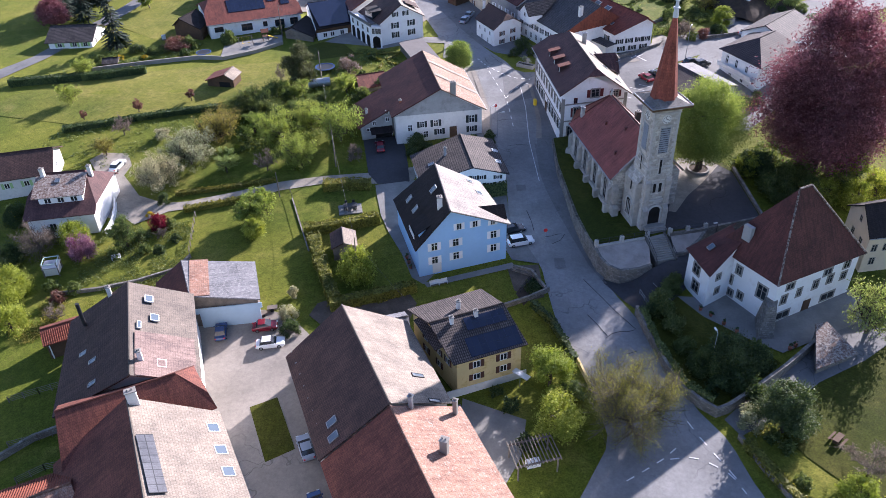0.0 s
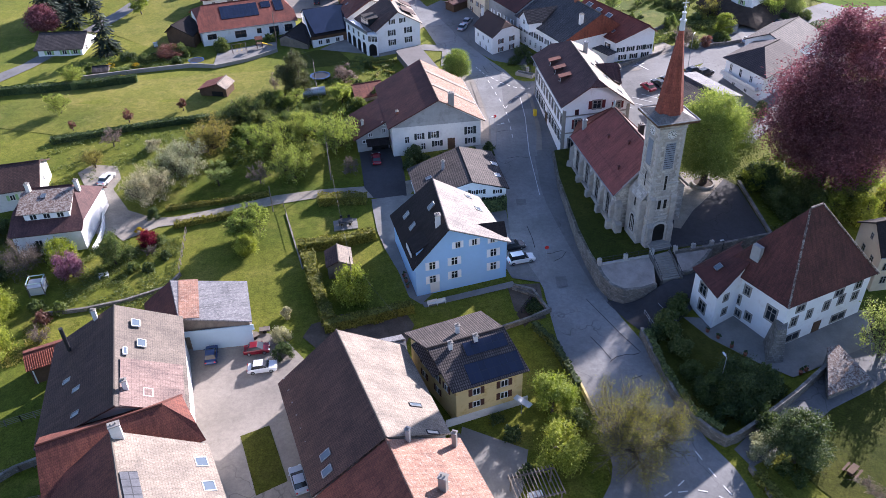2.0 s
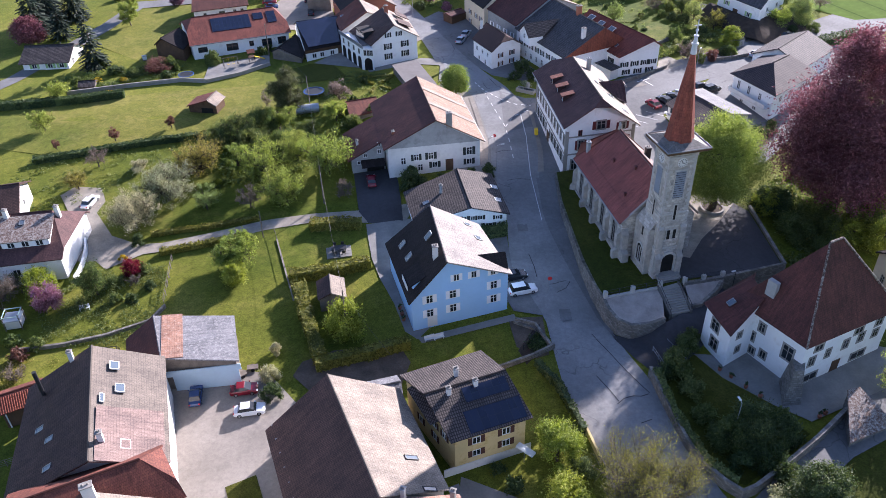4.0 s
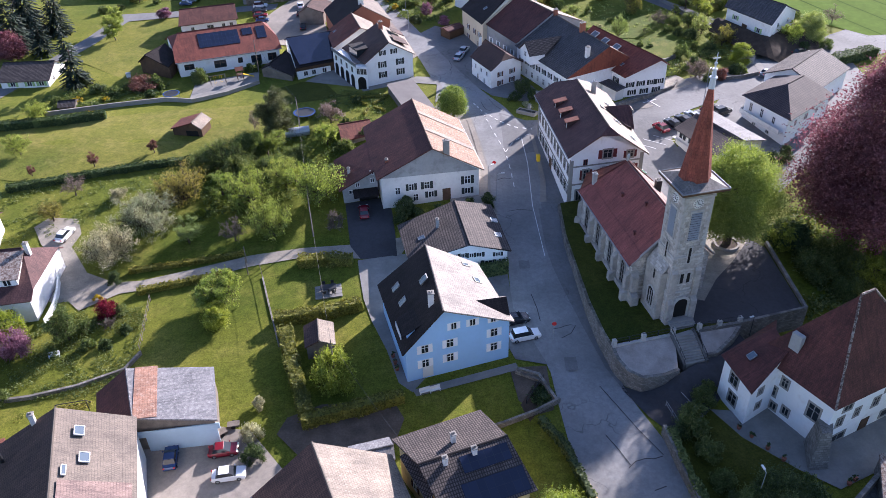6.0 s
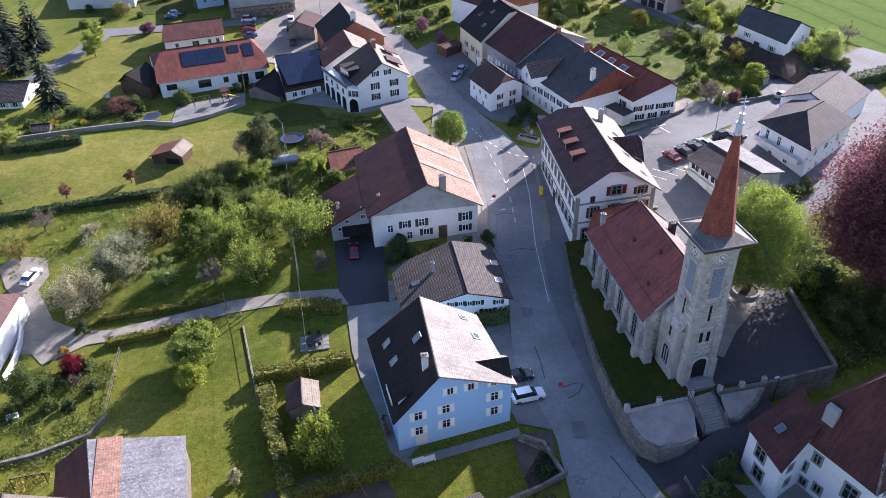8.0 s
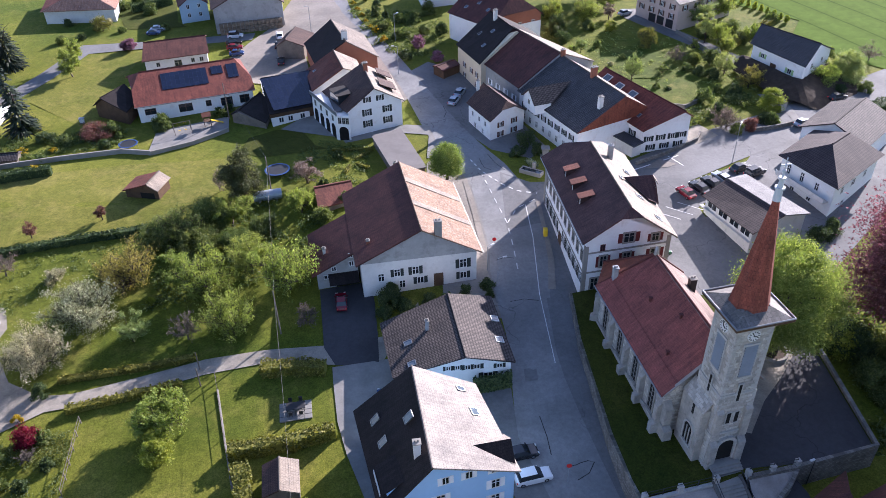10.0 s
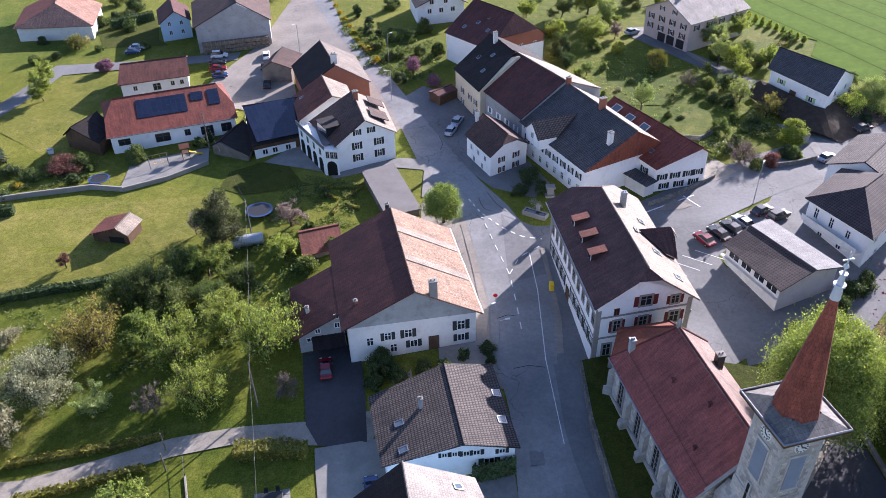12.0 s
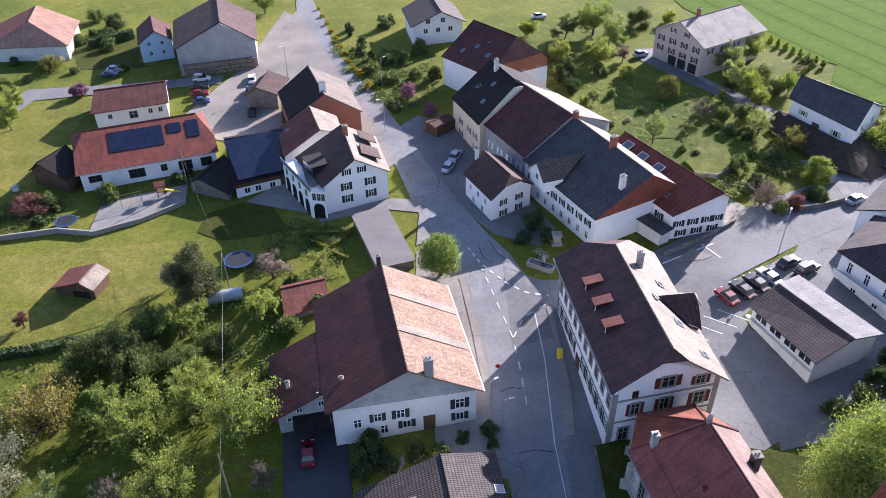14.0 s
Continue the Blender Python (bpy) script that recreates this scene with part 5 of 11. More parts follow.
windows(blue, "s", [(0.46, 7.4), (0.64, 7.3), (0.84, 6.9, 0.8, 0.9)], 0.9, 1.25, "shutwhite")
door(blue, "s", 0.20, -1.0, 1.3, 1.9, "frame")
for x, y in ((-7.8, 112.2), (-3.5, 109.2), (-6.65, 108.6)):
    skylight(blue, on_slope((-6.6, 99.9, 4.7), (-11.0, 115.8, 4.8), (-0.7, 101.4, 11.3), (-3.3, 117.2, 11.2), x, y), 1.1, 1.5)
for x, y, k in ((2.7, 116.2, 0.9), (4.3, 112.5, 1.3)):
    skylight(blue, on_slope((9.3, 104.6, 6.4), (4.7, 118.6, 6.4), (-0.7, 101.4, 11.3), (-3.3, 117.2, 11.2), x, y), k, 1.2)
chimney(blue, -2.4, 104.2, 8.5, 12.2, 0.8, 0.8, 8, "offwhite")
# dormers
slab("dormer_roof", [(8.7, 105.4, 6.75), (8.3, 107.6, 8.5), (3.4, 106.4, 8.8)], 0.12, "roofdark", blue)
# sunward side of the dormer, brightened by its tile colour
slab("dormer_roof", [(8.3, 107.6, 8.5), (7.7, 109.8, 6.75), (3.4, 106.4, 8.8)], 0.12, "rooflit_white", blue)
mesh_object("dormer_wall", [(8.35, 105.8, 6.3), (7.5, 109.4, 6.3), (8.0, 107.6, 8.3)], [(0, 1, 2)], "blue", blue, [[(0, 0)] * 3])
slab("dormer_roof", [(-6.4, 101.6, 6.6), (-7.5, 105.6, 6.6), (-2.6, 106.6, 9.6), (-1.8, 102.6, 9.6)], 0.15, "roofdark", blue)
wall_mesh("dormer_wall", [(-5.9, 101.9), (-3.6, 102.4), (-4.4, 105.7), (-6.8, 105.2)], [6.6, 8.0, 8.0, 6.5], 4.8, "blue", blue)
bal = box_part("balcony_rail", -1.6, 1.6, -0.05, 0.05, 0, 1.0, "frame", blue, m=pose(-7.2, 104.0, 5.1, 0, 0, 106))

# small brown-roofed house
small = house("house", "low white house with wavy grey-brown tiled roof", (3.6, 122.9, 7.0), (1.4, 136.6, 7.0), (-6.3, 122.4, 3.9), (-8.7, 133.8, 3.9), (10.5, 124.2, 4.7), (8.0, 138.6, 4.7), wall="white", roof="roofgrey", over=0.6, gover=0.4)
windows(small, "s", [(0.45, 4.3, 0.7, 0.8), (0.53, 4.3, 0.7, 0.8), (0.62, 4.2, 0.8, 0.9), (0.7, 4.2, 0.9, 0.9), (0.8, 2.4, 1.3, 1.1), (0.9, 4.0, 0.8, 0.8)], 0.8, 0.9, "shutdark")
for u, v in ((0.5, 0.32), (0.14, 0.3)):
    skylight(small, on_roof(small, (-6.3, 122.4, 3.9), (-8.7, 133.8, 3.9), (3.6, 122.9, 7.0), u, v), 0.95, 1.2)
for u, v in ((0.3, 0.18), (0.62, 0.12)):
    skylight(small, on_roof(small, (10.5, 124.2, 4.7), (8.0, 138.6, 4.7), (3.6, 122.9, 7.0), u, v), 1.2, 1.2, "frame")
chimney(small, -1.6, 130, 5.3, 7.4, 0.5, 0.5, 10, "grey")

# yellow house
yel = house("house", "yellow rendered house with brown shutters and solar roof", (-3.9, 79.3, 7.2), (6.6, 83.2, 7.2), (-7.3, 85.0, 5.0), (3.7, 89.4, 5.0), (-0.6, 73.6, 4.6), (9.7, 77.4, 4.6), wall="yellow", roof="roofgrey", roof2="roofgrey", over=0.7, gover=0.7)
YE = ((-0.6, 73.6, 4.6), (9.7, 77.4, 4.6), (-3.9, 79.3, 7.2))
panel(yel, on_roof(yel, *YE, 0.62, 0.26), 7.6, 2.9)
panel(yel, on_roof(yel, *YE, 0.68, 0.76), 6.0, 2.0)
windows(yel, "e", [(0.3, 2.9, 1.1, 1.25), (0.72, 2.9, 1.1, 1.25), (0.3, 0.6, 1.1, 1.1), (0.72, 0.7, 1.1, 1.2)], 1.1, 1.25, "shutbrown")
windows(yel, "e", [(0.2, -1.2), (0.42, -1.2)], 0.7, 0.45, None)
windows(yel, "s", [(0.3, 2.6), (0.6, 2.6), (0.3, 0.2), (0.6, 0.2), (0.8, 2.6)], 0.9, 1.2, "shutbrown")
box_part("plinth", -6.0, 6.0, -0.06, 0.1, -2.6, -0.9, "offwhite", yel, "white rendered plinth", m=wall_frame(*wall_of(yel, "e"))[0] @ Matrix.Translation((5.1, 0, 0)))
for x, y in ((0.2, 83.0), (-0.8, 79.6), (2.6, 80.9)):
    chimney(yel, x, y, 5.5, 7.9, 0.55, 0.55, 20, "offwhite")
slab("lower_roof", [(-6.2, 81.8, 5.6), (-3.2, 76.6, 4.6), (-1.4, 77.2, 5.0), (-4.4, 82.6, 6.2)], 0.15, "roofgrey", yel)

# long barn: three roof sections in one row
# pale east slope: sun on the brown roof, done in colour
ba = house("barn", "long farmhouse and barn with grey-brown roof", (-8.2, 62.6, 9.3), (-15.9, 80.9, 9.5), (-17.2, 59.9, 2.4), (-24.3, 78.2, 2.4), (-0.9, 67.2, 4.3), (-7.2, 83.2, 4.3), wall="grey", roof="roofbrown", roof2="rooflit_pale", over=0.7, gover=0.1)
for u, v in ((0.19, 0.3), (0.08, 0.26)):
    skylight(ba, on_roof(ba, (-17.2, 59.9, 2.4), (-24.3, 78.2, 2.4), (-8.2, 62.6, 9.3), u, v), 1.1, 1.6)
for u, v in ((0.3, 0.34), (0.02, 0.28)):
    skylight(ba, on_roof(ba, (-0.9, 67.2, 4.3), (-7.2, 83.2, 4.3), (-8.2, 62.6, 9.3), u, v), 0.7, 1.8, "iron")
chimney(ba, -5.8, 63.4, 7.0, 9.6, 0.5, 0.5, -22, "grey", "metal")
ba2 = house("barn", "long farmhouse wing with old terracotta roof", (3.0, 35.5, 9.0), (-8.2, 62.5, 9.0), (-6.0, 33.0, 2.2), (-17.0, 59.8, 2.2), (11.5, 39.5, 4.0), (0.2, 66.8, 4.0), wall="offwhite", roof="roofred", roof2="roofterra", over=0.7, gover=0.1)
chimney(ba2, -0.5, 65.0, 4.2, 7.0, 0.55, 0.55, -22, "trim")
chimney(ba2, -1.8, 57.2, 6.0, 9.0, 0.9, 0.8, -22, "trim")
for i in range(9):
    bm = bmesh.new()
    p = lerp((-16.6, 60.6, 2.75), (-23.8, 78.2, 2.75), i / 8)
    add_box(bm, -0.25, 0.25, -0.04, 0.04, 0, 0.16, pose(p.x + 0.6, p.y + 0.2, p.z + 0.35, 0, 0, 22))
    part("snow_guard", bm, "metal", ba)
an = house("lean_to", "small corrugated roof beside the barn", (-12.4, 84.2, 3.2), (-7.2, 85.6, 3.2), (-13.0, 86.2, 2.4), (-7.9, 87.6, 2.4), (-11.9, 82.4, 2.6), (-6.9, 83.9, 2.6), wall="greywood", roof="corrug", over=0.15, gover=0.1, category="shed")

# long house on the west side of the courtyard
lh = house("farmhouse", "long farmhouse with taupe roof and roof windows", (-41.2, 68.2, 9.3), (-47.8, 87.2, 9.5), (-52.2, 66.6, 3.6), (-57.4, 85.6, 3.6), (-33.8, 71.4, 5.0), (-39.6, 89.2, 5.4), wall="offwhite", roof="roofbrown", roof2="rooftaupe", over=0.6, gover=0.4)
LE = ((-33.8, 71.4, 5.0), (-39.6, 89.2, 5.4), (-41.2, 68.2, 9.3))
for u, v, s in ((0.86, 0.72, 1.2), (0.64, 0.64, 1.2), (0.54, 0.87, 0.6), (0.14, 0.56, 1.2)):
    skylight(lh, on_roof(lh, *LE, u, v), 1.5, s, "frame")
panel(lh, on_roof(lh, *LE, 0.22, 0.5), 8.6, 7.9, "roofpink", "older_tiles")
LL = ((-52.2, 66.6, 3.6), (-57.4, 85.6, 3.6), (-41.2, 68.2, 9.3))
for u, v in ((0.36, 0.46), (0.5, 0.3), (0.12, 0.5)):
    skylight(lh, on_roof(lh, *LL, u, v), 0.9, 1.2)
chimney(lh, -41.0, 71.6, 7.6, 10.2, 0.6, 0.6, 18, "offwhite")
chimney(lh, -50.6, 86.4, 6.6, 9.2, 0.6, 0.6, 18, "offwhite")
bm = bmesh.new()
add_tube(bm, (-53.5, 82.5, 5.4), (-53.5, 82.5, 9.4), 0.28, 0.28, 10)
part("flue", bm, "iron", lh, "black metal flue")

# cross wing and south house
cw = house("house", "cross wing with weathered red tiles", (-48.4, 62.6, 9.0), (-33.6, 69.6, 9.0), (-51.0, 67.0, 5.4), (-35.2, 73.4, 5.8), (-46.4, 56.8, 4.6), (-30.6, 66.6, 4.8), wall="white", roof="roofred", roof2="roofred", over=0.5, gover=0.5, hip1=(2.2, 0.6))
sh = house("house", "white house with pale pink tiled roof and solar panels", (-28.0, 38.6, 10.4), (-39.6, 63.4, 10.4), (-37.4, 34.5, 4.0), (-48.6, 58.8, 4.0), (-18.6, 43.4, 4.6), (-30.2, 66.0, 4.8), wall="white", roof="roofred", roof2="rooflit_pale", over=0.6, gover=0.4)
SE = ((-18.6, 43.4, 4.6), (-30.2, 66.0, 4.8), (-28.0, 38.6, 10.4))
for u in (0.88, 0.73, 0.59):
    skylight(sh, on_roof(sh, *SE, u, 0.13), 1.5, 1.5, "frame")
panel(sh, on_roof(sh, *SE, 0.645, 0.84) @ Matrix.Translation((0, 0, 0.3)), 8.9, 1.9, "collector", "solar_collector")
chimney(sh, -38.6, 62.8, 8.6, 12.0, 1.2, 0.8, 25, "offwhite")
windows(sh, "e", [(0.9, 2.4), (0.75, 2.4), (0.6, 2.4)], 0.9, 1.2, None)
s3 = house("house", "small roof with terracotta pantiles", (-53.0, 50.0, 6.2), (-44.0, 54.4, 6.2), (-55.0, 54.6, 3.8), (-46.2, 58.6, 3.8), (-51.0, 45.6, 3.6), (-41.6, 50.6, 3.6), wall="white", roof="roofred", roof2="roofterra", over=0.4, gover=0.4)
pantiles(s3, (-55.0, 54.6, 3.8), (-46.2, 58.6, 3.8), (-53.0, 50.0, 6.2), "roofbright")

# garage beside the lawn
ga = house("garage", "open garage with corrugated grey roof and red boards", (-40.4, 89.4, 4.8), (-44.2, 98.4, 5.0), (-46.0, 89.2, 1.2), (-49.0, 97.6, 1.2), (-30.2, 90.6, 3.0), (-33.0, 100.4, 3.0), wall="greywood", roof="roofplum", roof2="corrug", over=0.4, gover=0.4, category="garage")
GE = ((-30.2, 90.6, 3.0), (-33.0, 100.4, 3.0), (-40.4, 89.4, 4.8))
panel(ga, on_roof(ga, *GE, 0.49, 0.86), 9.7, 2.9, "roofterra", "tile_strip")
box_part("fascia_beam", -5.2, 5.2, -0.1, 0.06, -0.5, 0.5, "paleblue", ga, "pale blue painted beam", m=pose(-35.4, 90.2, 1.6, 0, 0, 8))
box_part("door_opening", -4.6, 4.6, -0.06, 0.03, -2.0, 1.0, "paleblue", ga, "pale blue garage doors in shade", m=pose(-35.2, 90.3, 0.1, 0, 0, 6))

# manor
man = house("manor_house", "white manor with a tall brown hipped roof", (45.6, 88.9, 18.2), (55.4, 98.9, 18.2), (40.6, 94.4, 6.3), (50.2, 103.8, 6.3), (47.0, 86.2, 6.3), (62.8, 94.2, 6.2), wall="white", roof="roofplum2", over=0.7, gover=0.7)
for ch in list(man.children):
    bpy.data.objects.remove(ch, do_unlink=True)
mc = [(40.4, 97.4, 6.4), (46.7, 86.5, 6.4), (63.0, 94.4, 6.2), (57.0, 105.6, 6.4)]
r0, r1 = (49.9, 94.2, 18.2), (52.0, 95.2, 18.2)
for poly in ([mc[0], mc[1], r0], [mc[1], mc[2], r1, r0], [mc[2], mc[3], r1], [mc[3], mc[0], r0, r1]):
    slab("roof_slope", poly, 0.25, "roofplum", man)
for a, b in ((mc[1], r0), (mc[2], r1), (r0, r1)):
    bm = bmesh.new()
    add_tube(bm, Vector(a) + Vector((0, 0, 0.06)), Vector(b) + Vector((0, 0, 0.06)), 0.16, 0.16, 6)
    part("ridge_tiles", bm, "rooflichen", man, "lichen-grey ridge tiles")
cen = Vector((51.7, 96, 0))
ins = [tuple((Vector((p[0], p[1], 0)) + (cen - Vector((p[0], p[1], 0))).normalized() * 0.9).xy) for p in mc]
wall_mesh("wall", ins, [6.4] * 4, -3.2, "white", man)
man["_c"] = [v for p in (ins[0], ins[1], ins[2], ins[3]) for v in p]
windows(man, (ins[1], ins[2]), [(0.16, 4.9, 1.5, 1.1), (0.3, 2.9, 0.9, 1.5), (0.12, 2.6, 1.1, 1.6), (0.5, 3.2, 1.1, 1.6), (0.62, 4.9, 1.6, 1.2), (0.68, 3.2, 1.1, 1.6), (0.86, 5.0, 1.3, 1.5), (0.86, 2.8, 1.1, 1.4), (0.16, -0.6, 2.6, 1.3), (0.72, -0.4, 2.8, 1.3)], 1.1, 1.5, None, "frame", "trim")
door(man, (ins[1], ins[2]), 0.45, -2.0, 1.3, 2.4, "wood")
windows(man, (ins[0], ins[1]), [(0.4, 4.4, 1.0, 1.5), (0.28, 2.0, 1.2, 1.6), (0.8, 3.2, 1.7, 2.4), (0.34, -0.4, 1.0, 1.2), (0.5, 0.2, 1.0, 1.3)], 1.0, 1.4, None, "frame", "trim")
wing = house("manor_wing", "white wing of the manor with brown roof", (38.6, 91.6, 8.6), (43.2, 101.2, 9.2), (36.2, 96.6, 6.0), (38.8, 102.6, 6.0), (40.9, 88.6, 6.0), (46, 99, 6.4), wall="white", roof="roofplum2", over=0.4, gover=0.4)
for ch in list(wing.children):
    bpy.data.objects.remove(ch, do_unlink=True)
for poly in ([(36.2, 97.2, 6.0), (38.2, 90.8, 5.2), (43.6, 94.6, 8.8), (43.5, 99.2, 8.8)], [(36.2, 97.2, 6.0), (43.5, 99.2, 8.8), (46, 104, 6)]):
    slab("roof_slope", poly, 0.22, "roofplum", wing)
wall_mesh("wall", [(36.9, 97.2), (38.7, 91.7), (43.6, 94.8), (43, 101.6)], [5.8, 5.2, 8.2, 5.9], -3.0, "white", wing)
windows(wing, ((36.9, 97.2), (38.7, 91.7)), [(0.42, 3.6), (0.5, 0.6)], 1.6, 1.9, None, "frame", "trim")
windows(wing, ((38.7, 91.7), (43.6, 94.8)), [(0.35, 3.6, 0.9, 1.1), (0.4, 0.8, 0.9, 1.1)], 0.9, 1.1, None, "frame", "trim")
# battered corner buttress
bt = [(44.0, 83.6), (47.0, 83.8), (48.2, 87.8), (45.4, 88.8)]
bt2 = [(45.8, 86.0), (47.1, 86.1), (47.9, 87.8), (46.2, 88.4)]
mesh_object("buttress", [(x, y, -3.2) for x, y in bt] + [(x, y, 3.0) for x, y in bt2], [(0, 1, 5, 4), (1, 2, 6, 5), (2, 3, 7, 6), (3, 0, 4, 7), (4, 5, 6, 7)], "rubble", man, [[(0, 0), (3, 0), (2, 6), (1, 6)]] * 5)
bm = bmesh.new()
add_box(bm, -0.35, 0.35, -0.75, 0.75, -1.5, 1.5, pose(44.2, 94.6, 10.2, 0, 0, 30))
part("chimney", bm, "grey", man)
skylight(wing, on_roof(wing, (36.2, 97.2, 6.0), (38.2, 90.8, 5.2), (42.6, 100.4, 10.8), 0.45, 0.36), 0.9, 1.2)
# darkened grass paints the shade in the manor garden
drape("manor_lawn", [(29.0, 90.0), (30.0, 80.0), (33.0, 73.0), (35.6, 71.8), (46.4, 79.4), (43.4, 84.4), (38.0, 89.6), (35.2, 94.4), (32, 92.4)], 0.05, "grass_shade", "dark shaded lawn of the manor garden", "lawn")
drape("manor_terrace", [(35.2, 94.4), (38.0, 89.6), (43.4, 84.4), (47.4, 81.4), (52, 83.4), (63.5, 88.6), (64, 94.6), (60, 96), (48, 90), (45, 95), (38.8, 94)], 0.12, "paving", "stone slab terrace along the manor", "terrace")

# church
def church():
    ch = thing("church", "grey stone church with red tiled nave and spire", "church")
    along, across = Vector((0.186, -0.9825, 0)), Vector((0.9825, 0.186, 0))
    O = Vector((22.7, 133.9, 0))
    def q(s, w, z):
        """A point of the nave: s metres from the choir towards the tower, w metres from the street side."""
        p = O + along * s + across * w
        return (p.x, p.y, z)
    L, W, ze, zr = 22.0, 13.2, 10.0, 16.6
    hN, rS = q(3.2, W / 2, zr), q(L, W / 2, zr)
    wN, wS, eN, eS = q(0, 0, ze), q(L, 0, ze), q(0, W, ze), q(L, W, ze)
    ap = [q(-5.0, 3.0, ze), q(-5.0, W - 3.0, ze)]
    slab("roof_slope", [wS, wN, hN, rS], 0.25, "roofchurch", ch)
    # east slope of the red nave roof, paler to imitate sun on it
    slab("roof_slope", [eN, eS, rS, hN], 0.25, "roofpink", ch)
    # apse hips: brighter red puts the direct sun into the tiles
    slab("roof_hip", [wN, ap[0], hN], 0.25, "roofbright", ch)
    slab("roof_hip", [ap[0], ap[1], hN], 0.25, "roofbright", ch)
    slab("roof_hip", [ap[1], eN, hN], 0.25, "roofbright", ch)
    for a, b in ((rS, hN), (hN, wN), (hN, ap[0]), (hN, ap[1]), (hN, eN)):
        bm = bmesh.new()
        add_tube(bm, Vector(a) + Vector((0, 0, .05)), Vector(b) + Vector((0, 0, .05)), 0.15, 0.15, 6)
        part("ridge_tiles", bm, "roofchurch", ch)
    # kick of the lower courses over the eaves
    slab("eaves_course", [q(L + 0.1, 1.55, ze + 1.66), q(0.9, 1.55, ze + 1.66), q(-0.1, -0.25, ze - 0.05), q(L + 0.1, -0.25, ze - 0.05)], 0.12, "roofchurch", ch)
    gutter(ch, q(-0.1, -0.3, ze - 0.1), q(L + 0.1, -0.3, ze - 0.1))
    fp_ = [q(0.5, 0.55, 0)[:2], q(L - 0.4, 0.55, 0)[:2], q(L - 0.4, W - 0.55, 0)[:2], q(0.5, W - 0.55, 0)[:2], q(-4.4, W - 3.3, 0)[:2], q(-4.4, 3.3, 0)[:2]]
    wall_mesh("nave_wall", fp_, [ze - 0.1] * 6, 1.5, "stone", ch)
    gb = [q(L - 0.4, 0.55, ze - 0.1), q(L - 0.4, W - 0.55, ze - 0.1), q(L - 0.4, W / 2, zr - 0.75)]
    mesh_object("gable_wall", gb + [tuple(Vector(p) - along * 0.5) for p in gb], [(0, 1, 2), (1, 4, 5, 2), (2, 5, 3, 0), (3, 5, 4)], "stone", ch, [[(0, 0), (12, 0), (6, 6)], [(0, 0)] * 4, [(0, 0)] * 4, [(0, 0)] * 3])
    # coping along the gable
    for w0, w1 in ((0.0, W / 2), (W, W / 2)):
        slab("gable_coping", [q(L - 0.1, w0, ze + 0.12), q(L + 0.3, w0, ze + 0.12), q(L + 0.3, w1, zr + 0.14), q(L - 0.1, w1, zr + 0.14)], 0.12, "trim", ch)
    # tall arched windows between stepped buttresses on the street side
    m, n = wall_frame(fp_[0], fp_[1])
    for k in range(4):
        x = n * (0.135 + 0.245 * k)
        bm = bmesh.new()
        add_box(bm, x - 0.62, x + 0.62, -0.02, 0.1, 4.5, 7.9, m)
        rr = bmesh.ops.create_cone(bm, cap_ends=True, segments=18, radius1=0.62, radius2=0.62, depth=0.12)
        bmesh.ops.transform(bm, matrix=m @ Matrix.Translation((x, 0.04, 7.9)) @ pose(0, 0, 0, 90), verts=rr["verts"])
        nw = part("nave_window", bm, "dark", ch, "tall arched leaded window")
        bm = bmesh.new()
        for dx in (-0.74, 0.74):
            add_box(bm, x + dx - 0.14, x + dx + 0.14, -0.02, 0.16, 4.3, 7.9, m, 0.02)
        for i in range(9):
            a0 = math.pi * (i + 0.5) / 9
            add_box(bm, -0.14, 0.14, -0.02, 0.16, -0.16, 0.16, m @ Matrix.Translation((x + 0.74 * math.cos(a0), 0, 7.9 + 0.74 * math.sin(a0))) @ Matrix.Rotation(-a0, 4, "Y"))
        add_box(bm, x - 0.95, x + 0.95, -0.02, 0.26, 4.1, 4.35, m, 0.02)
        part("window_surround", bm, "trim", nw, "dressed stone window surround")
        bm = bmesh.new()
        add_box(bm, x - 0.05, x + 0.05, 0.08, 0.14, 4.5, 8.4, m)
        for z in (5.3, 6.1, 6.9, 7.7):
            add_box(bm, x - 0.6, x + 0.6, 0.08, 0.13, z, z + 0.05, m)
        part("glazing_bar", bm, "trim", nw)
    def buttress(mm, x, z0, z1, w=0.45, d0=1.15, d1=0.75):
        bm = bmesh.new()
        zm = z0 + (z1 - z0) * 0.5
        add_box(bm, x - w, x + w, -0.05, d0, z0, zm, mm, 0.06)
        add_box(bm, x - w * 0.92, x + w * 0.92, -0.05, d1, zm, z1, mm, 0.06)
        for v in bm.verts:
            lo = mm.inverted() @ v.co
            if lo.z > z1 - 0.1 and lo.y > 0.2:
                v.co.z -= 0.8
            elif zm - 0.1 < lo.z < zm + 0.02 and lo.y > d1 + 0.05:
                v.co.z -= 0.5
        part("buttress", bm, "stone", ch, "weathered stone buttress")
    for x in (0.02, 0.258, 0.503, 0.748):
        buttress(m, n * x, 1.6, 8.4)
    box_part("plinth", -0.1, n + 0.1, -0.02, 0.25, 1.5, 3.9, "stone", ch, bevel=0.05, m=m)
    box_part("string_course", -0.05, n + 0.05, -0.02, 0.14, 9.3, 9.55, "trim", ch, m=m)
    m2, n2 = wall_frame(fp_[1], fp_[2])
    buttress(m2, n2 - 0.45, 1.6, 8.6, 0.6, 1.5, 0.9)
    m3, n3 = wall_frame(fp_[5], fp_[0])
    for x in (0.3, n3 - 0.3):
        buttress(m3, x, 1.6, 8.2)
    c0 = q(1.2, 2.0, 0)
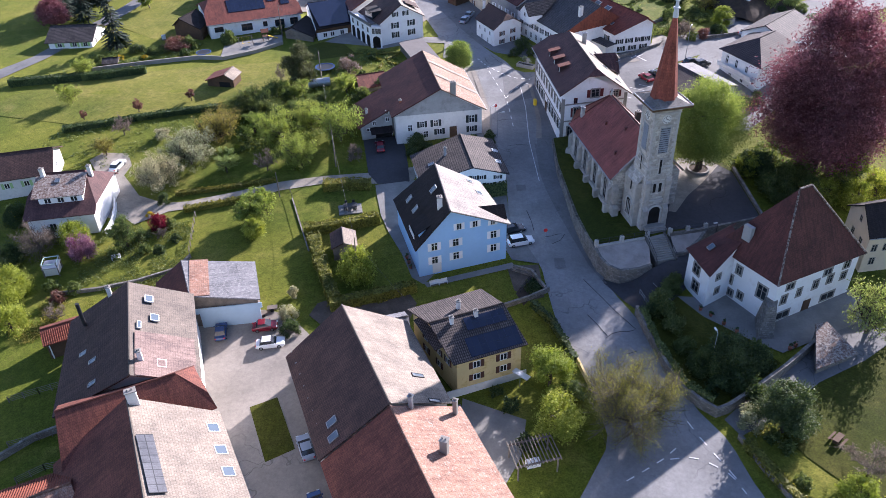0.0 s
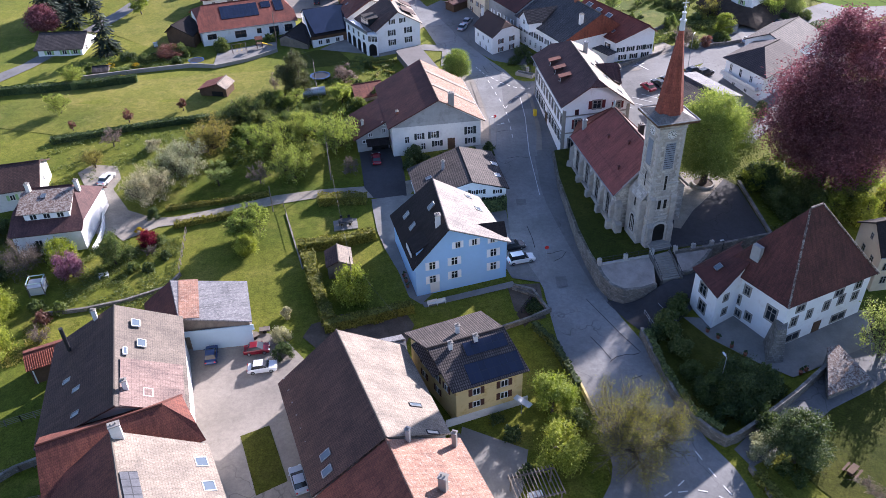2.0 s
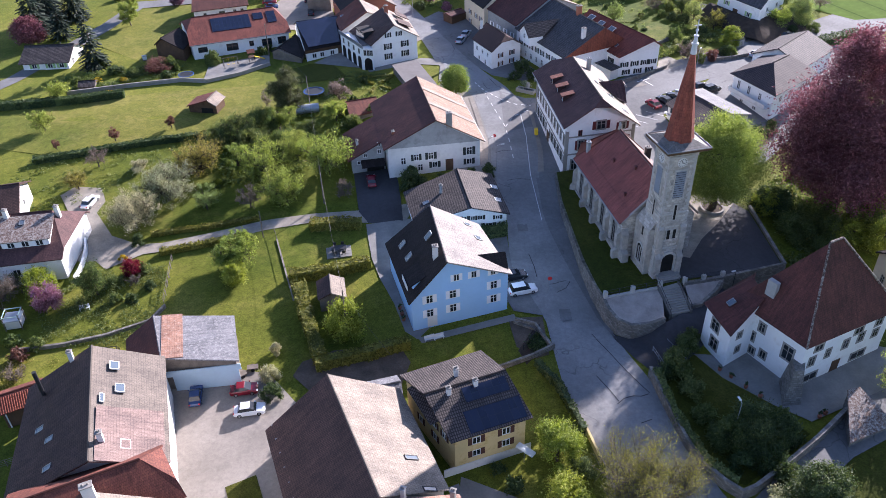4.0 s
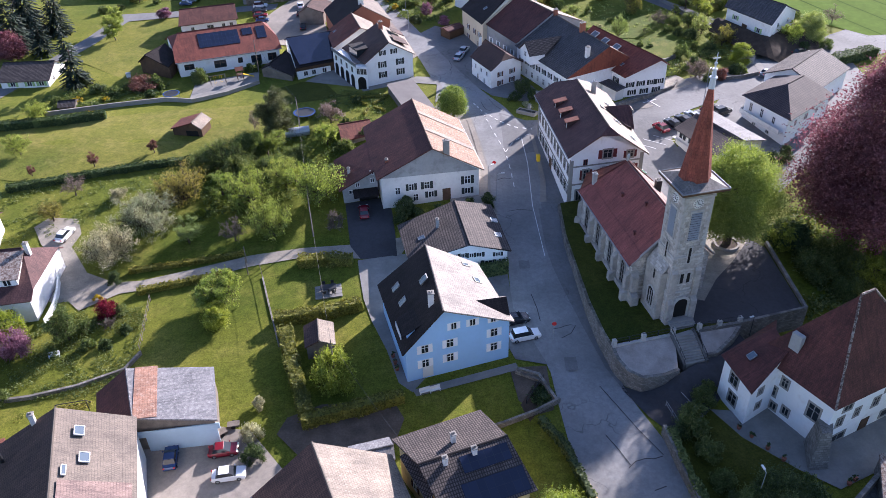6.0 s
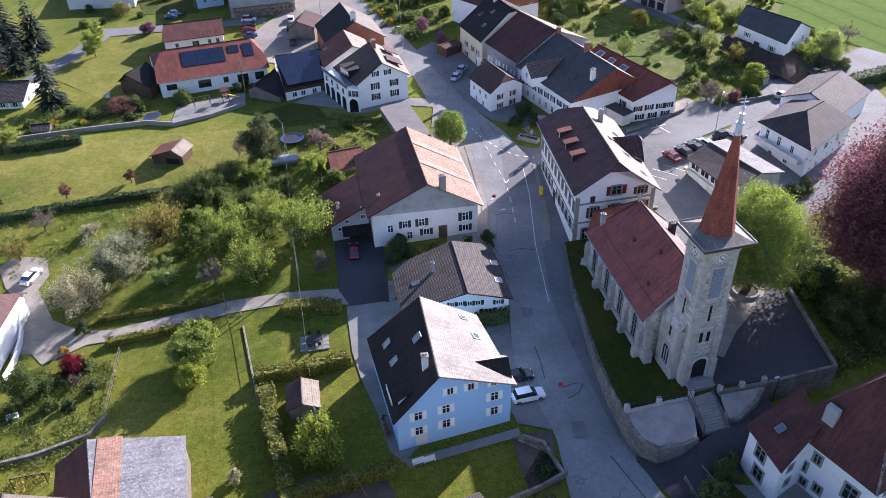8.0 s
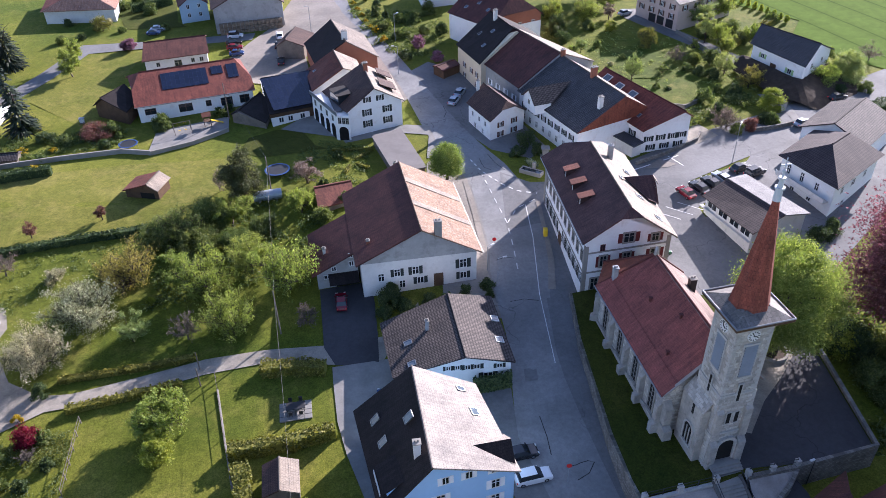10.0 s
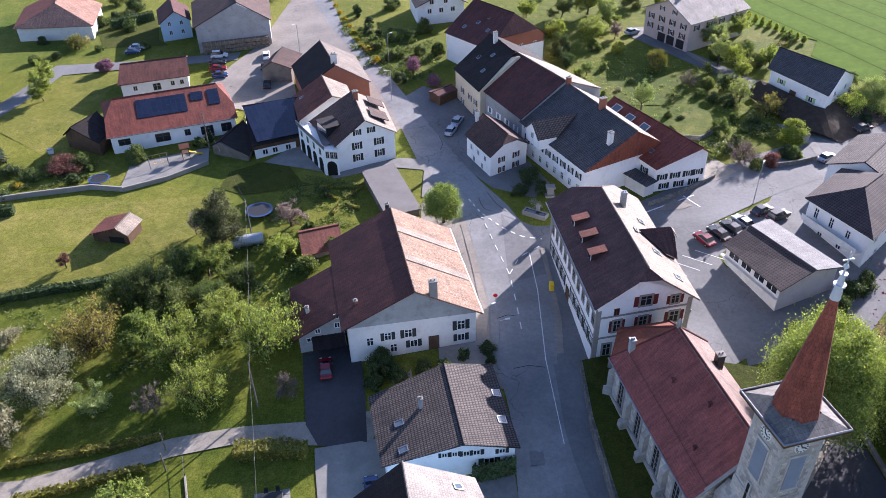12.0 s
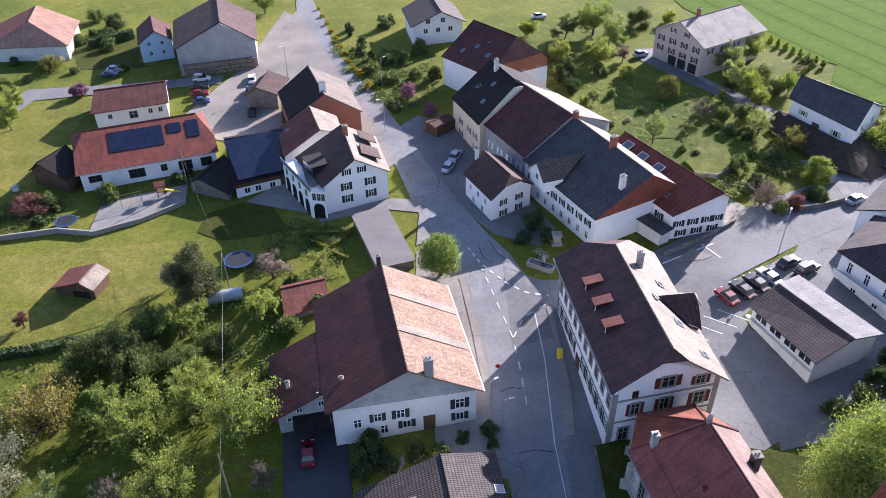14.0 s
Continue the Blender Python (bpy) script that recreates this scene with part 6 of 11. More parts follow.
    chimney(ch, c0[0], c0[1], 11.0, 13.6, 0.7, 0.7, 8, "grey", "metal")
    c0 = q(6.5, W - 2.4, 0)
    chimney(ch, c0[0], c0[1], 11.6, 14.2, 0.9, 0.9, 8, "iron")
    c0 = Vector(q(3.2, W / 2, zr))
    bm = bmesh.new()
    add_tube(bm, c0, c0 + Vector((0, 0, 0.9)), 0.38, 0.2, 8)
    add_tube(bm, c0 + Vector((0, 0, 0.8)), c0 + Vector((0, 0, 1.3)), 0.3, 0.05, 8)
    part("ridge_finial", bm, "metal", ch, "zinc finial on the choir roof")
    for s, w in ((9.0, 3.6), (14.5, 5.0), (17.6, 2.2)):
        c0 = Vector(q(s, w, ze + w * 1.0 + 0.25))
        bm = bmesh.new()
        add_tube(bm, c0 - Vector((0, 0, 0.3)), c0 + Vector((0, 0, 0.3)), 0.16, 0.13, 8)
        add_box(bm, -0.25, 0.25, -0.25, 0.25, 0.28, 0.34, Matrix.Translation(c0), 0.02)
        part("roof_vent", bm, "roofchurch", ch)
    # stair turret between nave and tower, with an arched window to the street
    C = Vector((33.05, 110.4, 0))
    tw = pose(C.x, C.y, 0, 0, 0, 13.5)
    box_part("stair_turret", -3.3, -2.0, -1.4, 3.0, 1.8, 11.2, "stone", ch, bevel=0.06, m=tw)
    slab("turret_roof", [tw @ Vector(p) for p in ((-3.36, -1.46, 11.1), (-2.0, -1.46, 12.9), (-2.0, 3.0, 12.9), (-3.36, 3.0, 11.1))], 0.16, "stone", ch)
    tm = tw @ pose(-3.3, 0.4, 0, 0, 0, -90)
    bm = bmesh.new()
    add_box(bm, -0.8, 0.8, -0.06, 0.04, 4.6, 6.9, tm)
    rr = bmesh.ops.create_cone(bm, cap_ends=True, segments=14, radius1=0.8, radius2=0.8, depth=0.1)
    bmesh.ops.transform(bm, matrix=tm @ Matrix.Translation((0, -0.01, 6.9)) @ pose(0, 0, 0, 90), verts=rr["verts"])
    tw_ = part("turret_window", bm, "dark", ch, "arched window with stone tracery")
    bm = bmesh.new()
    for x in (-0.27, 0.27):
        add_box(bm, x - 0.07, x + 0.07, -0.14, -0.02, 4.6, 7.2, tm)
    for i in range(11):
        a = math.pi * (i + 0.5) / 11
        add_box(bm, -0.13, 0.13, -0.16, 0.05, -0.15, 0.15, tm @ Matrix.Translation((0.92 * math.cos(a), 0, 6.9 + 0.92 * math.sin(a))) @ Matrix.Rotation(-a, 4, "Y"))
    for x in (-0.92, 0.92):
        add_box(bm, x - 0.13, x + 0.13, -0.16, 0.05, 4.5, 6.9, tm)
    add_box(bm, -1.15, 1.15, -0.22, 0.05, 4.3, 4.55, tm, 0.02)
    part("window_tracery", bm, "quoin", tw_)
    bm = bmesh.new()
    add_box(bm, -0.18, 0.18, -0.06, 0.04, 9.4, 10.9, tm)
    part("slit_window", bm, "dark", ch)
    # tower
    def ring(r, z):
        return [tw @ Vector((sx * r, sy * r, z)) for sx, sy in ((-1, -1), (1, -1), (1, 1), (-1, 1))]
    prof = [(2.35, 1.8), (2.35, 8.0), (2.25, 8.4), (2.25, 14.2), (2.15, 14.5), (2.15, 24.0), (2.4, 24.5), (2.45, 25.0)]
    verts, faces, uvs = [], [], []
    for r, z in prof:
        verts += ring(r, z)
    for i in range(len(prof) - 1):
        for j in range(4):
            k = (j + 1) % 4
            faces.append((4 * i + j, 4 * i + k, 4 * i + 4 + k, 4 * i + 4 + j))
            r = prof[i][0]
            uvs.append([(-r, prof[i][1]), (r, prof[i][1]), (r, prof[i + 1][1]), (-r, prof[i + 1][1])])
    faces.append((28, 29, 30, 31))
    uvs.append([(0, 0)] * 4)
    tower = mesh_object("tower", verts, faces, "stone", ch, uvs)
    # quoins up the corners, course by course
    rng = random.Random(5)
    stone = box_mesh("quoin", [(-0.5, 0.5, -0.5, 0.5, 0, 1)], "quoin")
    for sx, sy in ((-1, -1), (1, -1), (1, 1), (-1, 1)):
        z = 2.0
        i = 0
        while z < 23.6:
            r = 2.35 if z < 7.7 else (2.25 if z < 14.0 else 2.15)
            h = rng.uniform(0.42, 0.56)
            a, b = (0.75, 0.42) if i % 2 else (0.42, 0.75)
            ob = new("quoin", stone)
            ob.parent = tower
            ob.matrix_basis = tw @ Matrix.Translation((sx * (r + 0.035 - a / 2), sy * (r + 0.035 - b / 2), z)) @ Matrix.Diagonal((a, b, h - 0.03, 1))
            z += h
            i += 1
    # stepped buttresses at the feet
    for sx in (-1, 1):
        for z0, z1, e in ((1.8, 7.4, 0.75), (7.4, 12.2, 0.4)):
            bm = bmesh.new()
            add_box(bm, -0.5, 0.5, -e, 0.1, z0, z1, tw @ Matrix.Translation((sx * 1.8, -2.25, 0)), 0.06)
            for v in bm.verts:
                lo = tw.inverted() @ v.co
                if lo.z > z1 - 0.1 and lo.y < -2.4:
                    v.co.z -= e
            part("buttress", bm, "stone", tower, "weathered stone buttress")
    for z in (8.2, 14.3, 23.9):
        r = 2.33 if z < 10 else 2.2
        bm = bmesh.new()
        add_box(bm, -r - 0.1, r + 0.1, -r - 0.1, r + 0.1, z - 0.12, z + 0.14, tw, 0.03)
        part("string_course", bm, "quoin", tower)
    # projecting eaves with a lead gutter, low skirt roof
    cap = ring(3.38, 25.0) + ring(3.42, 25.3)
    mesh_object("cornice", cap, [(0, 1, 5, 4), (1, 2, 6, 5), (2, 3, 7, 6), (3, 0, 4, 7), (4, 5, 6, 7), (3, 2, 1, 0)], "wood", tower)
    rim = ring(3.38, 25.42)
    bm = bmesh.new()
    for j in range(4):
        add_tube(bm, rim[j], rim[(j + 1) % 4], 0.1, 0.1, 6)
    part("gutter", bm, "metal", tower)
    sk0, sk1 = ring(3.3, 25.3), ring(1.5, 26.1)
    for j in range(4):
        k = (j + 1) % 4
        slab("skirt_roof", [sk0[j], sk0[k], sk1[k], sk1[j]], 0.1, "roofcap", tower)
    # octagonal spire
    n8 = 8
    verts, faces, uvs = [], [], []
    for r, z in ((2.2, 25.5), (1.95, 26.9), (0.3, 38.6)):
        for i in range(n8):
            a = math.pi / 8 + i * math.pi / 4
            verts.append(tw @ Vector((r * math.cos(a), r * math.sin(a), z)))
    for k in range(2):
        for i in range(n8):
            j = (i + 1) % n8
            faces.append((k * 8 + i, k * 8 + j, k * 8 + 8 + j, k * 8 + 8 + i))
            w0, w1 = (0.85, 0.75) if k == 0 else (0.75, 0.1)
            z0, z1 = (25.5, 26.9) if k == 0 else (26.9, 38.6)
            uvs.append([(-w0, z0), (w0, z0), (w1, z1), (-w1, z1)])
    spire = mesh_object("spire", verts, faces, "roofspire", tower, uvs)
    bm = bmesh.new()
    for r0, r1, z0, z1 in ((0.42, 0.34, 38.3, 39.6), (0.5, 0.5, 39.6, 39.8), (0.3, 0.2, 39.8, 40.7), (0.34, 0.34, 40.7, 40.85), (0.1, 0.05, 40.85, 42.9)):
        add_tube(bm, C + Vector((0, 0, z0)), C + Vector((0, 0, z1)), r0, r1, 10)
    add_box(bm, -0.5, 0.5, -0.05, 0.05, 42.1, 42.22, tw)
    rr = bmesh.ops.create_uvsphere(bm, u_segments=10, v_segments=8, radius=0.22)
    bmesh.ops.translate(bm, vec=C + Vector((0, 0, 41.5)), verts=rr["verts"])
    part("finial", bm, "zinc", tower, "pale zinc finial with a small cross")
    # clock faces, louvres, slits, door
    for turn in (0, -90, 90, 180):
        f = tw @ pose(0, 0, 0, 0, 0, turn)
        bm = bmesh.new()
        rr = bmesh.ops.create_cone(bm, cap_ends=True, segments=28, radius1=0.74, radius2=0.74, depth=0.12)
        bmesh.ops.transform(bm, matrix=f @ Matrix.Translation((-0.1, -2.19, 22.9)) @ pose(0, 0, 0, 90), verts=rr["verts"])
        face = part("clock_face", bm, "frame", tower, "round white clock face")
        for h in range(12):
            a = h * math.pi / 6
            bm = bmesh.new()
            add_box(bm, -0.05, 0.05, -0.02, 0.02, 0.46, 0.66, f @ Matrix.Translation((-0.1, -2.27, 22.9)) @ Matrix.Rotation(a, 4, "Y"))
            part("hour_mark", bm, "iron", face)
        bm = bmesh.new()
        add_box(bm, -0.05, 0.05, -0.02, 0.02, -0.1, 0.55, f @ Matrix.Translation((-0.1, -2.28, 22.9)) @ Matrix.Rotation(-0.5, 4, "Y"))
        part("minute_hand", bm, "iron", face)
        bm = bmesh.new()
        add_box(bm, -0.06, 0.06, -0.02, 0.02, -0.1, 0.38, f @ Matrix.Translation((-0.1, -2.29, 22.9)) @ Matrix.Rotation(1.9, 4, "Y"))
        part("hour_hand", bm, "iron", face)
        bm = bmesh.new()
        for i in range(12):
            add_box(bm, -0.78, 0.78, -0.15, 0.15, -0.02, 0.02, f @ Matrix.Translation((0, -2.24, 17.3 + i * 0.38)) @ Matrix.Rotation(radians(40), 4, "X"))
        part("louvre", bm, "steel", tower, "grey slatted bell louvres")
        bm = bmesh.new()
        add_box(bm, -0.8, 0.8, -0.04, 0.02, 17.0, 21.5, f @ Matrix.Translation((0, -2.13, 0)))
        part("bell_opening", bm, "dark", tower)
        bm = bmesh.new()
        for x0, x1, z0, z1 in ((-1.0, -0.8, 17.0, 21.5), (0.8, 1.0, 17.0, 21.5), (-1.0, 1.0, 21.5, 21.8), (-1.1, 1.1, 16.75, 17.0)):
            add_box(bm, x0, x1, -0.14, 0.05, z0, z1, f @ Matrix.Translation((0, -2.13, 0)), 0.02)
        part("bell_surround", bm, "quoin", tower)
        for z0, z1, w in ((13.2, 15.8, 0.2), (9.7, 11.4, 0.26)):
            bm = bmesh.new()
            sb = bmesh.new()
            off = -2.24
            for s in ((-0.5, 0.5) if z0 < 12 else (0,)):
                add_box(bm, s - w, s + w, -0.06, 0.04, z0, z1, f @ Matrix.Translation((0, off, 0)))
                for x0, x1, y0, y1 in ((s - w - 0.16, s - w, z0 - 0.1, z1 + 0.16), (s + w, s + w + 0.16, z0 - 0.1, z1 + 0.16), (s - w, s + w, z1, z1 + 0.16), (s - w, s + w, z0 - 0.16, z0)):
                    add_box(sb, x0, x1, -0.1, 0.04, y0, y1, f @ Matrix.Translation((0, off, 0)))
            slit = part("slit_window", bm, "dark", tower)
            part("slit_surround", sb, "quoin", slit)
    # deep arched porch in the foot of the tower
    bm = bmesh.new()
    add_box(bm, -1.05, 1.05, -0.12, 0.1, 3.2, 6.0, tw @ Matrix.Translation((0, -2.35, 0)))
    rr = bmesh.ops.create_cone(bm, cap_ends=True, segments=20, radius1=1.05, radius2=1.05, depth=0.22)
    bmesh.ops.transform(bm, matrix=tw @ Matrix.Translation((0, -2.36, 6.0)) @ pose(0, 0, 0, 90), verts=rr["verts"])
    portal = part("portal", bm, "dark", tower, "dark arched church doorway")
    bm = bmesh.new()
    for i in range(13):
        a = math.pi * (i + 0.5) / 13
        add_box(bm, -0.2, 0.2, -0.35, 0.1, -0.17, 0.17, tw @ Matrix.Translation((1.25 * math.cos(a), -2.35, 6.0 + 1.25 * math.sin(a))) @ Matrix.Rotation(-a, 4, "Y"))
    for x in (-1.25, 1.25):
        add_box(bm, x - 0.2, x + 0.2, -0.35, 0.1, 3.0, 6.0, tw @ Matrix.Translation((0, -2.35, 0)), 0.03)
    part("portal_arch", bm, "quoin", portal, "dressed stone arch")
    for i in range(3):
        box_part("door_step", -1.9, 1.9, -4.3 + i * 0.35, -2.2, 3.15 + i * 0.16, 3.31 + i * 0.16, "trim", ch, bevel=0.02, m=tw)
    return ch
church()

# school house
# roof2 paints the sunlit yard side of the brown roof pale
hs = house("school_house", "white school house with red shutters and brown roof", (28.6, 141.0, 17.8), (25.6, 167.0, 17.8), (21.3, 139.5, 13.2), (18.3, 166.4, 13.2), (36.3, 142.5, 12.0), (33.7, 168.8, 12.0), wall="white", roof="roofplum2", roof2="rooflit_pale", over=0.9, gover=0.9, hip0=(1.3, 0.24), hip1=(4.0, 0.45))
HE = ((36.3, 142.5, 12.0), (33.7, 168.8, 12.0), (28.6, 141.0, 17.8))
HL = ((21.3, 139.5, 13.2), (18.3, 166.4, 13.2), (28.6, 141.0, 17.8))
for u, v, s in ((0.12, 0.3, 1.3), (0.3, 0.5, 1.4), (0.62, 0.42, 1.2), (0.45, 0.75, 0.6), (0.72, 0.72, 0.6)):
    skylight(hs, on_roof(hs, *HE, u, v), 1.1, s)
windows(hs, "s", [(0.22, 8.9, 1.1, 2.0), (0.5, 8.9, 1.2, 2.0), (0.84, 8.9, 1.4, 2.0)], 1.1, 2.0, "shutred", "frame", "trim")
windows(hs, "s", [(0.14, 4.8), (0.48, 4.8), (0.84, 4.8)], 1.2, 2.2, None, "frame", "trim")
windows(hs, "s", [(0.5, 12.6, 1.7, 1.7), (0.82, 12.0, 1.2, 1.4)], 1.2, 1.5, "shutred", "frame", "trim")
windows(hs, "s", [(0.2, 11.4, 0.8, 1.2)], 0.8, 1.2, None, "shutred")
windows(hs, "l", [(0.06 + 0.098 * i, 9.6) for i in range(10)], 1.1, 2.0, None, "frame", "trim")
windows(hs, "l", [(0.06 + 0.098 * i, 5.6) for i in range(10) if i != 4], 1.1, 2.0, "shutdark", "frame")
door(hs, "l", 0.46, 2.8, 1.4, 2.6, "wood")
windows(hs, "e", [(0.1 + 0.16 * i, 8.4) for i in range(6)], 1.1, 1.9, None, "frame", "trim")
for zb in (10.6, 7.0):
    for side in ("s", "l"):
        mm, nn = wall_frame(*wall_of(hs, side))
        box_part("string_course", 0, nn, -0.02, 0.1, zb, zb + 0.25, "trim", hs, m=mm)
for side, us in (("s", (0.01, 0.99)), ("l", (0.01, 0.99))):
    mm, nn = wall_frame(*wall_of(hs, side))
    for u in us:
        box_part("quoin", -0.35, 0.35, -0.02, 0.08, 2.0, 12.0, "trim", hs, m=mm @ Matrix.Translation(((1 - u) * nn, 0, 0)))
chimney(hs, 29.0, 160.5, 15.0, 18.2, 0.8, 0.7, 6, "grey", "metal")
for u in (0.34, 0.5, 0.66):
    dm = on_roof(hs, *HL, u, 0.36)
    q = dm.translation
    f = pose(q.x, q.y, q.z, 0, 0, 6)
    bm = bmesh.new()
    add_box(bm, -0.7, 1.0, -0.62, 0.62, -0.6, 0.75, f, 0.02)
    dorm = part("dormer", bm, "roofplum2", hs, "tile-hung shed dormer")
    slab("dormer_roof", [f @ Vector(p) for p in ((-1.0, -0.8, 0.78), (-1.0, 0.8, 0.78), (1.5, 0.8, 1.3), (1.5, -0.8, 1.3))], 0.1, "roofred", dorm)
    box_part("dormer_frame", -0.77, -0.69, -0.56, 0.56, -0.35, 0.7, "frame", dorm, m=f)
    box_part("pane", -0.81, -0.75, -0.45, 0.45, -0.25, 0.6, "glass", dorm, m=f)
# cross gable on the yard side
gp, gq = Vector((29.9, 153.6, 16.2)), Vector((34.6, 154.1, 16.2))
for sgn in (-1, 1):
    ea = Vector((35.2, 153.9 + sgn * 3.3, 12.9))
    # gable slopes toned as one shaded and one sunlit side
    slab("east_gable_roof", [gp, gq, Vector((35.0, 153.9 + sgn * 1.1, 15.3)), ea, Vector((33.4, 153.7 + sgn * 3.3, 13.9))], 0.16, "roofplum2" if sgn < 0 else "rooflit_pale", hs)
slab("east_gable_hip", [gq, (35.4, 152.8, 15.2), (35.4, 155.2, 15.2)], 0.14, "rooflit_pale", hs)
mesh_object("east_gable_wall", [(34.9, 151.0, 11.4), (34.9, 157.0, 11.4), (34.9, 157.0, 12.9), (34.8, 155.0, 15.1), (34.8, 152.8, 15.1), (34.9, 151.0, 12.9)], [(0, 1, 2, 3, 4, 5)], "white", hs, [[(0, 0)] * 6])
gutter(hs, HL[0], HL[1])

# garage block behind
# light grey second slope imitates sun on the dark tiles
pg = house("garage_block", "long low garage building with dark tiled roof", (56.8, 152.4, 9.0), (51.2, 164.6, 9.0), (51.0, 149.8, 7.2), (46.4, 162.0, 7.2), (62.2, 154.6, 7.8), (56.0, 168.2, 7.8), wall="offwhite", roof="roofpan", roof2="rooflit_grey", over=0.5, gover=0.5)
windows(pg, "l", [(u, 6.2) for u in (0.16, 0.4, 0.64, 0.87)], 2.3, 1.2, None)
for u in (0.16, 0.4, 0.64):
    door(pg, "l", u, 2.7, 2.5, 2.2, "offwhite", "garage_door")
box_part("ledge", 0, 12.6, -0.05, 0.6, 5.1, 5.3, "offwhite", pg, m=wall_frame(*wall_of(pg, "l"))[0])

# white house right of the parking
xw = house("house", "white house with a dark grey hipped roof", (67.2, 166.2, 13.0), (78.6, 175.8, 13.0), (62.6, 171.4, 9.8), (73, 181, 9.8), (68.0, 158.6, 9.8), (81.6, 170.4, 9.8), wall="white", roof="roofpan", over=0.7, gover=0.6, hip0=(4.5, 1.0), hip1=(4.0, 1.0))
windows(xw, "s", [(0.16, 7.9, 0.9, 1.9), (0.42, 7.9, 0.9, 1.9), (0.7, 7.8, 0.9, 1.5), (0.3, 4.8, 1.0, 0.8), (0.62, 4.8, 1.0, 0.8)], 1.0, 1.4, None)
windows(xw, "e", [(0.2, 7.8, 1.0, 1.4), (0.45, 7.8, 1.4, 1.4), (0.72, 7.8, 1.0, 1.4), (0.3, 4.6, 1.0, 1.0)], 1.0, 1.4, None)
mm, nn = wall_frame(*wall_of(xw, "s"))
bl = box_part("balcony", 0.6, nn - 0.4, 0, 1.4, 6.3, 6.5, "offwhite", xw, m=mm)
box_part("balcony_rail", 0.6, nn - 0.4, 1.3, 1.4, 6.5, 7.3, "offwhite", bl, m=mm)
xw2 = house("house", "white extension with pale grey roof", (75.0, 178.0, 12.6), (86, 189, 12.6), (71, 183, 9.6), (82, 194, 9.6), (79.6, 173, 9.8), (91, 184, 9.8), wall="white", roof="roofgrey", over=0.5, gover=0.4)

# white gabled house with arcade and roof terrace
# sunlight on the east slope comes from its paler tiles
wh = house("house", "white three-storey house with arcade and roof terrace", (-12.6, 194.6, 14.8), (-16.2, 208.4, 14.8), (-18.4, 192.2, 10.6), (-24.9, 204.2, 10.2), (-6.6, 196.8, 11.0), (-10.0, 210.6, 11.0), wall="white", roof="roofbrown", roof2="rooflit_pale", over=0.5, gover=0.6)
windows(wh, "s", [(0.36, 12.3, 0.8, 1.2), (0.6, 12.3, 0.8, 1.2)], 0.8, 1.2, "shutdark")
windows(wh, "s", [(0.34, 9.5), (0.72, 9.6)], 1.0, 1.5, "shutdark")
windows(wh, "s", [(0.34, 7.0), (0.72, 7.1)], 1.0, 1.5, "shutdark")
wall_mesh("arcade_wall", [(-20.6, 192.2), (-17.8, 191.6), (-18.4, 193.6), (-25.0, 204.0), (-27.0, 203.0)], [10.0] * 5, 4.2, "white", wh)
slab("roof_terrace", [(-24.2, 204.4, 10.35), (-20.8, 193.0, 10.35), (-18.4, 194.6, 10.35), (-21.4, 205.2, 10.35)], 0.1, "flat", wh)
box_part("roof_terrace_rail", -6.8, 6.8, -0.06, 0.06, 0, 0.9, "metal", wh, m=pose(-23.9, 197.6, 10.0, 0, 0, 121))
box_part("glass_room", -1.6, 1.6, -2.2, 2.2, 0, 1.9, "glass", wh, "glazed roof room", m=pose(-20.0, 198.6, 10.6, 0, 0, 30))
box_part("glass_room_roof", -1.8, 1.8, -2.4, 2.4, 1.9, 2.05, "roofgrey", wh, m=pose(-20.0, 198.6, 10.6, 0, 0, 30))
windows(wh, ((-20.6, 192.2), (-17.8, 191.6)), [(0.25, 8.9, 0.7, 1.4), (0.55, 8.9, 0.7, 1.4), (0.82, 8.9, 0.7, 1.4)], 0.7, 1.4, None, "trim")
for i in range(4):
    m, n = wall_frame((-27.0, 203.0), (-20.6, 192.2))
    bm = bmesh.new()
    x = n * (0.14 + 0.24 * i)
    add_box(bm, x - 0.95, x + 0.95, -0.1, 0.04, 4.4, 6.6, m)
    rr = bmesh.ops.create_cone(bm, cap_ends=True, segments=16, radius1=0.95, radius2=0.95, depth=0.14)
    bmesh.ops.transform(bm, matrix=m @ Matrix.Translation((x, -0.03, 6.6)) @ pose(0, 0, 0, 90), verts=rr["verts"])
    part("arch_opening", bm, "dark", wh, "dark arched arcade opening")
m, n = wall_frame((-20.6, 192.2), (-17.8, 191.6))
bm = bmesh.new()
add_box(bm, n / 2 - 1.0, n / 2 + 1.0, -0.1, 0.04, 4.4, 6.6, m)
rr = bmesh.ops.create_cone(bm, cap_ends=True, segments=16, radius1=1.0, radius2=1.0, depth=0.14)
bmesh.ops.transform(bm, matrix=m @ Matrix.Translation((n / 2, -0.03, 6.6)) @ pose(0, 0, 0, 90), verts=rr["verts"])
part("arch_opening", bm, "dark", wh, "dark arched arcade opening")
windows(wh, ((-27.0, 203.0), (-20.6, 192.2)), [(0.14 + 0.24 * i, 8.8) for i in range(4)], 0.9, 1.3, None, "trim")
chimney(wh, -15.0, 204.4, 13.4, 16.4, 0.9, 0.8, 14, "redrender")
slab("dormer_roof", [(-9.4, 204.6, 12.7), (-10.3, 208.0, 12.7), (-13.2, 207.4, 14.2), (-12.4, 204, 14.2)], 0.14, "roofbrown", wh)
slab("dormer_roof", [(-8.2, 198.6, 12.6), (-9.2, 202.6, 12.6), (-12.4, 202, 14.2), (-11.6, 198, 14.2)], 0.14, "roofbrown", wh)
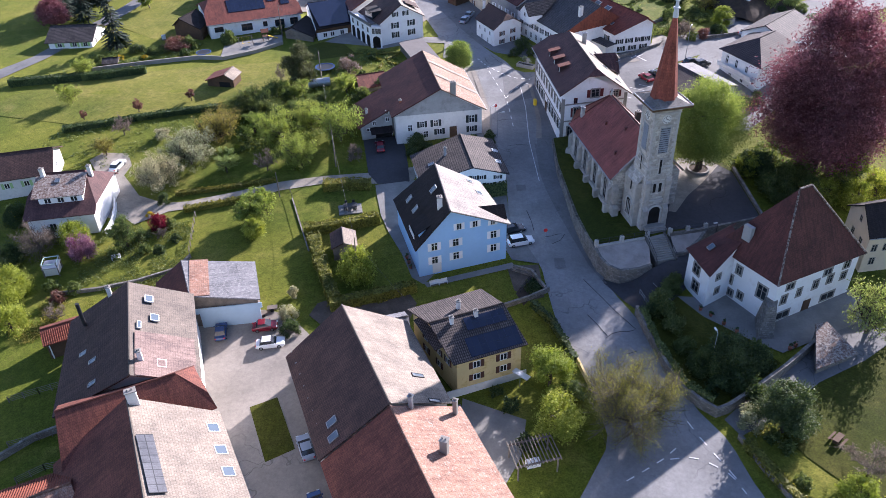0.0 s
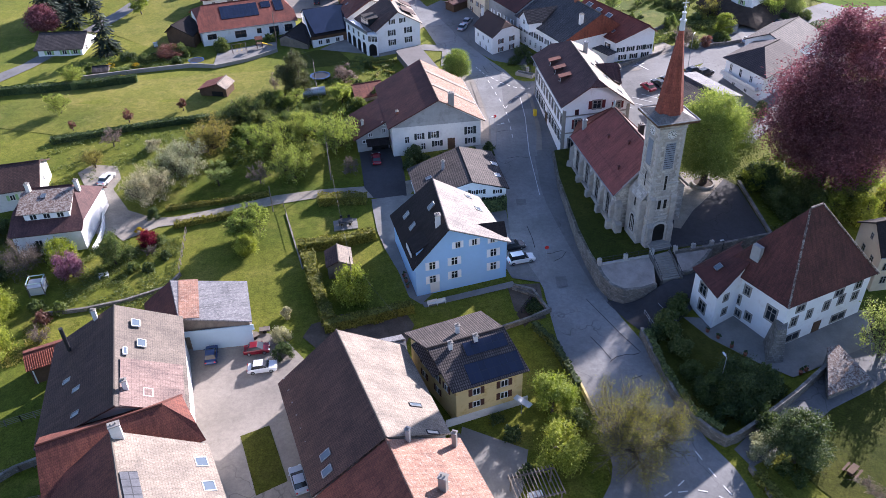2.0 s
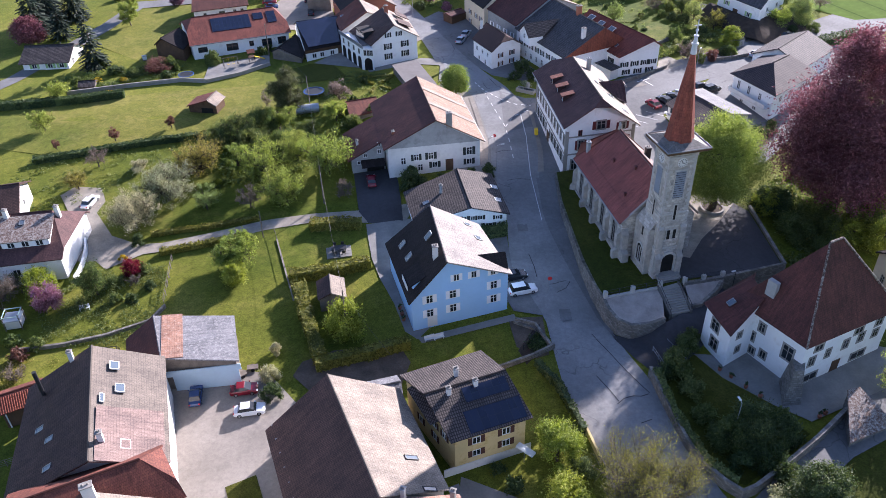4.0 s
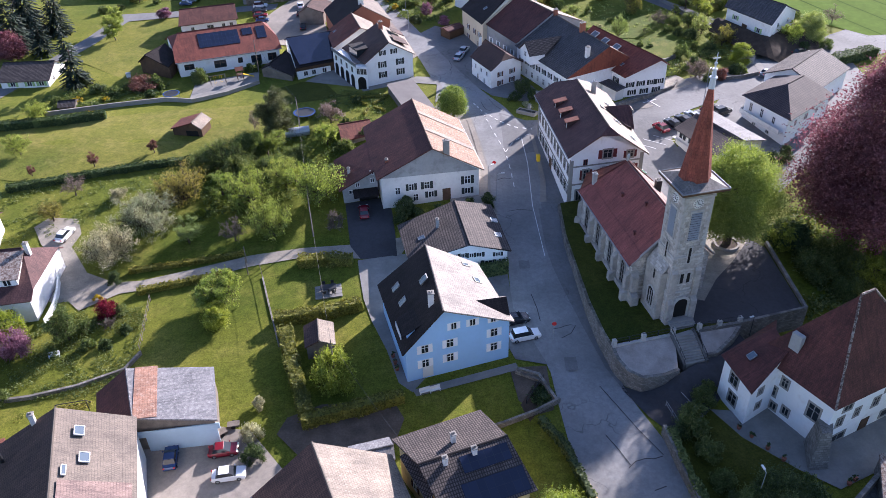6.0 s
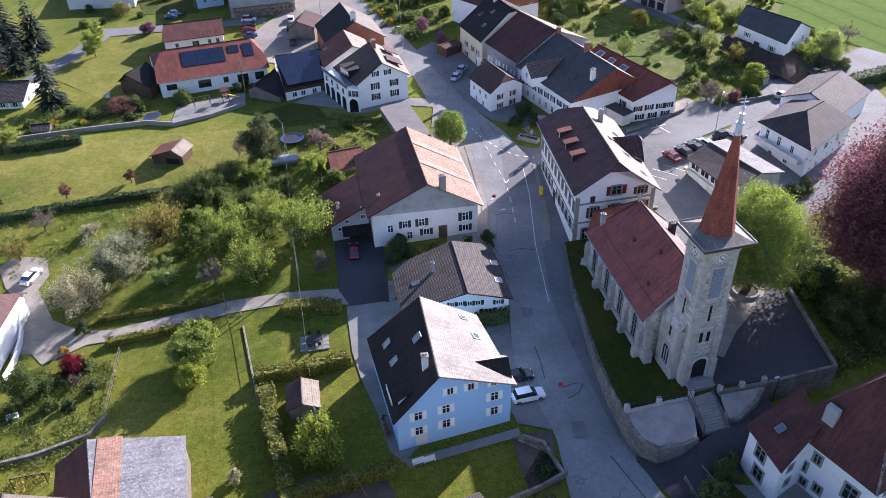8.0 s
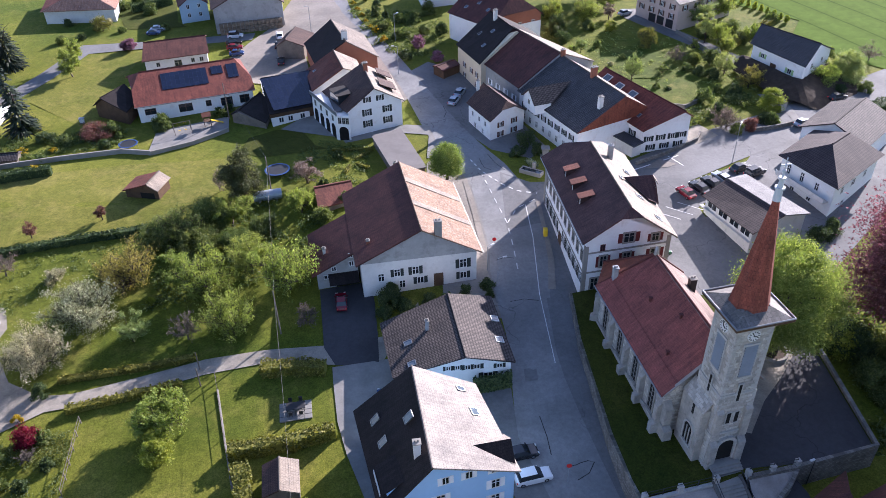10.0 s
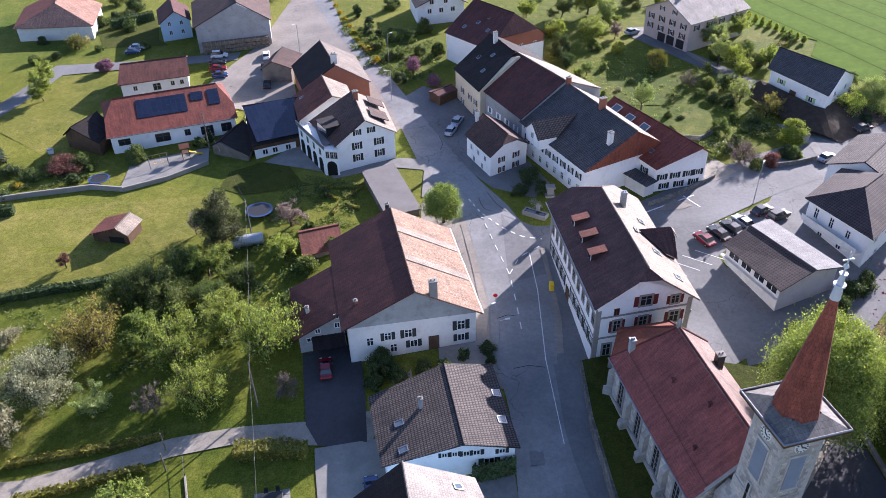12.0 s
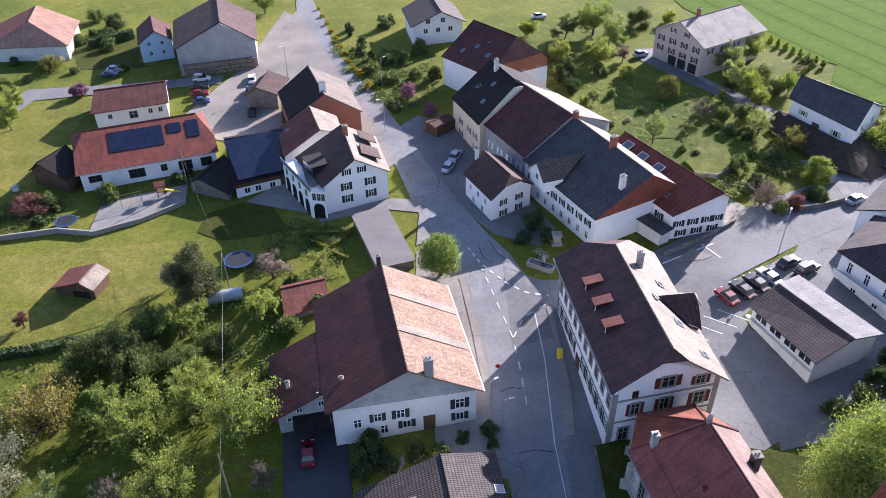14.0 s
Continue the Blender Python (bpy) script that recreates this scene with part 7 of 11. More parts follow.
wh2 = house("house", "rear house part with red tiled roof", (-20.4, 208.8, 13.6), (-23.4, 217.5, 14.6), (-27.2, 205.0, 10.0), (-30.2, 216.6, 10.2), (-16.4, 212.0, 11.2), (-18.4, 219.4, 11.4), wall="offwhite", roof="roofred", roof2="rooflit_pale", over=0.4, gover=0.1)
for u, v in ((0.35, 0.4), (0.75, 0.7), (0.7, 0.25)):
    skylight(wh2, on_roof(wh2, (-27.2, 205.0, 10.0), (-30.2, 216.6, 10.2), (-20.4, 208.8, 13.6), u, v), 0.8, 1.0)

# solar-roofed building beside it
kb = house("house", "timber and white building with dark solar roof", (-39.6, 211.4, 10.6), (-28.2, 215.4, 10.6), (-41.6, 217.6, 8.0), (-30, 221.4, 8.0), (-36.0, 200.0, 7.0), (-25.0, 204.9, 7.0), wall="white", roof="roofdark", over=0.5, gover=0.3)
panel(kb, on_roof(kb, (-36.0, 200.0, 7.0), (-25.0, 204.9, 7.0), (-39.6, 211.4, 10.6), 0.5, 0.5) @ Matrix.Translation((0, 0, 0.25)), 11.2, 11.2)
windows(kb, "e", [(0.18, 5.0), (0.36, 5.0), (0.6, 5.0)], 1.1, 1.2, None)
door(kb, "e", 0.8, 3.7, 1.1, 2.1, "wood")
box_part("timber_band", 0.2, 11.8, -0.02, 0.14, 5.9, 6.9, "wood", kb, "dark timber boarding", m=wall_frame(*wall_of(kb, "e"))[0])
sb = house("shed", "low timber lean-to with slatted roof", (-43.4, 203.6, 6.6), (-40.2, 211.6, 7.2), (-45.6, 203.6, 5.6), (-42.6, 211.6, 5.8), (-37.0, 199.6, 5.2), (-36.4, 207.6, 5.6), wall="greywood", roof="roofdark", over=0.3, gover=0.2, category="shed")

# flat-roofed building
fl = thing("outbuilding", "long flat-roofed grey outbuilding", "building")
fpoly = [(-13.4, 189.4), (-8.0, 173.6), (-1.9, 175.6), (-7.4, 192.4)]
fl_v = [Vector((*p, 6.5)) for p in fpoly]
slab("roof", [v + Vector((0, 0, 0.2)) for v in fl_v], 0.3, "flat", fl)
fc = Vector((-7.7, 182.8, 0))
wall_mesh("wall", [tuple((Vector((*p, 0)) + (fc - Vector((*p, 0))).normalized() * 0.6).xy) for p in fpoly], [6.2] * 4, 3, "greywood", fl)
chimney(fl, -7.8, 174.6, 6.4, 8.4, 0.6, 0.6, 16, "iron")

# long house with red roof and solar panels
rr_ = house("house", "long white house with red roof and solar panels", (-69.8, 213.6, 11.6), (-45.2, 222.4, 11.6), (-73.6, 219.8, 8.2), (-49.2, 229.2, 8.2), (-66.4, 203.6, 7.6), (-41.4, 212.3, 7.6), wall="white", roof="roofred2", over=0.8, gover=0.6, hip0=(2.0, 0.5), hip1=(2.5, 0.6))
RE = ((-66.4, 203.6, 7.6), (-41.4, 212.3, 7.6), (-69.8, 213.6, 11.6))
panel(rr_, on_roof(rr_, *RE, 0.44, 0.62), 10.2, 5.4)
panel(rr_, on_roof(rr_, *RE, 0.72, 0.74), 2.6, 2.6)
panel(rr_, on_roof(rr_, *RE, 0.85, 0.66), 2.4, 4.6)
windows(rr_, "e", [(0.1, 5.9, 2.4, 1.4), (0.4, 5.6, 3.0, 1.9), (0.6, 5.8, 1.2, 1.4), (0.76, 5.6, 2.6, 1.9), (0.92, 5.6, 2.2, 1.9)], 1.2, 1.4, None, "brownframe")
gutter(rr_, RE[0], RE[1])
sidewing = house("house_wing", "dark-roofed wing of the long house", (-74.6, 206.4, 9.0), (-71.2, 213.0, 9.4), (-77.4, 208.0, 6.6), (-75.4, 214.6, 6.6), (-68.2, 203.4, 6.8), (-67.4, 210.4, 7.2), wall="wood", roof="roofdark", over=0.4, gover=0.4)
eb = house("house", "low house with brown tiled roof", (-73.8, 236.2, 10.8), (-59.2, 240.6, 10.8), (-75.4, 241.8, 8.8), (-60.6, 246.4, 8.8), (-72.6, 229.2, 8.4), (-57.2, 234.4, 8.4), wall="offwhite", roof="roofrust", over=0.6, gover=0.6)
windows(eb, "e", [(0.2, 6.9, 0.9, 1.1), (0.52, 6.6, 1.8, 1.7), (0.76, 6.9), (0.9, 6.9)], 0.9, 1.1, None, "trim")

# dark-gabled house by the upper street
# tan east slope colours in the sun on the dark roof
dh = house("house", "old house with dark slate roof and terracotta wall", (-21.0, 222.6, 14.8), (-26.0, 236.6, 15.4), (-28.8, 221.6, 9.8), (-33.2, 235.4, 9.8), (-13.4, 222.9, 10.6), (-18.2, 238.6, 10.6), wall="redrender", roof="roofdark", roof2="rooftaupe", over=0.4, gover=0.4)
chimney(dh, -21.4, 224.4, 13.0, 16.6, 1.4, 0.9, 10, "offwhite")
d2 = house("shed", "small workshop with brown tiled roof", (-38.0, 236.4, 10.6), (-36.8, 246.0, 10.6), (-41.0, 236.8, 8.6), (-39.6, 246.4, 8.6), (-33.2, 235.8, 9.0), (-32.0, 245.4, 9.0), wall="greywood", roof="roofbrown", over=0.4, gover=0.3, category="shed")

# little creeper-clad house
cr = house("house", "small white house with dark red roof and climbing roses", (14.9, 190.8, 12.5), (10.2, 201.2, 12.5), (10.8, 188.3, 9.6), (6.4, 197.8, 9.6), (18.8, 193.6, 9.6), (14.2, 203.6, 9.6), wall="white", roof="roofbrown", over=0.4, gover=0.4, hip0=(1.2, 0.4))
windows(cr, "l", [(0.2, 8.0, 0.8, 1.1), (0.5, 8.0, 0.8, 1.1), (0.78, 8.0, 0.8, 1.1), (0.32, 5.9, 0.8, 1.2), (0.66, 5.9, 0.8, 1.2)], 0.8, 1.1, "shutwhite")
windows(cr, "s", [(0.3, 8.0, 0.8, 1.2), (0.7, 8.0, 0.8, 1.2), (0.3, 5.9, 0.8, 1.2), (0.7, 5.9, 0.8, 1.2)], 0.8, 1.2, "shutbrown")
chimney(cr, 9.0, 200.0, 10.8, 13.6, 0.6, 0.6, 15, "offwhite")

# row of houses along the side street
q1 = house("row_house", "terraced house with dark grey tiled roof", (17.8, 217.6, 18.6), (13.3, 228.6, 19.0), (9.8, 210.6, 13.0), (4.9, 223.4, 13.0), (27.0, 221.2, 13.6), (22.4, 232.2, 13.6), wall="cream", roof="roofdark", over=0.5, gover=0.1)
windows(q1, "l", [(0.3, 9.4), (0.6, 9.4), (0.82, 9.4), (0.3, 6.8), (0.82, 6.8)], 0.9, 1.3, "shutbrown")
for u, v in ((0.3, 0.35), (0.66, 0.5), (0.4, 0.7)):
    skylight(q1, on_roof(q1, (9.8, 210.6, 13.0), (4.9, 223.4, 13.0), (17.8, 217.6, 18.6), u, v), 0.9, 1.1)
chimney(q1, 14.2, 224.4, 16.6, 20.6, 0.8, 0.7, 27, "offwhite")
# here and on the next house the pale east slopes have sun painted in
q2 = house("row_house", "terraced house with dark red tiled roof", (26.8, 205.0, 17.4), (17.7, 219.4, 18.4), (17.4, 198.6, 12.3), (10.4, 212.2, 12.8), (35.6, 210.8, 13.0), (27.0, 224.4, 13.0), wall="grey", roof="roofplum", roof2="rooflit_pale", over=0.5, gover=0.1)
windows(q2, "l", [(0.2, 9.2), (0.42, 9.2), (0.64, 9.2), (0.86, 9.2), (0.2, 6.8), (0.5, 6.8)], 0.9, 1.3, "shutwhite")
q3 = house("row_house", "terraced house with grey slate roof and wall dormer", (37.9, 182.6, 16.0), (26.8, 206.2, 16.8), (26.9, 179.5, 11.0), (17.2, 199.0, 11.6), (44.0, 189.0, 11.0), (34.0, 209.6, 11.8), wall="white", roof="roofslate", roof2="rooflit_pale", over=0.5, gover=0.3, hip0=(2.6, 1.0), hipmat="roofbright")
windows(q3, "l", [(0.1 + 0.115 * i, 9.0) for i in range(8)], 0.85, 1.3, "shutdark")
windows(q3, "l", [(0.1 + 0.115 * i, 6.6) for i in range(8)], 0.85, 1.4, None)
chimney(q3, 31.9, 184.4, 13.2, 16.2, 0.9, 0.8, 25, "offwhite")
chimney(q3, 32.2, 194.4, 15.4, 18.2, 1.3, 0.7, 25, "redrender")
chimney(q3, 27.4, 205.0, 15.9, 18.0, 0.9, 0.7, 25, "redrender")
def wall_dormer(h, c, d, n, half, z0, ze, zp, de, dr, wall, roof):
    """A gabled dormer rising from a wall: c its middle on the wall line, d along the wall, n inwards."""
    c, d, n = Vector((*c, 0)), Vector((*d, 0)).normalized(), Vector((*n, 0)).normalized()
    up = lambda v, z: Vector((v.x, v.y, z))
    f, b = up(c - n * 0.4, zp), up(c + n * dr, zp)
    for s in (-1, 1):
        e = c + d * s * (half + 0.35)
        slab("dormer_roof", [up(e - n * 0.4, ze), f, b, up(e + n * de, ze)], 0.14, roof, h, n)
    a0, a1 = c - d * half, c + d * half
    q0, q1 = a0 + n * de, a1 + n * de
    vs = [up(a0, z0), up(a1, z0), up(a1, ze), up(c, zp - 0.25), up(a0, ze), up(q0, z0), up(q1, z0), up(q1, ze), up(c + n * dr * 0.8, zp - 0.25), up(q0, ze)]
    mesh_object("dormer_wall", vs, [(0, 1, 2, 3, 4), (1, 6, 7, 2), (0, 4, 9, 5), (2, 7, 8, 3), (4, 3, 8, 9)], wall, h, [[(0, 0)] * 5] + [[(0, 0)] * 4] * 4)


wall_dormer(q3, (19.0, 191.6), (-0.343, 0.939), (0.939, 0.343), 2.7, 10.5, 12.7, 15.2, 3.6, 9.2, "white", "roofgrey")
windows(q3, ((18.1, 194.1), (19.9, 189.1)), [(0.5, 12.3)], 1.0, 1.2, None)
q4 = house("row_house", "white end house with bright red roof and roof windows", (48.2, 182.6, 13.6), (36.5, 204.0, 14.2), (40.1, 181.6, 10.0), (30.6, 200.4, 10.4), (50.6, 184.4, 11.6), (39.0, 205.8, 12.2), wall="white", roof="roofred2", roof2="roofred2", over=0.5, gover=0.4)
QL = ((40.1, 181.6, 10.0), (30.6, 200.4, 10.4), (48.2, 182.6, 13.6))
for x, y in ((36.2, 200.2), (37.9, 196.2), (39.8, 192.3)):
    skylight(q4, on_slope((40.1, 181.6, 10.0), (30.6, 200.4, 10.4), (48.2, 182.6, 13.6), (36.5, 204.0, 14.2), x, y) @ Matrix.Translation((0, 0, 0.15)), 1.9, 2.4, "frame")
for u, v in ((0.24, 0.3), (0.3, 0.3)):
    skylight(q4, on_roof(q4, *QL, u, v), 0.9, 1.0)
windows(q4, "s", [(0.14, 7.9), (0.4, 7.9), (0.66, 7.9), (0.86, 7.9), (0.2, 6.0), (0.5, 6.0), (0.8, 6.0)], 1.0, 1.2, "shutdark")
windows(q4, "l", [(0.3, 8.2), (0.6, 8.2), (0.85, 8.2)], 1.0, 1.2, "shutdark")
slab("porch_roof", [(35.0, 184.4, 7.9), (38.2, 179.6, 7.7), (40.6, 181.2, 7.9), (37.4, 186.0, 8.1)], 0.14, "roofslate", q4)
wall_mesh("porch_wall", [(35.6, 184.4), (38.2, 180.4), (40.2, 181.6), (37.6, 185.6)], [7.6, 7.4, 7.6, 7.7], 4.5, "offwhite", q4)
uh = house("house", "large old house with dark red hipped roof", (21.6, 238.6, 19.4), (10.8, 250.4, 20.0), (12.8, 232.2, 14.0), (3.2, 244.0, 14.0), (27.6, 240.6, 14.2), (18.6, 256.4, 14.4), wall="redrender", roof="roofplum", over=0.5, gover=0.4, hip0=(2.6, 0.7))
for u, v in ((0.3, 0.4), (0.6, 0.5), (0.76, 0.3), (0.5, 0.7)):
    skylight(uh, on_roof(uh, (12.8, 232.2, 14.0), (3.2, 244.0, 14.0), (21.6, 238.6, 19.4), u, v), 0.9, 1.1)
windows(uh, "l", [(0.3, 11.6), (0.6, 11.6)], 1.0, 1.4, "shutdark")
windows(uh, "s", [(0.3, 12.4), (0.6, 12.4), (0.85, 12.4), (0.6, 9.6)], 1.0, 1.4, None)
for side, top_z in (("s", 12.6), ("l", 13.9)):
    mm, nn = wall_frame(*wall_of(uh, side))
    box_part("white_wall", -0.05, nn + 0.05, 0.0, 0.08, 4.5, top_z, "white", uh, "white rendered lower wall", m=mm)
ct = house("chalet", "timber chalet with brown roof and balcony", (3.6, 268.0, 16.4), (0.6, 284.0, 16.4), (-4.2, 265.8, 13.2), (-7.0, 281, 13.2), (10.0, 269.6, 13.2), (7, 285, 13.2), wall="white", roof="roofgrey", over=0.8, gover=0.8)
windows(ct, "s", [(0.25, 11.6), (0.5, 11.6), (0.75, 11.6), (0.3, 14.0), (0.6, 14.0)], 1.2, 1.3, "shutwhite")
box_part("lower_wall", -5.6, 5.6, -0.1, 0.12, 7, 10.6, "white", ct, "white rendered lower storey", m=wall_frame(*wall_of(ct, "s"))[0] @ Matrix.Translation((5.8, 0, 0)))
ok_ = house("house", "pink rendered apartment house with lichened roof", (58.6, 250.6, 18.6), (76.6, 262.0, 18.6), (54.4, 257.6, 14.6), (72.6, 268.8, 14.6), (63.0, 243.4, 14.6), (81.6, 255.0, 14.6), wall="pink", roof="rooflit_white", over=0.8, gover=0.7)
windows(ok_, "s", [(0.14, 13.2), (0.38, 13.2), (0.62, 13.2), (0.86, 13.2), (0.14, 10.8), (0.38, 10.8), (0.62, 10.8), (0.86, 10.8)], 1.0, 1.4, "shutbrown")
windows(ok_, "s", [(0.36, 15.8, 0.8, 1.1), (0.64, 15.8, 0.8, 1.1)], 0.8, 1.1, "shutbrown")
for u in (0.42, 0.62, 0.84):
    door(ok_, "s", u, 7.6, 2.2, 2.1, "iron", "garage_door")
windows(ok_, "e", [(0.12, 13.0), (0.34, 13.0), (0.56, 13.0), (0.78, 13.0)], 1.0, 1.4, "shutbrown")
chimney(ok_, 64.0, 254.4, 16.8, 20.2, 0.7, 0.7, 32, "redrender")
vh = house("house", "white bungalow with dark grey roof", (85.8, 211.6, 15.4), (77.4, 225.4, 15.4), (80.8, 206.0, 12.3), (74.0, 221.4, 12.3), (91.6, 216.2, 12.3), (83.6, 230, 12.3), wall="white", roof="roofslate", over=0.6, gover=0.6)
windows(vh, "l", [(0.22, 10.4, 1.1, 1.1), (0.76, 9.6, 1.2, 1.2)], 1.1, 1.1, "shutgreen")
windows(vh, "s", [(0.3, 11.0), (0.7, 11.0), (0.5, 8.0)], 1.0, 1.2, None)
door(vh, "l", 0.45, 7.0, 1.5, 2.6, "wood")
skylight(vh, on_roof(vh, (80.8, 206, 12.3), (74, 221.4, 12.3), (85.8, 211.6, 15.4), 0.5, 0.5), 0.9, 1.2)
bf = house("barn", "grey barn with a wall of stacked firewood", (-50.0, 259.6, 17.8), (-55.4, 280, 17.8), (-61.0, 255.2, 12.6), (-67, 277, 12.6), (-41.8, 260.6, 12.6), (-46, 281, 12.6), wall="grey", roof="roofbrown", over=0.6, gover=0.6)
wp_m = wall_frame(*wall_of(bf, "s"))[0]
for i in range(15):
    for j in range(3):
        box_part("firewood_crate", 0.7 + i * 1.15, 1.75 + i * 1.15, 0.05, 1.2 + 0.12 * ((i * 7 + j * 3) % 3), 5.6 + j * 1.0, 6.5 + j * 1.0, "logs", bf, "crate of split firewood", m=wp_m)
bh = house("house", "small pale blue house with brown roof", (-68.6, 265.8, 13.8), (-73, 278, 13.8), (-72.8, 264.2, 10.8), (-77, 276.6, 10.8), (-64.8, 267.4, 10.8), (-69, 279.6, 10.8), wall="paleblue", roof="roofplum", over=0.4, gover=0.4)
windows(bh, "s", [(0.3, 10.4), (0.7, 10.4), (0.3, 8.0), (0.7, 8.0)], 0.9, 1.2, None)
orh = house("house", "low house with orange-red hipped roof", (-102.4, 270.0, 14.0), (-107, 288, 14.0), (-113, 266.4, 9.8), (-118, 285, 9.8), (-91.6, 267.4, 9.8), (-96, 287, 9.8), wall="offwhite", roof="roofred2", roof2="roofterra", over=0.7, gover=0.6, hip0=(4.5, 1.0), hipmat="roofterra")

# hillside houses on the west
hh7 = house("house", "white hillside house with mossy mansard roof", (-78.0, 122.2, 8.2), (-65.6, 123.8, 8.2), (-79.0, 128.4, 4.0), (-65.6, 129.6, 4.0), (-77.0, 112.8, 3.9), (-64.8, 115.0, 3.9), wall="white", roof="roofplum2", over=0.7, gover=0.5, hip0=(1.6, 0.5), hip1=(3.0, 0.8))
wall_mesh("dormer_wall", [(-74.9, 116.3), (-67.4, 117.5), (-67.8, 121), (-75.4, 120)], [6.6, 6.6, 7.4, 7.4], 4.6, "white", hh7)
slab("dormer_roof", [(-75.8, 115.6, 6.75), (-66.8, 117.0, 6.75), (-67.9, 122.8, 8.2), (-76.9, 121.4, 8.2)], 0.16, "rooflichen", hh7)
windows(hh7, ((-74.9, 116.3), (-67.4, 117.5)), [(0.2, 5.8), (0.5, 5.8), (0.8, 5.8)], 1.2, 1.1, "shutwhite")
windows(hh7, "e", [(0.35, 1.8, 1.2, 1.3), (0.7, 1.8, 1.2, 1.3)], 1.1, 1.2, "shutwhite")
skylight(hh7, on_roof(hh7, (-75.8, 115.6, 6.85), (-66.8, 117.0, 6.85), (-76.9, 121.4, 8.3), 0.45, 0.7), 0.9, 1.1)
arc = [(-68.6, 127.4, 2.6), (-66.8, 126.4, 3.2), (-65.6, 124.6, 3.4), (-64.6, 121.6, 2.9), (-64.0, 118.4, 2.1), (-63.9, 116.4, 1.6), (-64.0, 114.8, 1.2)]
vs = []
for x, y, z in arc:
    o = (Vector((x, y, 0)) - Vector((-69, 120, 0))).normalized() * 0.35
    z *= 0.35
    vs += [(x, y, -0.8), (x, y, z), (x + o.x, y + o.y, z), (x + o.x, y + o.y, -0.8)]
fs = [(4 * i + j, 4 * i + (j + 1) % 4, 4 * i + 4 + (j + 1) % 4, 4 * i + 4 + j) for i in range(6) for j in range(4)] + [(3, 2, 1, 0), (24, 25, 26, 27)]
mesh_object("curved_wall", vs, fs, "white", hh7, [[(0, 0)] * 4] * len(fs), "curved white wall round the terrace")
chimney(hh7, -75.6, 121.6, 7.0, 9.6, 0.7, 0.7, 0, "offwhite")
chimney(hh7, -67.6, 123.2, 7.0, 9.2, 0.7, 0.7, 0, "offwhite")
hh8 = house("house", "house with brown tiled roof and green shutters", (-92.0, 131.6, 7.4), (-79.6, 134.6, 7.4), (-93.0, 137.4, 4.6), (-81.0, 140.6, 4.6), (-90.8, 125.6, 4.4), (-78.2, 129.2, 4.4), wall="offwhite", roof="roofbrown", over=0.6, gover=0.6)
windows(hh8, "e", [(0.3, 2.9), (0.6, 2.9), (0.85, 2.9)], 1.0, 1.2, "shutgreen")
windows(hh8, "n", [(0.5, 3.4)], 1.0, 1.2, None)
h21 = house("house", "white house with grey roof and green shutters", (-110.4, 206.2, 8.0), (-97.6, 206.8, 8.0), (-110.8, 212.6, 5.6), (-97.6, 213, 5.6), (-110.2, 199.8, 5.4), (-97.2, 200.4, 5.4), wall="white", roof="roofgrey", over=0.8, gover=0.7)
windows(h21, "e", [(0.25, 4.4), (0.6, 4.4), (0.85, 4.4)], 1.2, 1.2, "shutgreen")
windows(h21, "n", [(0.3, 4.4), (0.7, 4.4)], 1.2, 1.4, None)
rn = house("house", "cream house with dark roof beside the manor", (65.9, 103.2, 9.4), (82.0, 106.6, 9.4), (66.2, 108.6, 6.0), (81.0, 112.0, 6.0), (65.8, 98.9, 5.6), (83.0, 101.2, 5.6), wall="cream", roof="roofdark", over=0.5, gover=0.4)
windows(rn, "s", [(0.5, 6.4, 0.8, 1.1), (0.35, 3.2), (0.72, 3.2), (0.5, 0.6)], 1.0, 1.4, None, "trim")
windows(rn, "e", [(0.08, 3.4), (0.2, 3.4), (0.4, 3.4), (0.1, 0.8), (0.3, 0.8)], 1.0, 1.4, None, "trim")
gutter(rn, (65.8, 98.9, 5.6), (83.0, 101.2, 5.6))


# ---- plants ----
def profile(shape, u):
    """Radius of a crown, as a part of its widest, at the part u of its height."""
    if shape == "beech":
        return np.interp(u, [0, 0.06, 0.25, 0.5, 0.75, 0.92, 1.0], [0.4, 0.75, 1.0, 0.92, 0.68, 0.36, 0.06])
    if shape == "pine":
        return np.interp(u, [0, 0.12, 0.3, 0.6, 0.85, 1.0], [0.35, 0.8, 1.0, 0.8, 0.45, 0.1])
    if shape == "bush":
        return np.interp(u, [0, 0.2, 0.5, 0.8, 1.0], [0.85, 1.0, 0.92, 0.62, 0.15])
    return np.interp(u, [0, 0.12, 0.35, 0.6, 0.85, 1.0], [0.3, 0.72, 1.0, 0.93, 0.6, 0.12])


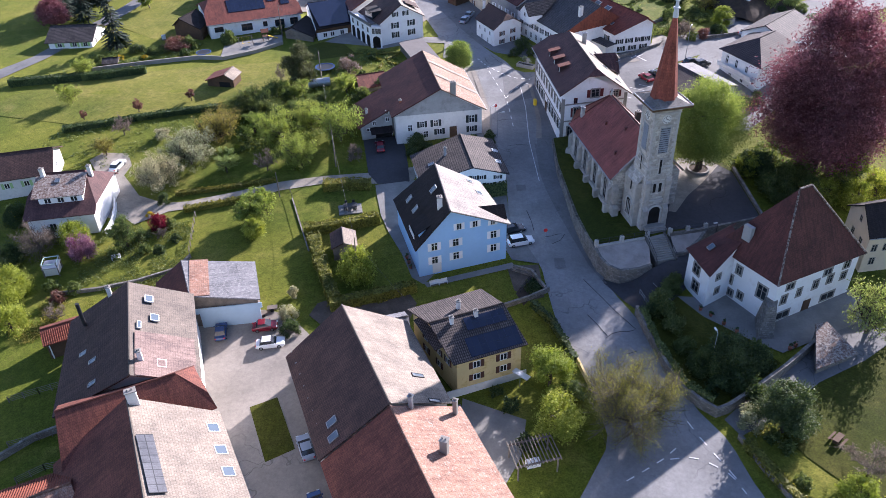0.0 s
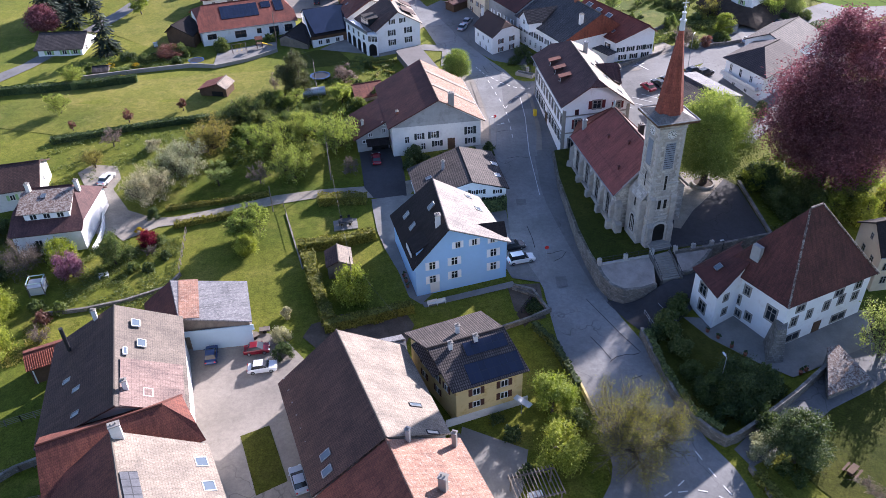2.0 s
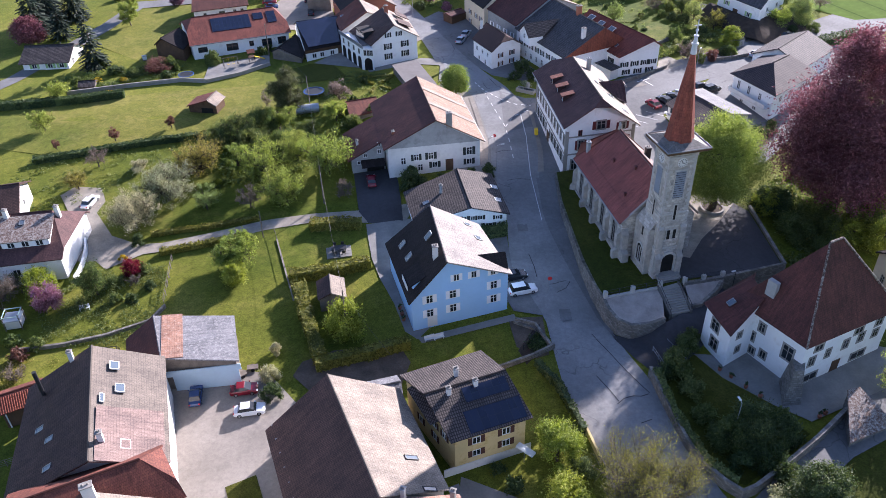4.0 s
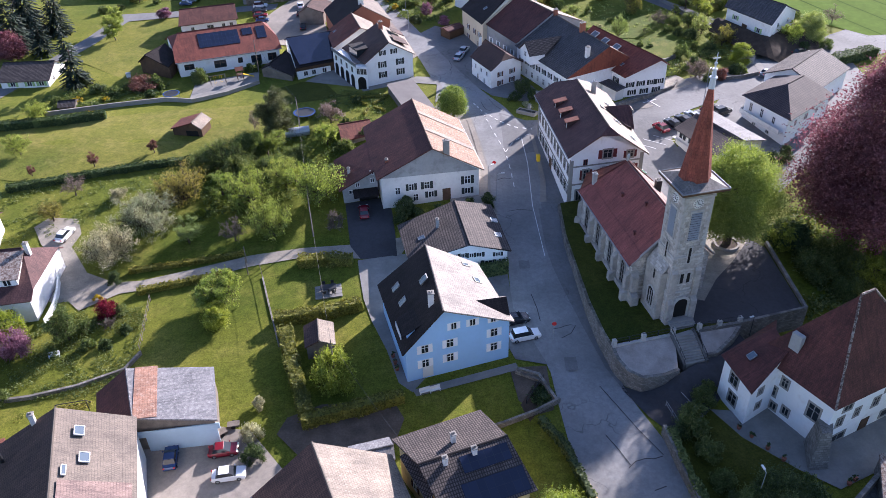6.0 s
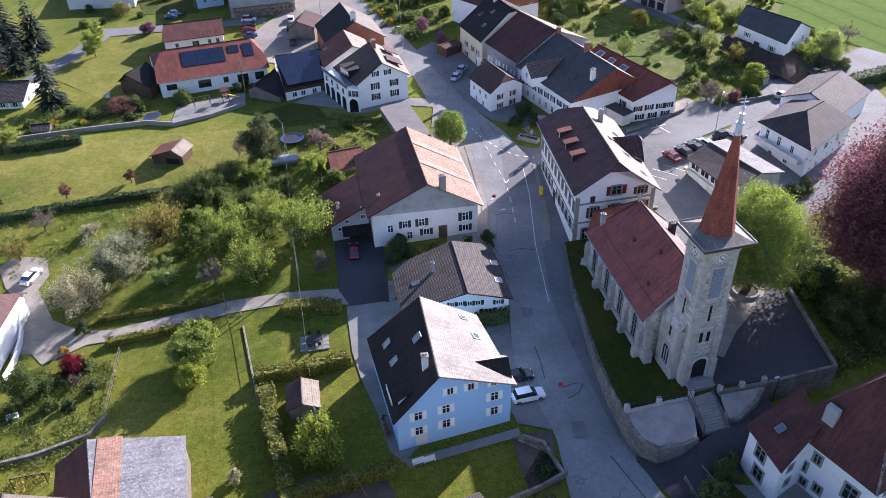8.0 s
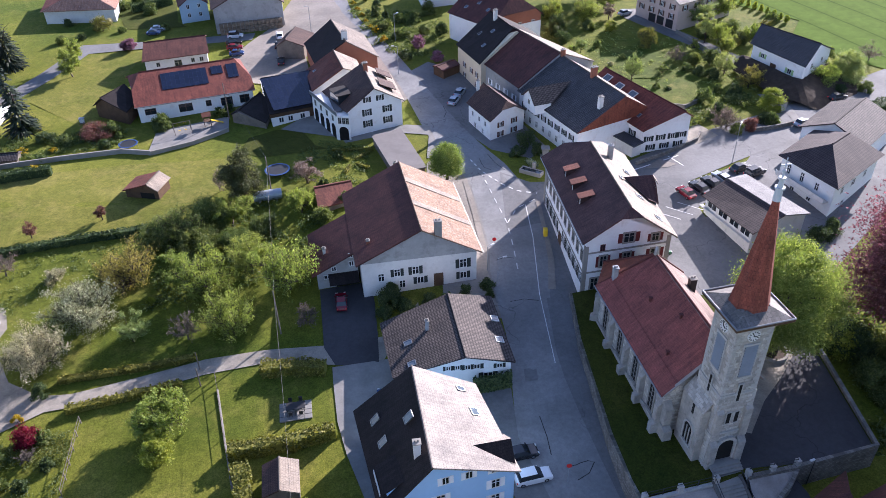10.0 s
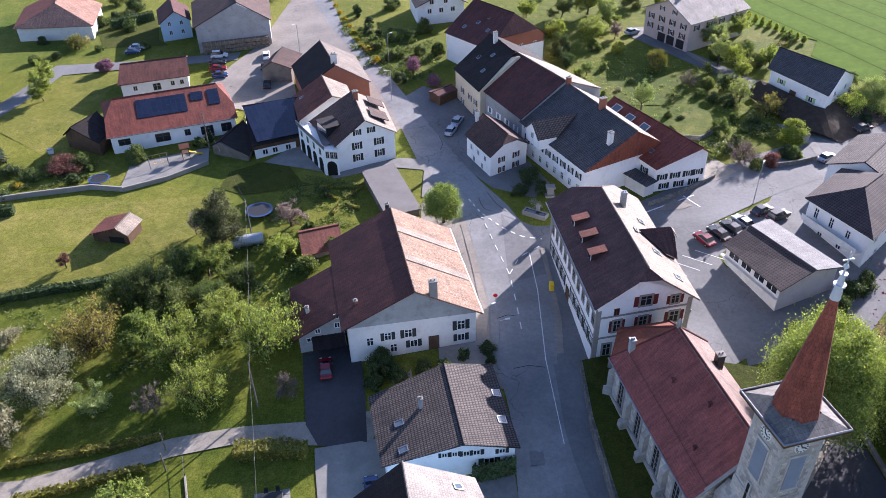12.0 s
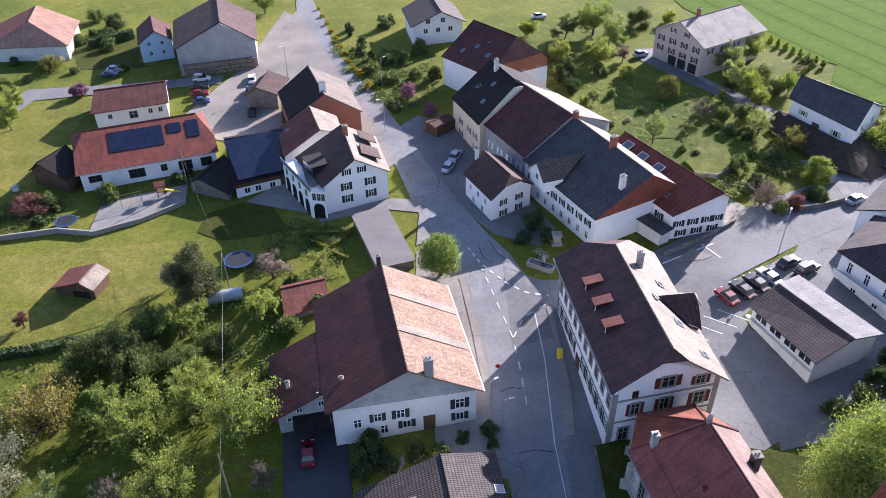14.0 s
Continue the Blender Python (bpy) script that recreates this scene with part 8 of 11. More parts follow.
def leaf_cloud(seed, r, h, base, n, size, lumps, shape="round", droop=0.0, wisp=0.3, fill=0.07):
    """Leaves over the lumps of a crown of radius r from height base to h, with loose shoots."""
    rng = np.random.default_rng(seed)
    u = rng.uniform(0.04, 0.93, lumps)
    pr = profile(shape, u) * r
    az = np.arange(lumps) * 2.4 + rng.uniform(-0.5, 0.5, lumps)
    k = np.sqrt(rng.uniform(0.12, 1.0, lumps)) * (0.86 if shape == "beech" else 0.74)
    rs = rng.uniform(0.24, 0.4, lumps) * np.maximum(pr, 0.35 * r)
    rs = np.minimum(rs, (h - base) * 0.3)
    cs = np.stack([np.cos(az) * pr * k, np.sin(az) * pr * k, base + u * (h - base)], 1)
    cs[:, 2] = np.clip(cs[:, 2], base + rs * 0.5, h - rs * 0.6)
    w = rs ** 2 / np.sum(rs ** 2)
    which = rng.choice(lumps, n, p=w)
    d = rng.normal(size=(n, 3))
    d /= np.linalg.norm(d, axis=1)[:, None]
    dist = rng.uniform(0.25, 1.08, n) ** 0.5
    out = rng.uniform(0, 1, n) < wisp
    dist = np.where(out, rng.uniform(1.0, 1.55, n), dist)
    inner = rng.uniform(0, 1, n) < fill
    dist = np.where(inner, rng.uniform(0.0, 0.6, n), dist)
    out = out & ~inner
    # shoots gather into a few directions for each lump
    q = np.round(d * 2.2) / 2.2 + 1e-3
    q /= np.linalg.norm(q, axis=1)[:, None]
    d = np.where(out[:, None], q * 0.9 + d * 0.1, d)
    p = cs[which] + d * (rs[which] * dist)[:, None] * np.array([1, 1, 0.85])
    p[:, 2] += np.where(out, 0.12 * rs[which], 0)
    p[:, 2] -= droop * rng.uniform(0, 1, n) * np.hypot(p[:, 0], p[:, 1])
    p[:, 2] = np.clip(p[:, 2], 0.08, h * 1.03)
    nrm = d * 0.55 + rng.normal(scale=0.75, size=(n, 3)) + np.array([0, 0, 0.3])
    nrm /= np.linalg.norm(nrm, axis=1)[:, None]
    a = np.cross(nrm, rng.normal(size=(n, 3)))
    a /= np.linalg.norm(a, axis=1)[:, None]
    b = np.cross(nrm, a)
    s = size * rng.uniform(0.55, 1.35, n)[:, None]
    s = np.where(inner[:, None], s * 2.8, s)
    v = np.stack([p - a * s * 0.55 - b * s * 0.5, p + a * s * 0.55 - b * s * 0.4, p + b * s * 1.0], 1)
    return v.reshape(-1, 3), np.arange(3 * n).reshape(n, 3)


def skeleton(seed, r, h, base, shape, limbs=7, boughs=6, shoots=6):
    """Limbs, boughs and shoots of a spreading tree as (from, to, radius, radius) pieces, and the shoots alone."""
    rng = np.random.default_rng(seed)
    thick = max(0.09, 0.05 * r)
    fork = np.array([rng.normal(scale=0.04) * r, rng.normal(scale=0.04) * r, max(0.4, base * 1.1)])
    wood, tips = [(np.array([0, 0, -0.3]), fork, thick * 1.3, thick)], []
    for i in range(limbs):
        az = 2 * math.pi * i / limbs + rng.uniform(-0.4, 0.4)
        u = 0.9 if i == 0 else rng.uniform(0.25, 0.85)
        rad = float(profile(shape, u)) * r * rng.uniform(0.5, 0.8) * (0.25 if i == 0 else 1.0)
        end = np.array([math.cos(az) * rad, math.sin(az) * rad, base + u * (h - base) * 0.92])
        mid = fork + (end - fork) * 0.5 + rng.normal(scale=0.05 * r, size=3) + np.array([0, 0, -0.04 * h])
        wood += [(fork, mid, thick * 0.55, thick * 0.36), (mid, end, thick * 0.36, thick * 0.14)]
        for j in range(boughs):
            t = rng.uniform(0.25, 1.0)
            st = fork + (mid - fork) * t * 2 if t < 0.5 else mid + (end - mid) * (t * 2 - 1)
            d = rng.normal(size=3) * 0.75 + (st - fork) / (np.linalg.norm(st - fork) + 0.01) * 0.7 + np.array([0, 0, 0.35])
            d /= np.linalg.norm(d)
            en = st + d * r * rng.uniform(0.24, 0.46)
            wood.append((st, en, thick * 0.2, thick * 0.07))
            for k in range(shoots):
                s0 = st + (en - st) * rng.uniform(0.3, 1.0)
                e = d * 0.6 + rng.normal(size=3) * 0.6 + np.array([0, 0, 0.25])
                e /= np.linalg.norm(e)
                s1 = s0 + e * r * rng.uniform(0.12, 0.28)
                s1[2] = min(max(s1[2], 0.3), h)
                tips.append((s0, s1, thick * 0.07, thick * 0.025))
    return wood, tips


def rods(pieces, least=0.0):
    """Three-sided tapering rods."""
    vs, fs = [], []
    for a, b, r0, r1 in pieces:
        d = b - a
        d = d / (np.linalg.norm(d) + 1e-6)
        x = np.cross(d, np.array([0.31, 0.77, 0.55]))
        x /= np.linalg.norm(x)
        y = np.cross(d, x)
        k = len(vs)
        for p, rr in ((a, max(least, r0)), (b, max(least * 0.6, r1))):
            for q in range(3):
                t = 2 * math.pi * q / 3
                vs.append(p + (x * math.cos(t) + y * math.sin(t)) * rr)
        fs += [(k, k + 1, k + 4, k + 3), (k + 1, k + 2, k + 5, k + 4), (k + 2, k, k + 3, k + 5)]
    return vs, fs


def shoot_leaves(seed, r, tips, n, size, spread):
    """Leaves strung along the shoots, in loose tufts."""
    rng = np.random.default_rng(seed + 7)
    A, B = np.array([t[0] for t in tips]), np.array([t[1] for t in tips])
    w = rng.uniform(0.25, 1.0, len(tips)) ** 1.5
    i = rng.choice(len(tips), n, p=w / w.sum())
    p = A[i] + (B[i] - A[i]) * rng.uniform(0.15, 1.12, n)[:, None] + rng.normal(scale=spread * r, size=(n, 3)) * np.array([1, 1, 0.8])
    p[:, 2] = np.maximum(p[:, 2], 0.1)
    nrm = rng.normal(size=(n, 3)) + np.array([0, 0, 0.5])
    nrm /= np.linalg.norm(nrm, axis=1)[:, None]
    a = np.cross(nrm, rng.normal(size=(n, 3)))
    a /= np.linalg.norm(a, axis=1)[:, None]
    b = np.cross(nrm, a)
    s = size * rng.uniform(0.55, 1.35, n)[:, None]
    v = np.stack([p - a * s * 0.55 - b * s * 0.5, p + a * s * 0.55 - b * s * 0.4, p + b * s], 1)
    return v.reshape(-1, 3), np.arange(3 * n).reshape(n, 3)


def quick_mesh(name, v, f, mat):
    me = bpy.data.meshes.new(name)
    v, f = np.asarray(v, dtype=np.float32), np.asarray(f, dtype=np.int32)
    n, k = f.shape
    me.vertices.add(len(v))
    me.vertices.foreach_set("co", v.ravel())
    me.loops.add(n * k)
    me.loops.foreach_set("vertex_index", f.ravel())
    me.polygons.add(n)
    me.polygons.foreach_set("loop_start", np.arange(0, n * k, k, dtype=np.int32))
    me.update(calc_edges=True)
    me.materials.append(M[mat])
    return me


def trunk_mesh(seed, r, h, base, thick, limbs=6):
    rng = random.Random(seed)
    bm = bmesh.new()
    top = base + (h - base) * 0.45
    lean = Vector((rng.uniform(-0.05, 0.05) * h, rng.uniform(-0.05, 0.05) * h, 0))
    mid = Vector((0, 0, base)) + lean * 0.5
    add_tube(bm, (0, 0, -0.3), mid, thick * 1.25, thick * 0.85, 8)
    add_tube(bm, mid, Vector((0, 0, top)) + lean, thick * 0.85, thick * 0.4, 7)
    for i in range(limbs):
        a = 2 * math.pi * i / limbs + rng.uniform(-0.4, 0.4)
        z = base + (top - base) * rng.uniform(0.0, 0.8)
        st = Vector((0, 0, z)) + lean * (z / max(top, 0.1))
        en = Vector((math.cos(a) * r * rng.uniform(0.45, 0.7), math.sin(a) * r * rng.uniform(0.45, 0.7), z + (h - z) * rng.uniform(0.3, 0.6)))
        md = st.lerp(en, 0.5) + Vector((0, 0, 0.08 * h))
        add_tube(bm, st, md, thick * 0.45, thick * 0.28, 6)
        add_tube(bm, md, en, thick * 0.28, thick * 0.08, 5)
    me = bpy.data.meshes.new("trunk")
    bm.to_mesh(me)
    bm.free()
    me.materials.append(M["bark"])
    return me


def fir_mesh(seed, r, h, n):
    rng = np.random.default_rng(seed)
    vs, fs = [], []
    tiers = int(h * 1.5)
    for t in range(tiers):
        z = 0.8 + (h - 0.9) * t / tiers
        rad = r * (1 - (t / tiers)) ** 0.85 + 0.15
        k = max(5, int(rad * 7))
        for i in range(k):
            a = rng.uniform(0, 2 * math.pi)
            L = rad * rng.uniform(0.7, 1.08)
            d = np.array([math.cos(a), math.sin(a), 0])
            s = np.array([-math.sin(a), math.cos(a), 0])
            for q in range(3):
                u0, u1 = 0.25 + 0.25 * q, 0.5 + 0.25 * q
                w = 0.34 * (1.15 - u0) * rng.uniform(0.8, 1.3) * min(1.0, rad / 2 + 0.4)
                p0 = d * L * u0 + np.array([0, 0, z + 0.15 - 0.30 * L * u0 ** 1.5])
                p1 = d * L * u1 + np.array([0, 0, z + 0.15 - 0.30 * L * u1 ** 1.5])
                o = np.array([0, 0, rng.uniform(-0.12, 0.12)])
                m = len(vs)
                vs += [p0 - s * w + o, p0 + s * w - o, p1 + s * w * 0.7 - o, p1 - s * w * 0.7 + o]
                fs.append((m, m + 1, m + 2, m + 3))
    return vs, fs


KINDS = {
    # kind: (leaves, label, category, base of the crown as part of the height, layers of leaves, leaf size, lumps, shape)
    "green_tree": ("leaf_mid", "round garden tree in fresh green leaf", "tree", 0.18, 2.6, 0.17, 30, "round"),
    "apple_tree": ("leaf_green", "orchard tree in light green spring leaf", "tree", 0.2, 2.2, 0.165, 38, "round"),
    "yellow_green_tree": ("leaf_lime", "small tree with bright yellow-green leaves", "tree", 0.1, 2.6, 0.16, 26, "bush"),
    "pale_tree": ("leaf_pale", "loose tree with pale green young leaves", "tree", 0.18, 1.9, 0.15, 30, "round"),
    "willow_tree": ("leaf_pale", "drooping willow with pale yellow-green leaves", "tree", 0.05, 2.6, 0.15, 30, "bush"),
    "olive_tree": ("leaf_olive", "tree with olive-yellow young leaves", "tree", 0.14, 1.9, 0.15, 32, "round"),
    "white_blossom_tree": ("leaf_white", "fruit tree covered in white blossom", "tree", 0.12, 2.2, 0.125, 40, "round"),
    "pink_blossom_tree": ("leaf_pink", "fruit tree with pale pink blossom", "tree", 0.18, 1.9, 0.15, 30, "round"),
    "chestnut_tree": ("leaf_chestnut", "large dense tree in full green leaf", "tree", 0.14, 4.0, 0.125, 150, "round"),
    "copper_beech": ("leaf_copper", "huge copper beech with dark red leaves", "tree", 0.12, 4.6, 0.26, 150, "beech"),
    "purple_tree": ("leaf_purple", "small tree in purple-pink blossom", "tree", 0.15, 2.4, 0.14, 24, "round"),
    "russet_tree": ("leaf_russet", "slender young tree with reddish leaves", "tree", 0.25, 1.8, 0.09, 14, "round"),
    "dark_tree": ("leaf_dark", "dense dark green evergreen tree", "tree", 0.04, 3.2, 0.17, 44, "bush"),
    "pine_tree": ("leaf_pine", "tall ragged dark green pine", "tree", 0.05, 2.4, 0.17, 40, "pine"),
    "budding_tree": ("leaf_bud", "wide tree just breaking into yellow-green bud", "tree", 0.08, 0.85, 0.09, 120, "bush"),
    "bare_tree": ("leaf_pink", "almost bare shrub of grey-brown twigs", "shrub", 0.15, 0.35, 0.09, 18, "round"),
    "green_shrub": ("leaf_mid", "rounded garden shrub with green leaves", "shrub", 0.0, 2.8, 0.14, 20, "bush"),
    "dark_shrub": ("leaf_dark", "dense dark green garden bush", "shrub", 0.0, 2.8, 0.15, 20, "bush"),
    "white_shrub": ("leaf_white", "pale flowering garden shrub", "shrub", 0.0, 2.6, 0.12, 18, "bush"),
    "russet_shrub": ("leaf_russet", "broad garden shrub with reddish leaves", "shrub", 0.0, 2.4, 0.14, 26, "bush"),
    "crimson_shrub": ("leaf_red", "crimson flowering garden shrub", "shrub", 0.0, 3.0, 0.12, 20, "bush"),
    "yellow_shrub": ("leaf_yellow", "clump of bright yellow flowers", "shrub", 0.0, 2.6, 0.10, 12, "bush"),
    "fir_tree": ("leaf_fir", "tall dark green spruce tree", "tree", 0.05, 0, 0.00, 0, "round"),
}
# kinds with open crowns: how far leaves stray from the shoots, leaves as a part of the full number, boughs, shoots
OPEN = {"apple_tree": (0.05, 1.0, 8, 7), "pale_tree": (0.05, 0.75, 7, 7), "olive_tree": (0.05, 0.75, 8, 7), "white_blossom_tree": (0.05, 0.85, 9, 8),
        "pink_blossom_tree": (0.045, 0.6, 8, 7), "budding_tree": (0.045, 1.15, 16, 12), "pine_tree": (0.06, 1.0, 10, 8), "green_tree": (0.06, 1.0, 9, 8), "bare_tree": (0.03, 0.6, 10, 9)}
SIZES = (1.2, 2.2, 3.6, 5.2, 7.5, 13.5)
_count = {}


def plant(kind, x, y, r, h, z=None):
    leaf, label, cat, base, layers, size, lumps, shape = KINDS[kind]
    size = size * 0.95
    k = _count[kind] = _count.get(kind, 0) + 1
    R = min(SIZES, key=lambda s: abs(math.log(s / r)))
    v = k % 2
    H = max(0.6, round(h / r, 0)) * R if kind != "fir_tree" else h / r * R
    key = (kind, R, v, round(H, 1))
    seed = sum(ord(c) for c in kind) * 17 + int(R * 10) + v * 101
    def crown():
        if kind == "fir_tree":
            return quick_mesh("crown", *fir_mesh(seed, R, H, 0), leaf)
        n = int(layers * 1.7 * R * H * (1 - base) / (0.4 * size * size))
        n = max(300, min(150000, n))
        if kind in OPEN:
            spread, share, boughs, shoots = OPEN[kind]
            tips = skeleton(seed, R, H, H * max(base, 0.12), shape, 7 if R < 5 else 13, boughs, shoots)[1]
            return quick_mesh("crown", *shoot_leaves(seed, R, tips, int(n * share), size, spread), leaf)
        vs, fs = leaf_cloud(seed, R, H, H * base, n, size, lumps, shape, 0.25 if kind == "willow_tree" else 0.0,
                            0.2 if kind == "copper_beech" else 0.09 if kind in ("yellow_shrub", "chestnut_tree") else 0.3,
                            0.0 if kind in ("budding_tree", "bare_tree") else (0.03 if kind in ("copper_beech", "chestnut_tree") else 0.05))
        return quick_mesh("crown", vs, fs, leaf)
    top = thing(kind, label, cat, x, y, (G(x, y) if z is None else z) - 0.05, (k * 77) % 360, group=kind.replace("_", " ") + "s")
    sxy, sz = r / R, h / H
    top.scale = (sxy, sxy, sz)
    c = new("crown", shared(("crown",) + key, crown))
    c.parent = top
    if kind in OPEN:
        spread, share, boughs, shoots = OPEN[kind]
        wood, tips = shared(("bones",) + key, lambda: skeleton(seed, R, H, H * max(base, 0.12), shape, 7 if R < 5 else 13, boughs, shoots))
        bark = "twig" if kind in ("budding_tree", "bare_tree") else "bark"
        tw = new("branchwork", shared(("tw",) + key, lambda: quick_mesh("twigs", *rods(tips, 0.022), bark)))
        tw.parent = top
        tagged(tw, kind="stuff")
        t = new("trunk", shared(("trunk",) + key, lambda: quick_mesh("trunk", *rods(wood, 0.03), bark)))
        t.parent = top
        return top
    if cat == "tree" or kind == "bare_tree":
        thick = max(0.1, 0.055 * R) * (1.3 if kind in ("copper_beech", "chestnut_tree") else 1)
        t = new("trunk", shared(("trunk",) + key, lambda: trunk_mesh(seed, R, H, max(0.5, H * max(base, 0.2)), thick)))
        t.parent = top
    return top


def hedge(line, w, h, mat="leaf_hedge", label="clipped green garden hedge"):
    """A clipped hedge along a line: a leafy body with uneven faces."""
    rng = np.random.default_rng(int(abs(line[0][0] * 10 + line[0][1])))
    top = thing("hedge", label, "hedge", group="hedges")
    vs, fs = [], []
    for a, b in zip(line, line[1:]):
        a, b = np.array(a, float), np.array(b, float)
        L = np.linalg.norm(b - a)
        d = (b - a) / L
        nn = np.array([-d[1], d[0]])
        n = int(L * (2 * h + w) * 26)
        s = rng.uniform(0, L, n)
        per = rng.uniform(0, 2 * h + w, n)
        side = np.where(per < h, -1.0, np.where(per < h + w, 0.0, 1.0))
        off = np.where(side == 0, per - h - w / 2, side * w / 2)
        z = np.where(per < h, per, np.where(per < h + w, h, 2 * h + w - per))
        wob = 0.16 * np.sin(s * 1.7) + 0.12 * np.sin(s * 0.6 + 1)
        off = off * (1 + wob) + rng.normal(scale=0.06, size=n)
        z = z * (1 + 0.06 * np.sin(s * 1.1 + 2)) + rng.normal(scale=0.06, size=n)
        px, py = a[0] + d[0] * s + nn[0] * off, a[1] + d[1] * s + nn[1] * off
        for i in range(n):
            p = np.array([px[i], py[i], G(px[i], py[i]) + max(0.03, z[i])])
            nr = np.array([nn[0] * side[i], nn[1] * side[i], 1.0 if side[i] == 0 else 0.3]) + rng.normal(scale=0.5, size=3)
            nr /= np.linalg.norm(nr)
            u = np.cross(nr, rng.normal(size=3))
            u /= np.linalg.norm(u)
            v = np.cross(nr, u)
            q = 0.2 * rng.uniform(0.6, 1.3)
            m = len(vs)
            vs += [p - u * q, p - v * q * 0.6, p + u * q, p + v * q * 0.6]
            fs.append((m, m + 1, m + 2, m + 3))
    c = new("foliage", quick_mesh("foliage", vs, fs, mat))
    c.parent = top
    # woody core that keeps light from passing straight through
    bm = bmesh.new()
    for a, b in zip(line, line[1:]):
        a3, b3 = Vector((*a, 0)), Vector((*b, 0))
        L = (b3 - a3).length
        ang = math.degrees(math.atan2(b3.y - a3.y, b3.x - a3.x))
        k = max(1, int(L / 4))
        for i in range(k):
            p = a3.lerp(b3, (i + 0.5) / k)
            add_box(bm, -L / k / 2, L / k / 2, -w / 2 * 0.8, w / 2 * 0.8, -0.3, h * 0.9, pose(p.x, p.y, G(p.x, p.y), 0, 0, ang))
    part("core", bm, mat, top)


hedge([(-25.2, 111.0), (-23.4, 105.0), (-19.6, 94.2)], 1.9, 2.1)
hedge([(-27.2, 113.4), (-20.0, 114.6), (-13.8, 116.4)], 1.7, 1.9)
hedge([(-20.3, 93.4), (-13.4, 95.2), (-6.6, 97.4)], 1.6, 1.8)
hedge([(-109.5, 177.0), (-98.2, 178.3), (-86.5, 180.4), (-77.4, 183.0)], 1.8, 1.8, "leaf_dark", "long dark clipped hedge beside the meadow")
hedge([(-86.7, 152.8), (-76.8, 155.7), (-66.3, 158.9), (-56.9, 161.0), (-46, 163.5)], 1.4, 1.2, "leaf_dark")
hedge([(-54.4, 126.9), (-45.6, 128.5), (-38.7, 129.9), (-35.5, 131.0)], 0.9, 0.8)
hedge([(-51.3, 121.4), (-43.4, 123.6), (-36.4, 125.8)], 1.0, 1.0)
hedge([(-25.5, 127.6), (-20, 127.8), (-16.2, 127.4)], 1.8, 1.7)
hedge([(12.0, 93.0), (14.6, 88.6), (17.0, 80.4)], 0.9, 1.2, "leaf_dark")
hedge([(28.6, 90), (29.4, 82), (31.4, 74.4), (34.2, 71.4)], 0.9, 2.0, "leaf_mid", "ivy and bushes behind the stone wall")
hedge([(36.9, 65.2), (38.9, 60.2), (41.4, 54.6)], 1.2, 1.2, "leaf_hedge")

hedge([(-20.9, 186.0), (-17.5, 182.7)], 0.5, 0.5, "leaf_hedge", "low clipped box hedge of a parterre")
hedge([(-13.7, 185.6), (-16.2, 183.0)], 0.5, 0.5, "leaf_hedge", "low clipped box hedge of a parterre")
hedge([(-17.8, 177.8), (-17.2, 180.8)], 0.5, 0.5, "leaf_hedge", "low clipped box hedge of a parterre")
hedge([(-13.2, 179.0), (-15.8, 181.1)], 0.5, 0.5, "leaf_hedge", "low clipped box hedge of a parterre")
hedge([(-21.4, 187.5), (-13.0, 186.5)], 0.5, 0.5, "leaf_hedge", "low clipped box hedge of a parterre")
hedge([(-90.2, 275.0), (-85.6, 278.6), (-80.0, 281.6)], 1.8, 2.4, "leaf_dark", "tall dark garden hedge behind the village lane")
hedge([(91.5, 196.2), (98.3, 199.2), (105.9, 202.3)], 3.0, 2.2, "leaf_dark", "tall dark hedge above the side road")
hedge([(4.6, 122.75), (10.0, 123.85)], 0.5, 2.9, "leaf_dark", "thick ivy on the wall of the low house")


def undergrowth(poly, n, size, mat, label, height=0.5, seed=1):
    """Low tufts and weeds scattered over a patch of ground."""
    rng = np.random.default_rng(seed)
    px, py = np.array([p[0] for p in poly]), np.array([p[1] for p in poly])
    vs, fs = [], []
    while len(fs) < n:
        x, y = rng.uniform(px.min(), px.max()), rng.uniform(py.min(), py.max())
        inside = False
        j = len(poly) - 1
        for i in range(len(poly)):
            if (py[i] > y) != (py[j] > y) and x < (px[j] - px[i]) * (y - py[i]) / (py[j] - py[i]) + px[i]:
                inside = not inside
            j = i
        if not inside or noise.noise(Vector((x * 0.25, y * 0.25, seed))) < -0.05:
            continue
        for k in range(6):
            p = np.array([x, y, 0]) + rng.normal(scale=0.35, size=3) * np.array([1, 1, 0])
            p[2] = G(p[0], p[1]) + rng.uniform(0.02, height)
            a = rng.normal(size=3)
            a[2] = abs(a[2]) * 0.7
            a /= np.linalg.norm(a)
            b = np.cross(a, rng.normal(size=3))
            b /= np.linalg.norm(b)
            s = size * rng.uniform(0.5, 1.3)
            m = len(vs)
            vs += [p - a * s, p - b * s * 0.5, p + a * s, p + b * s * 0.5]
            fs.append((m, m + 1, m + 2, m + 3))
    tagged(new("undergrowth", quick_mesh("undergrowth", vs, fs, mat)), label, "undergrowth", kind="stuff")


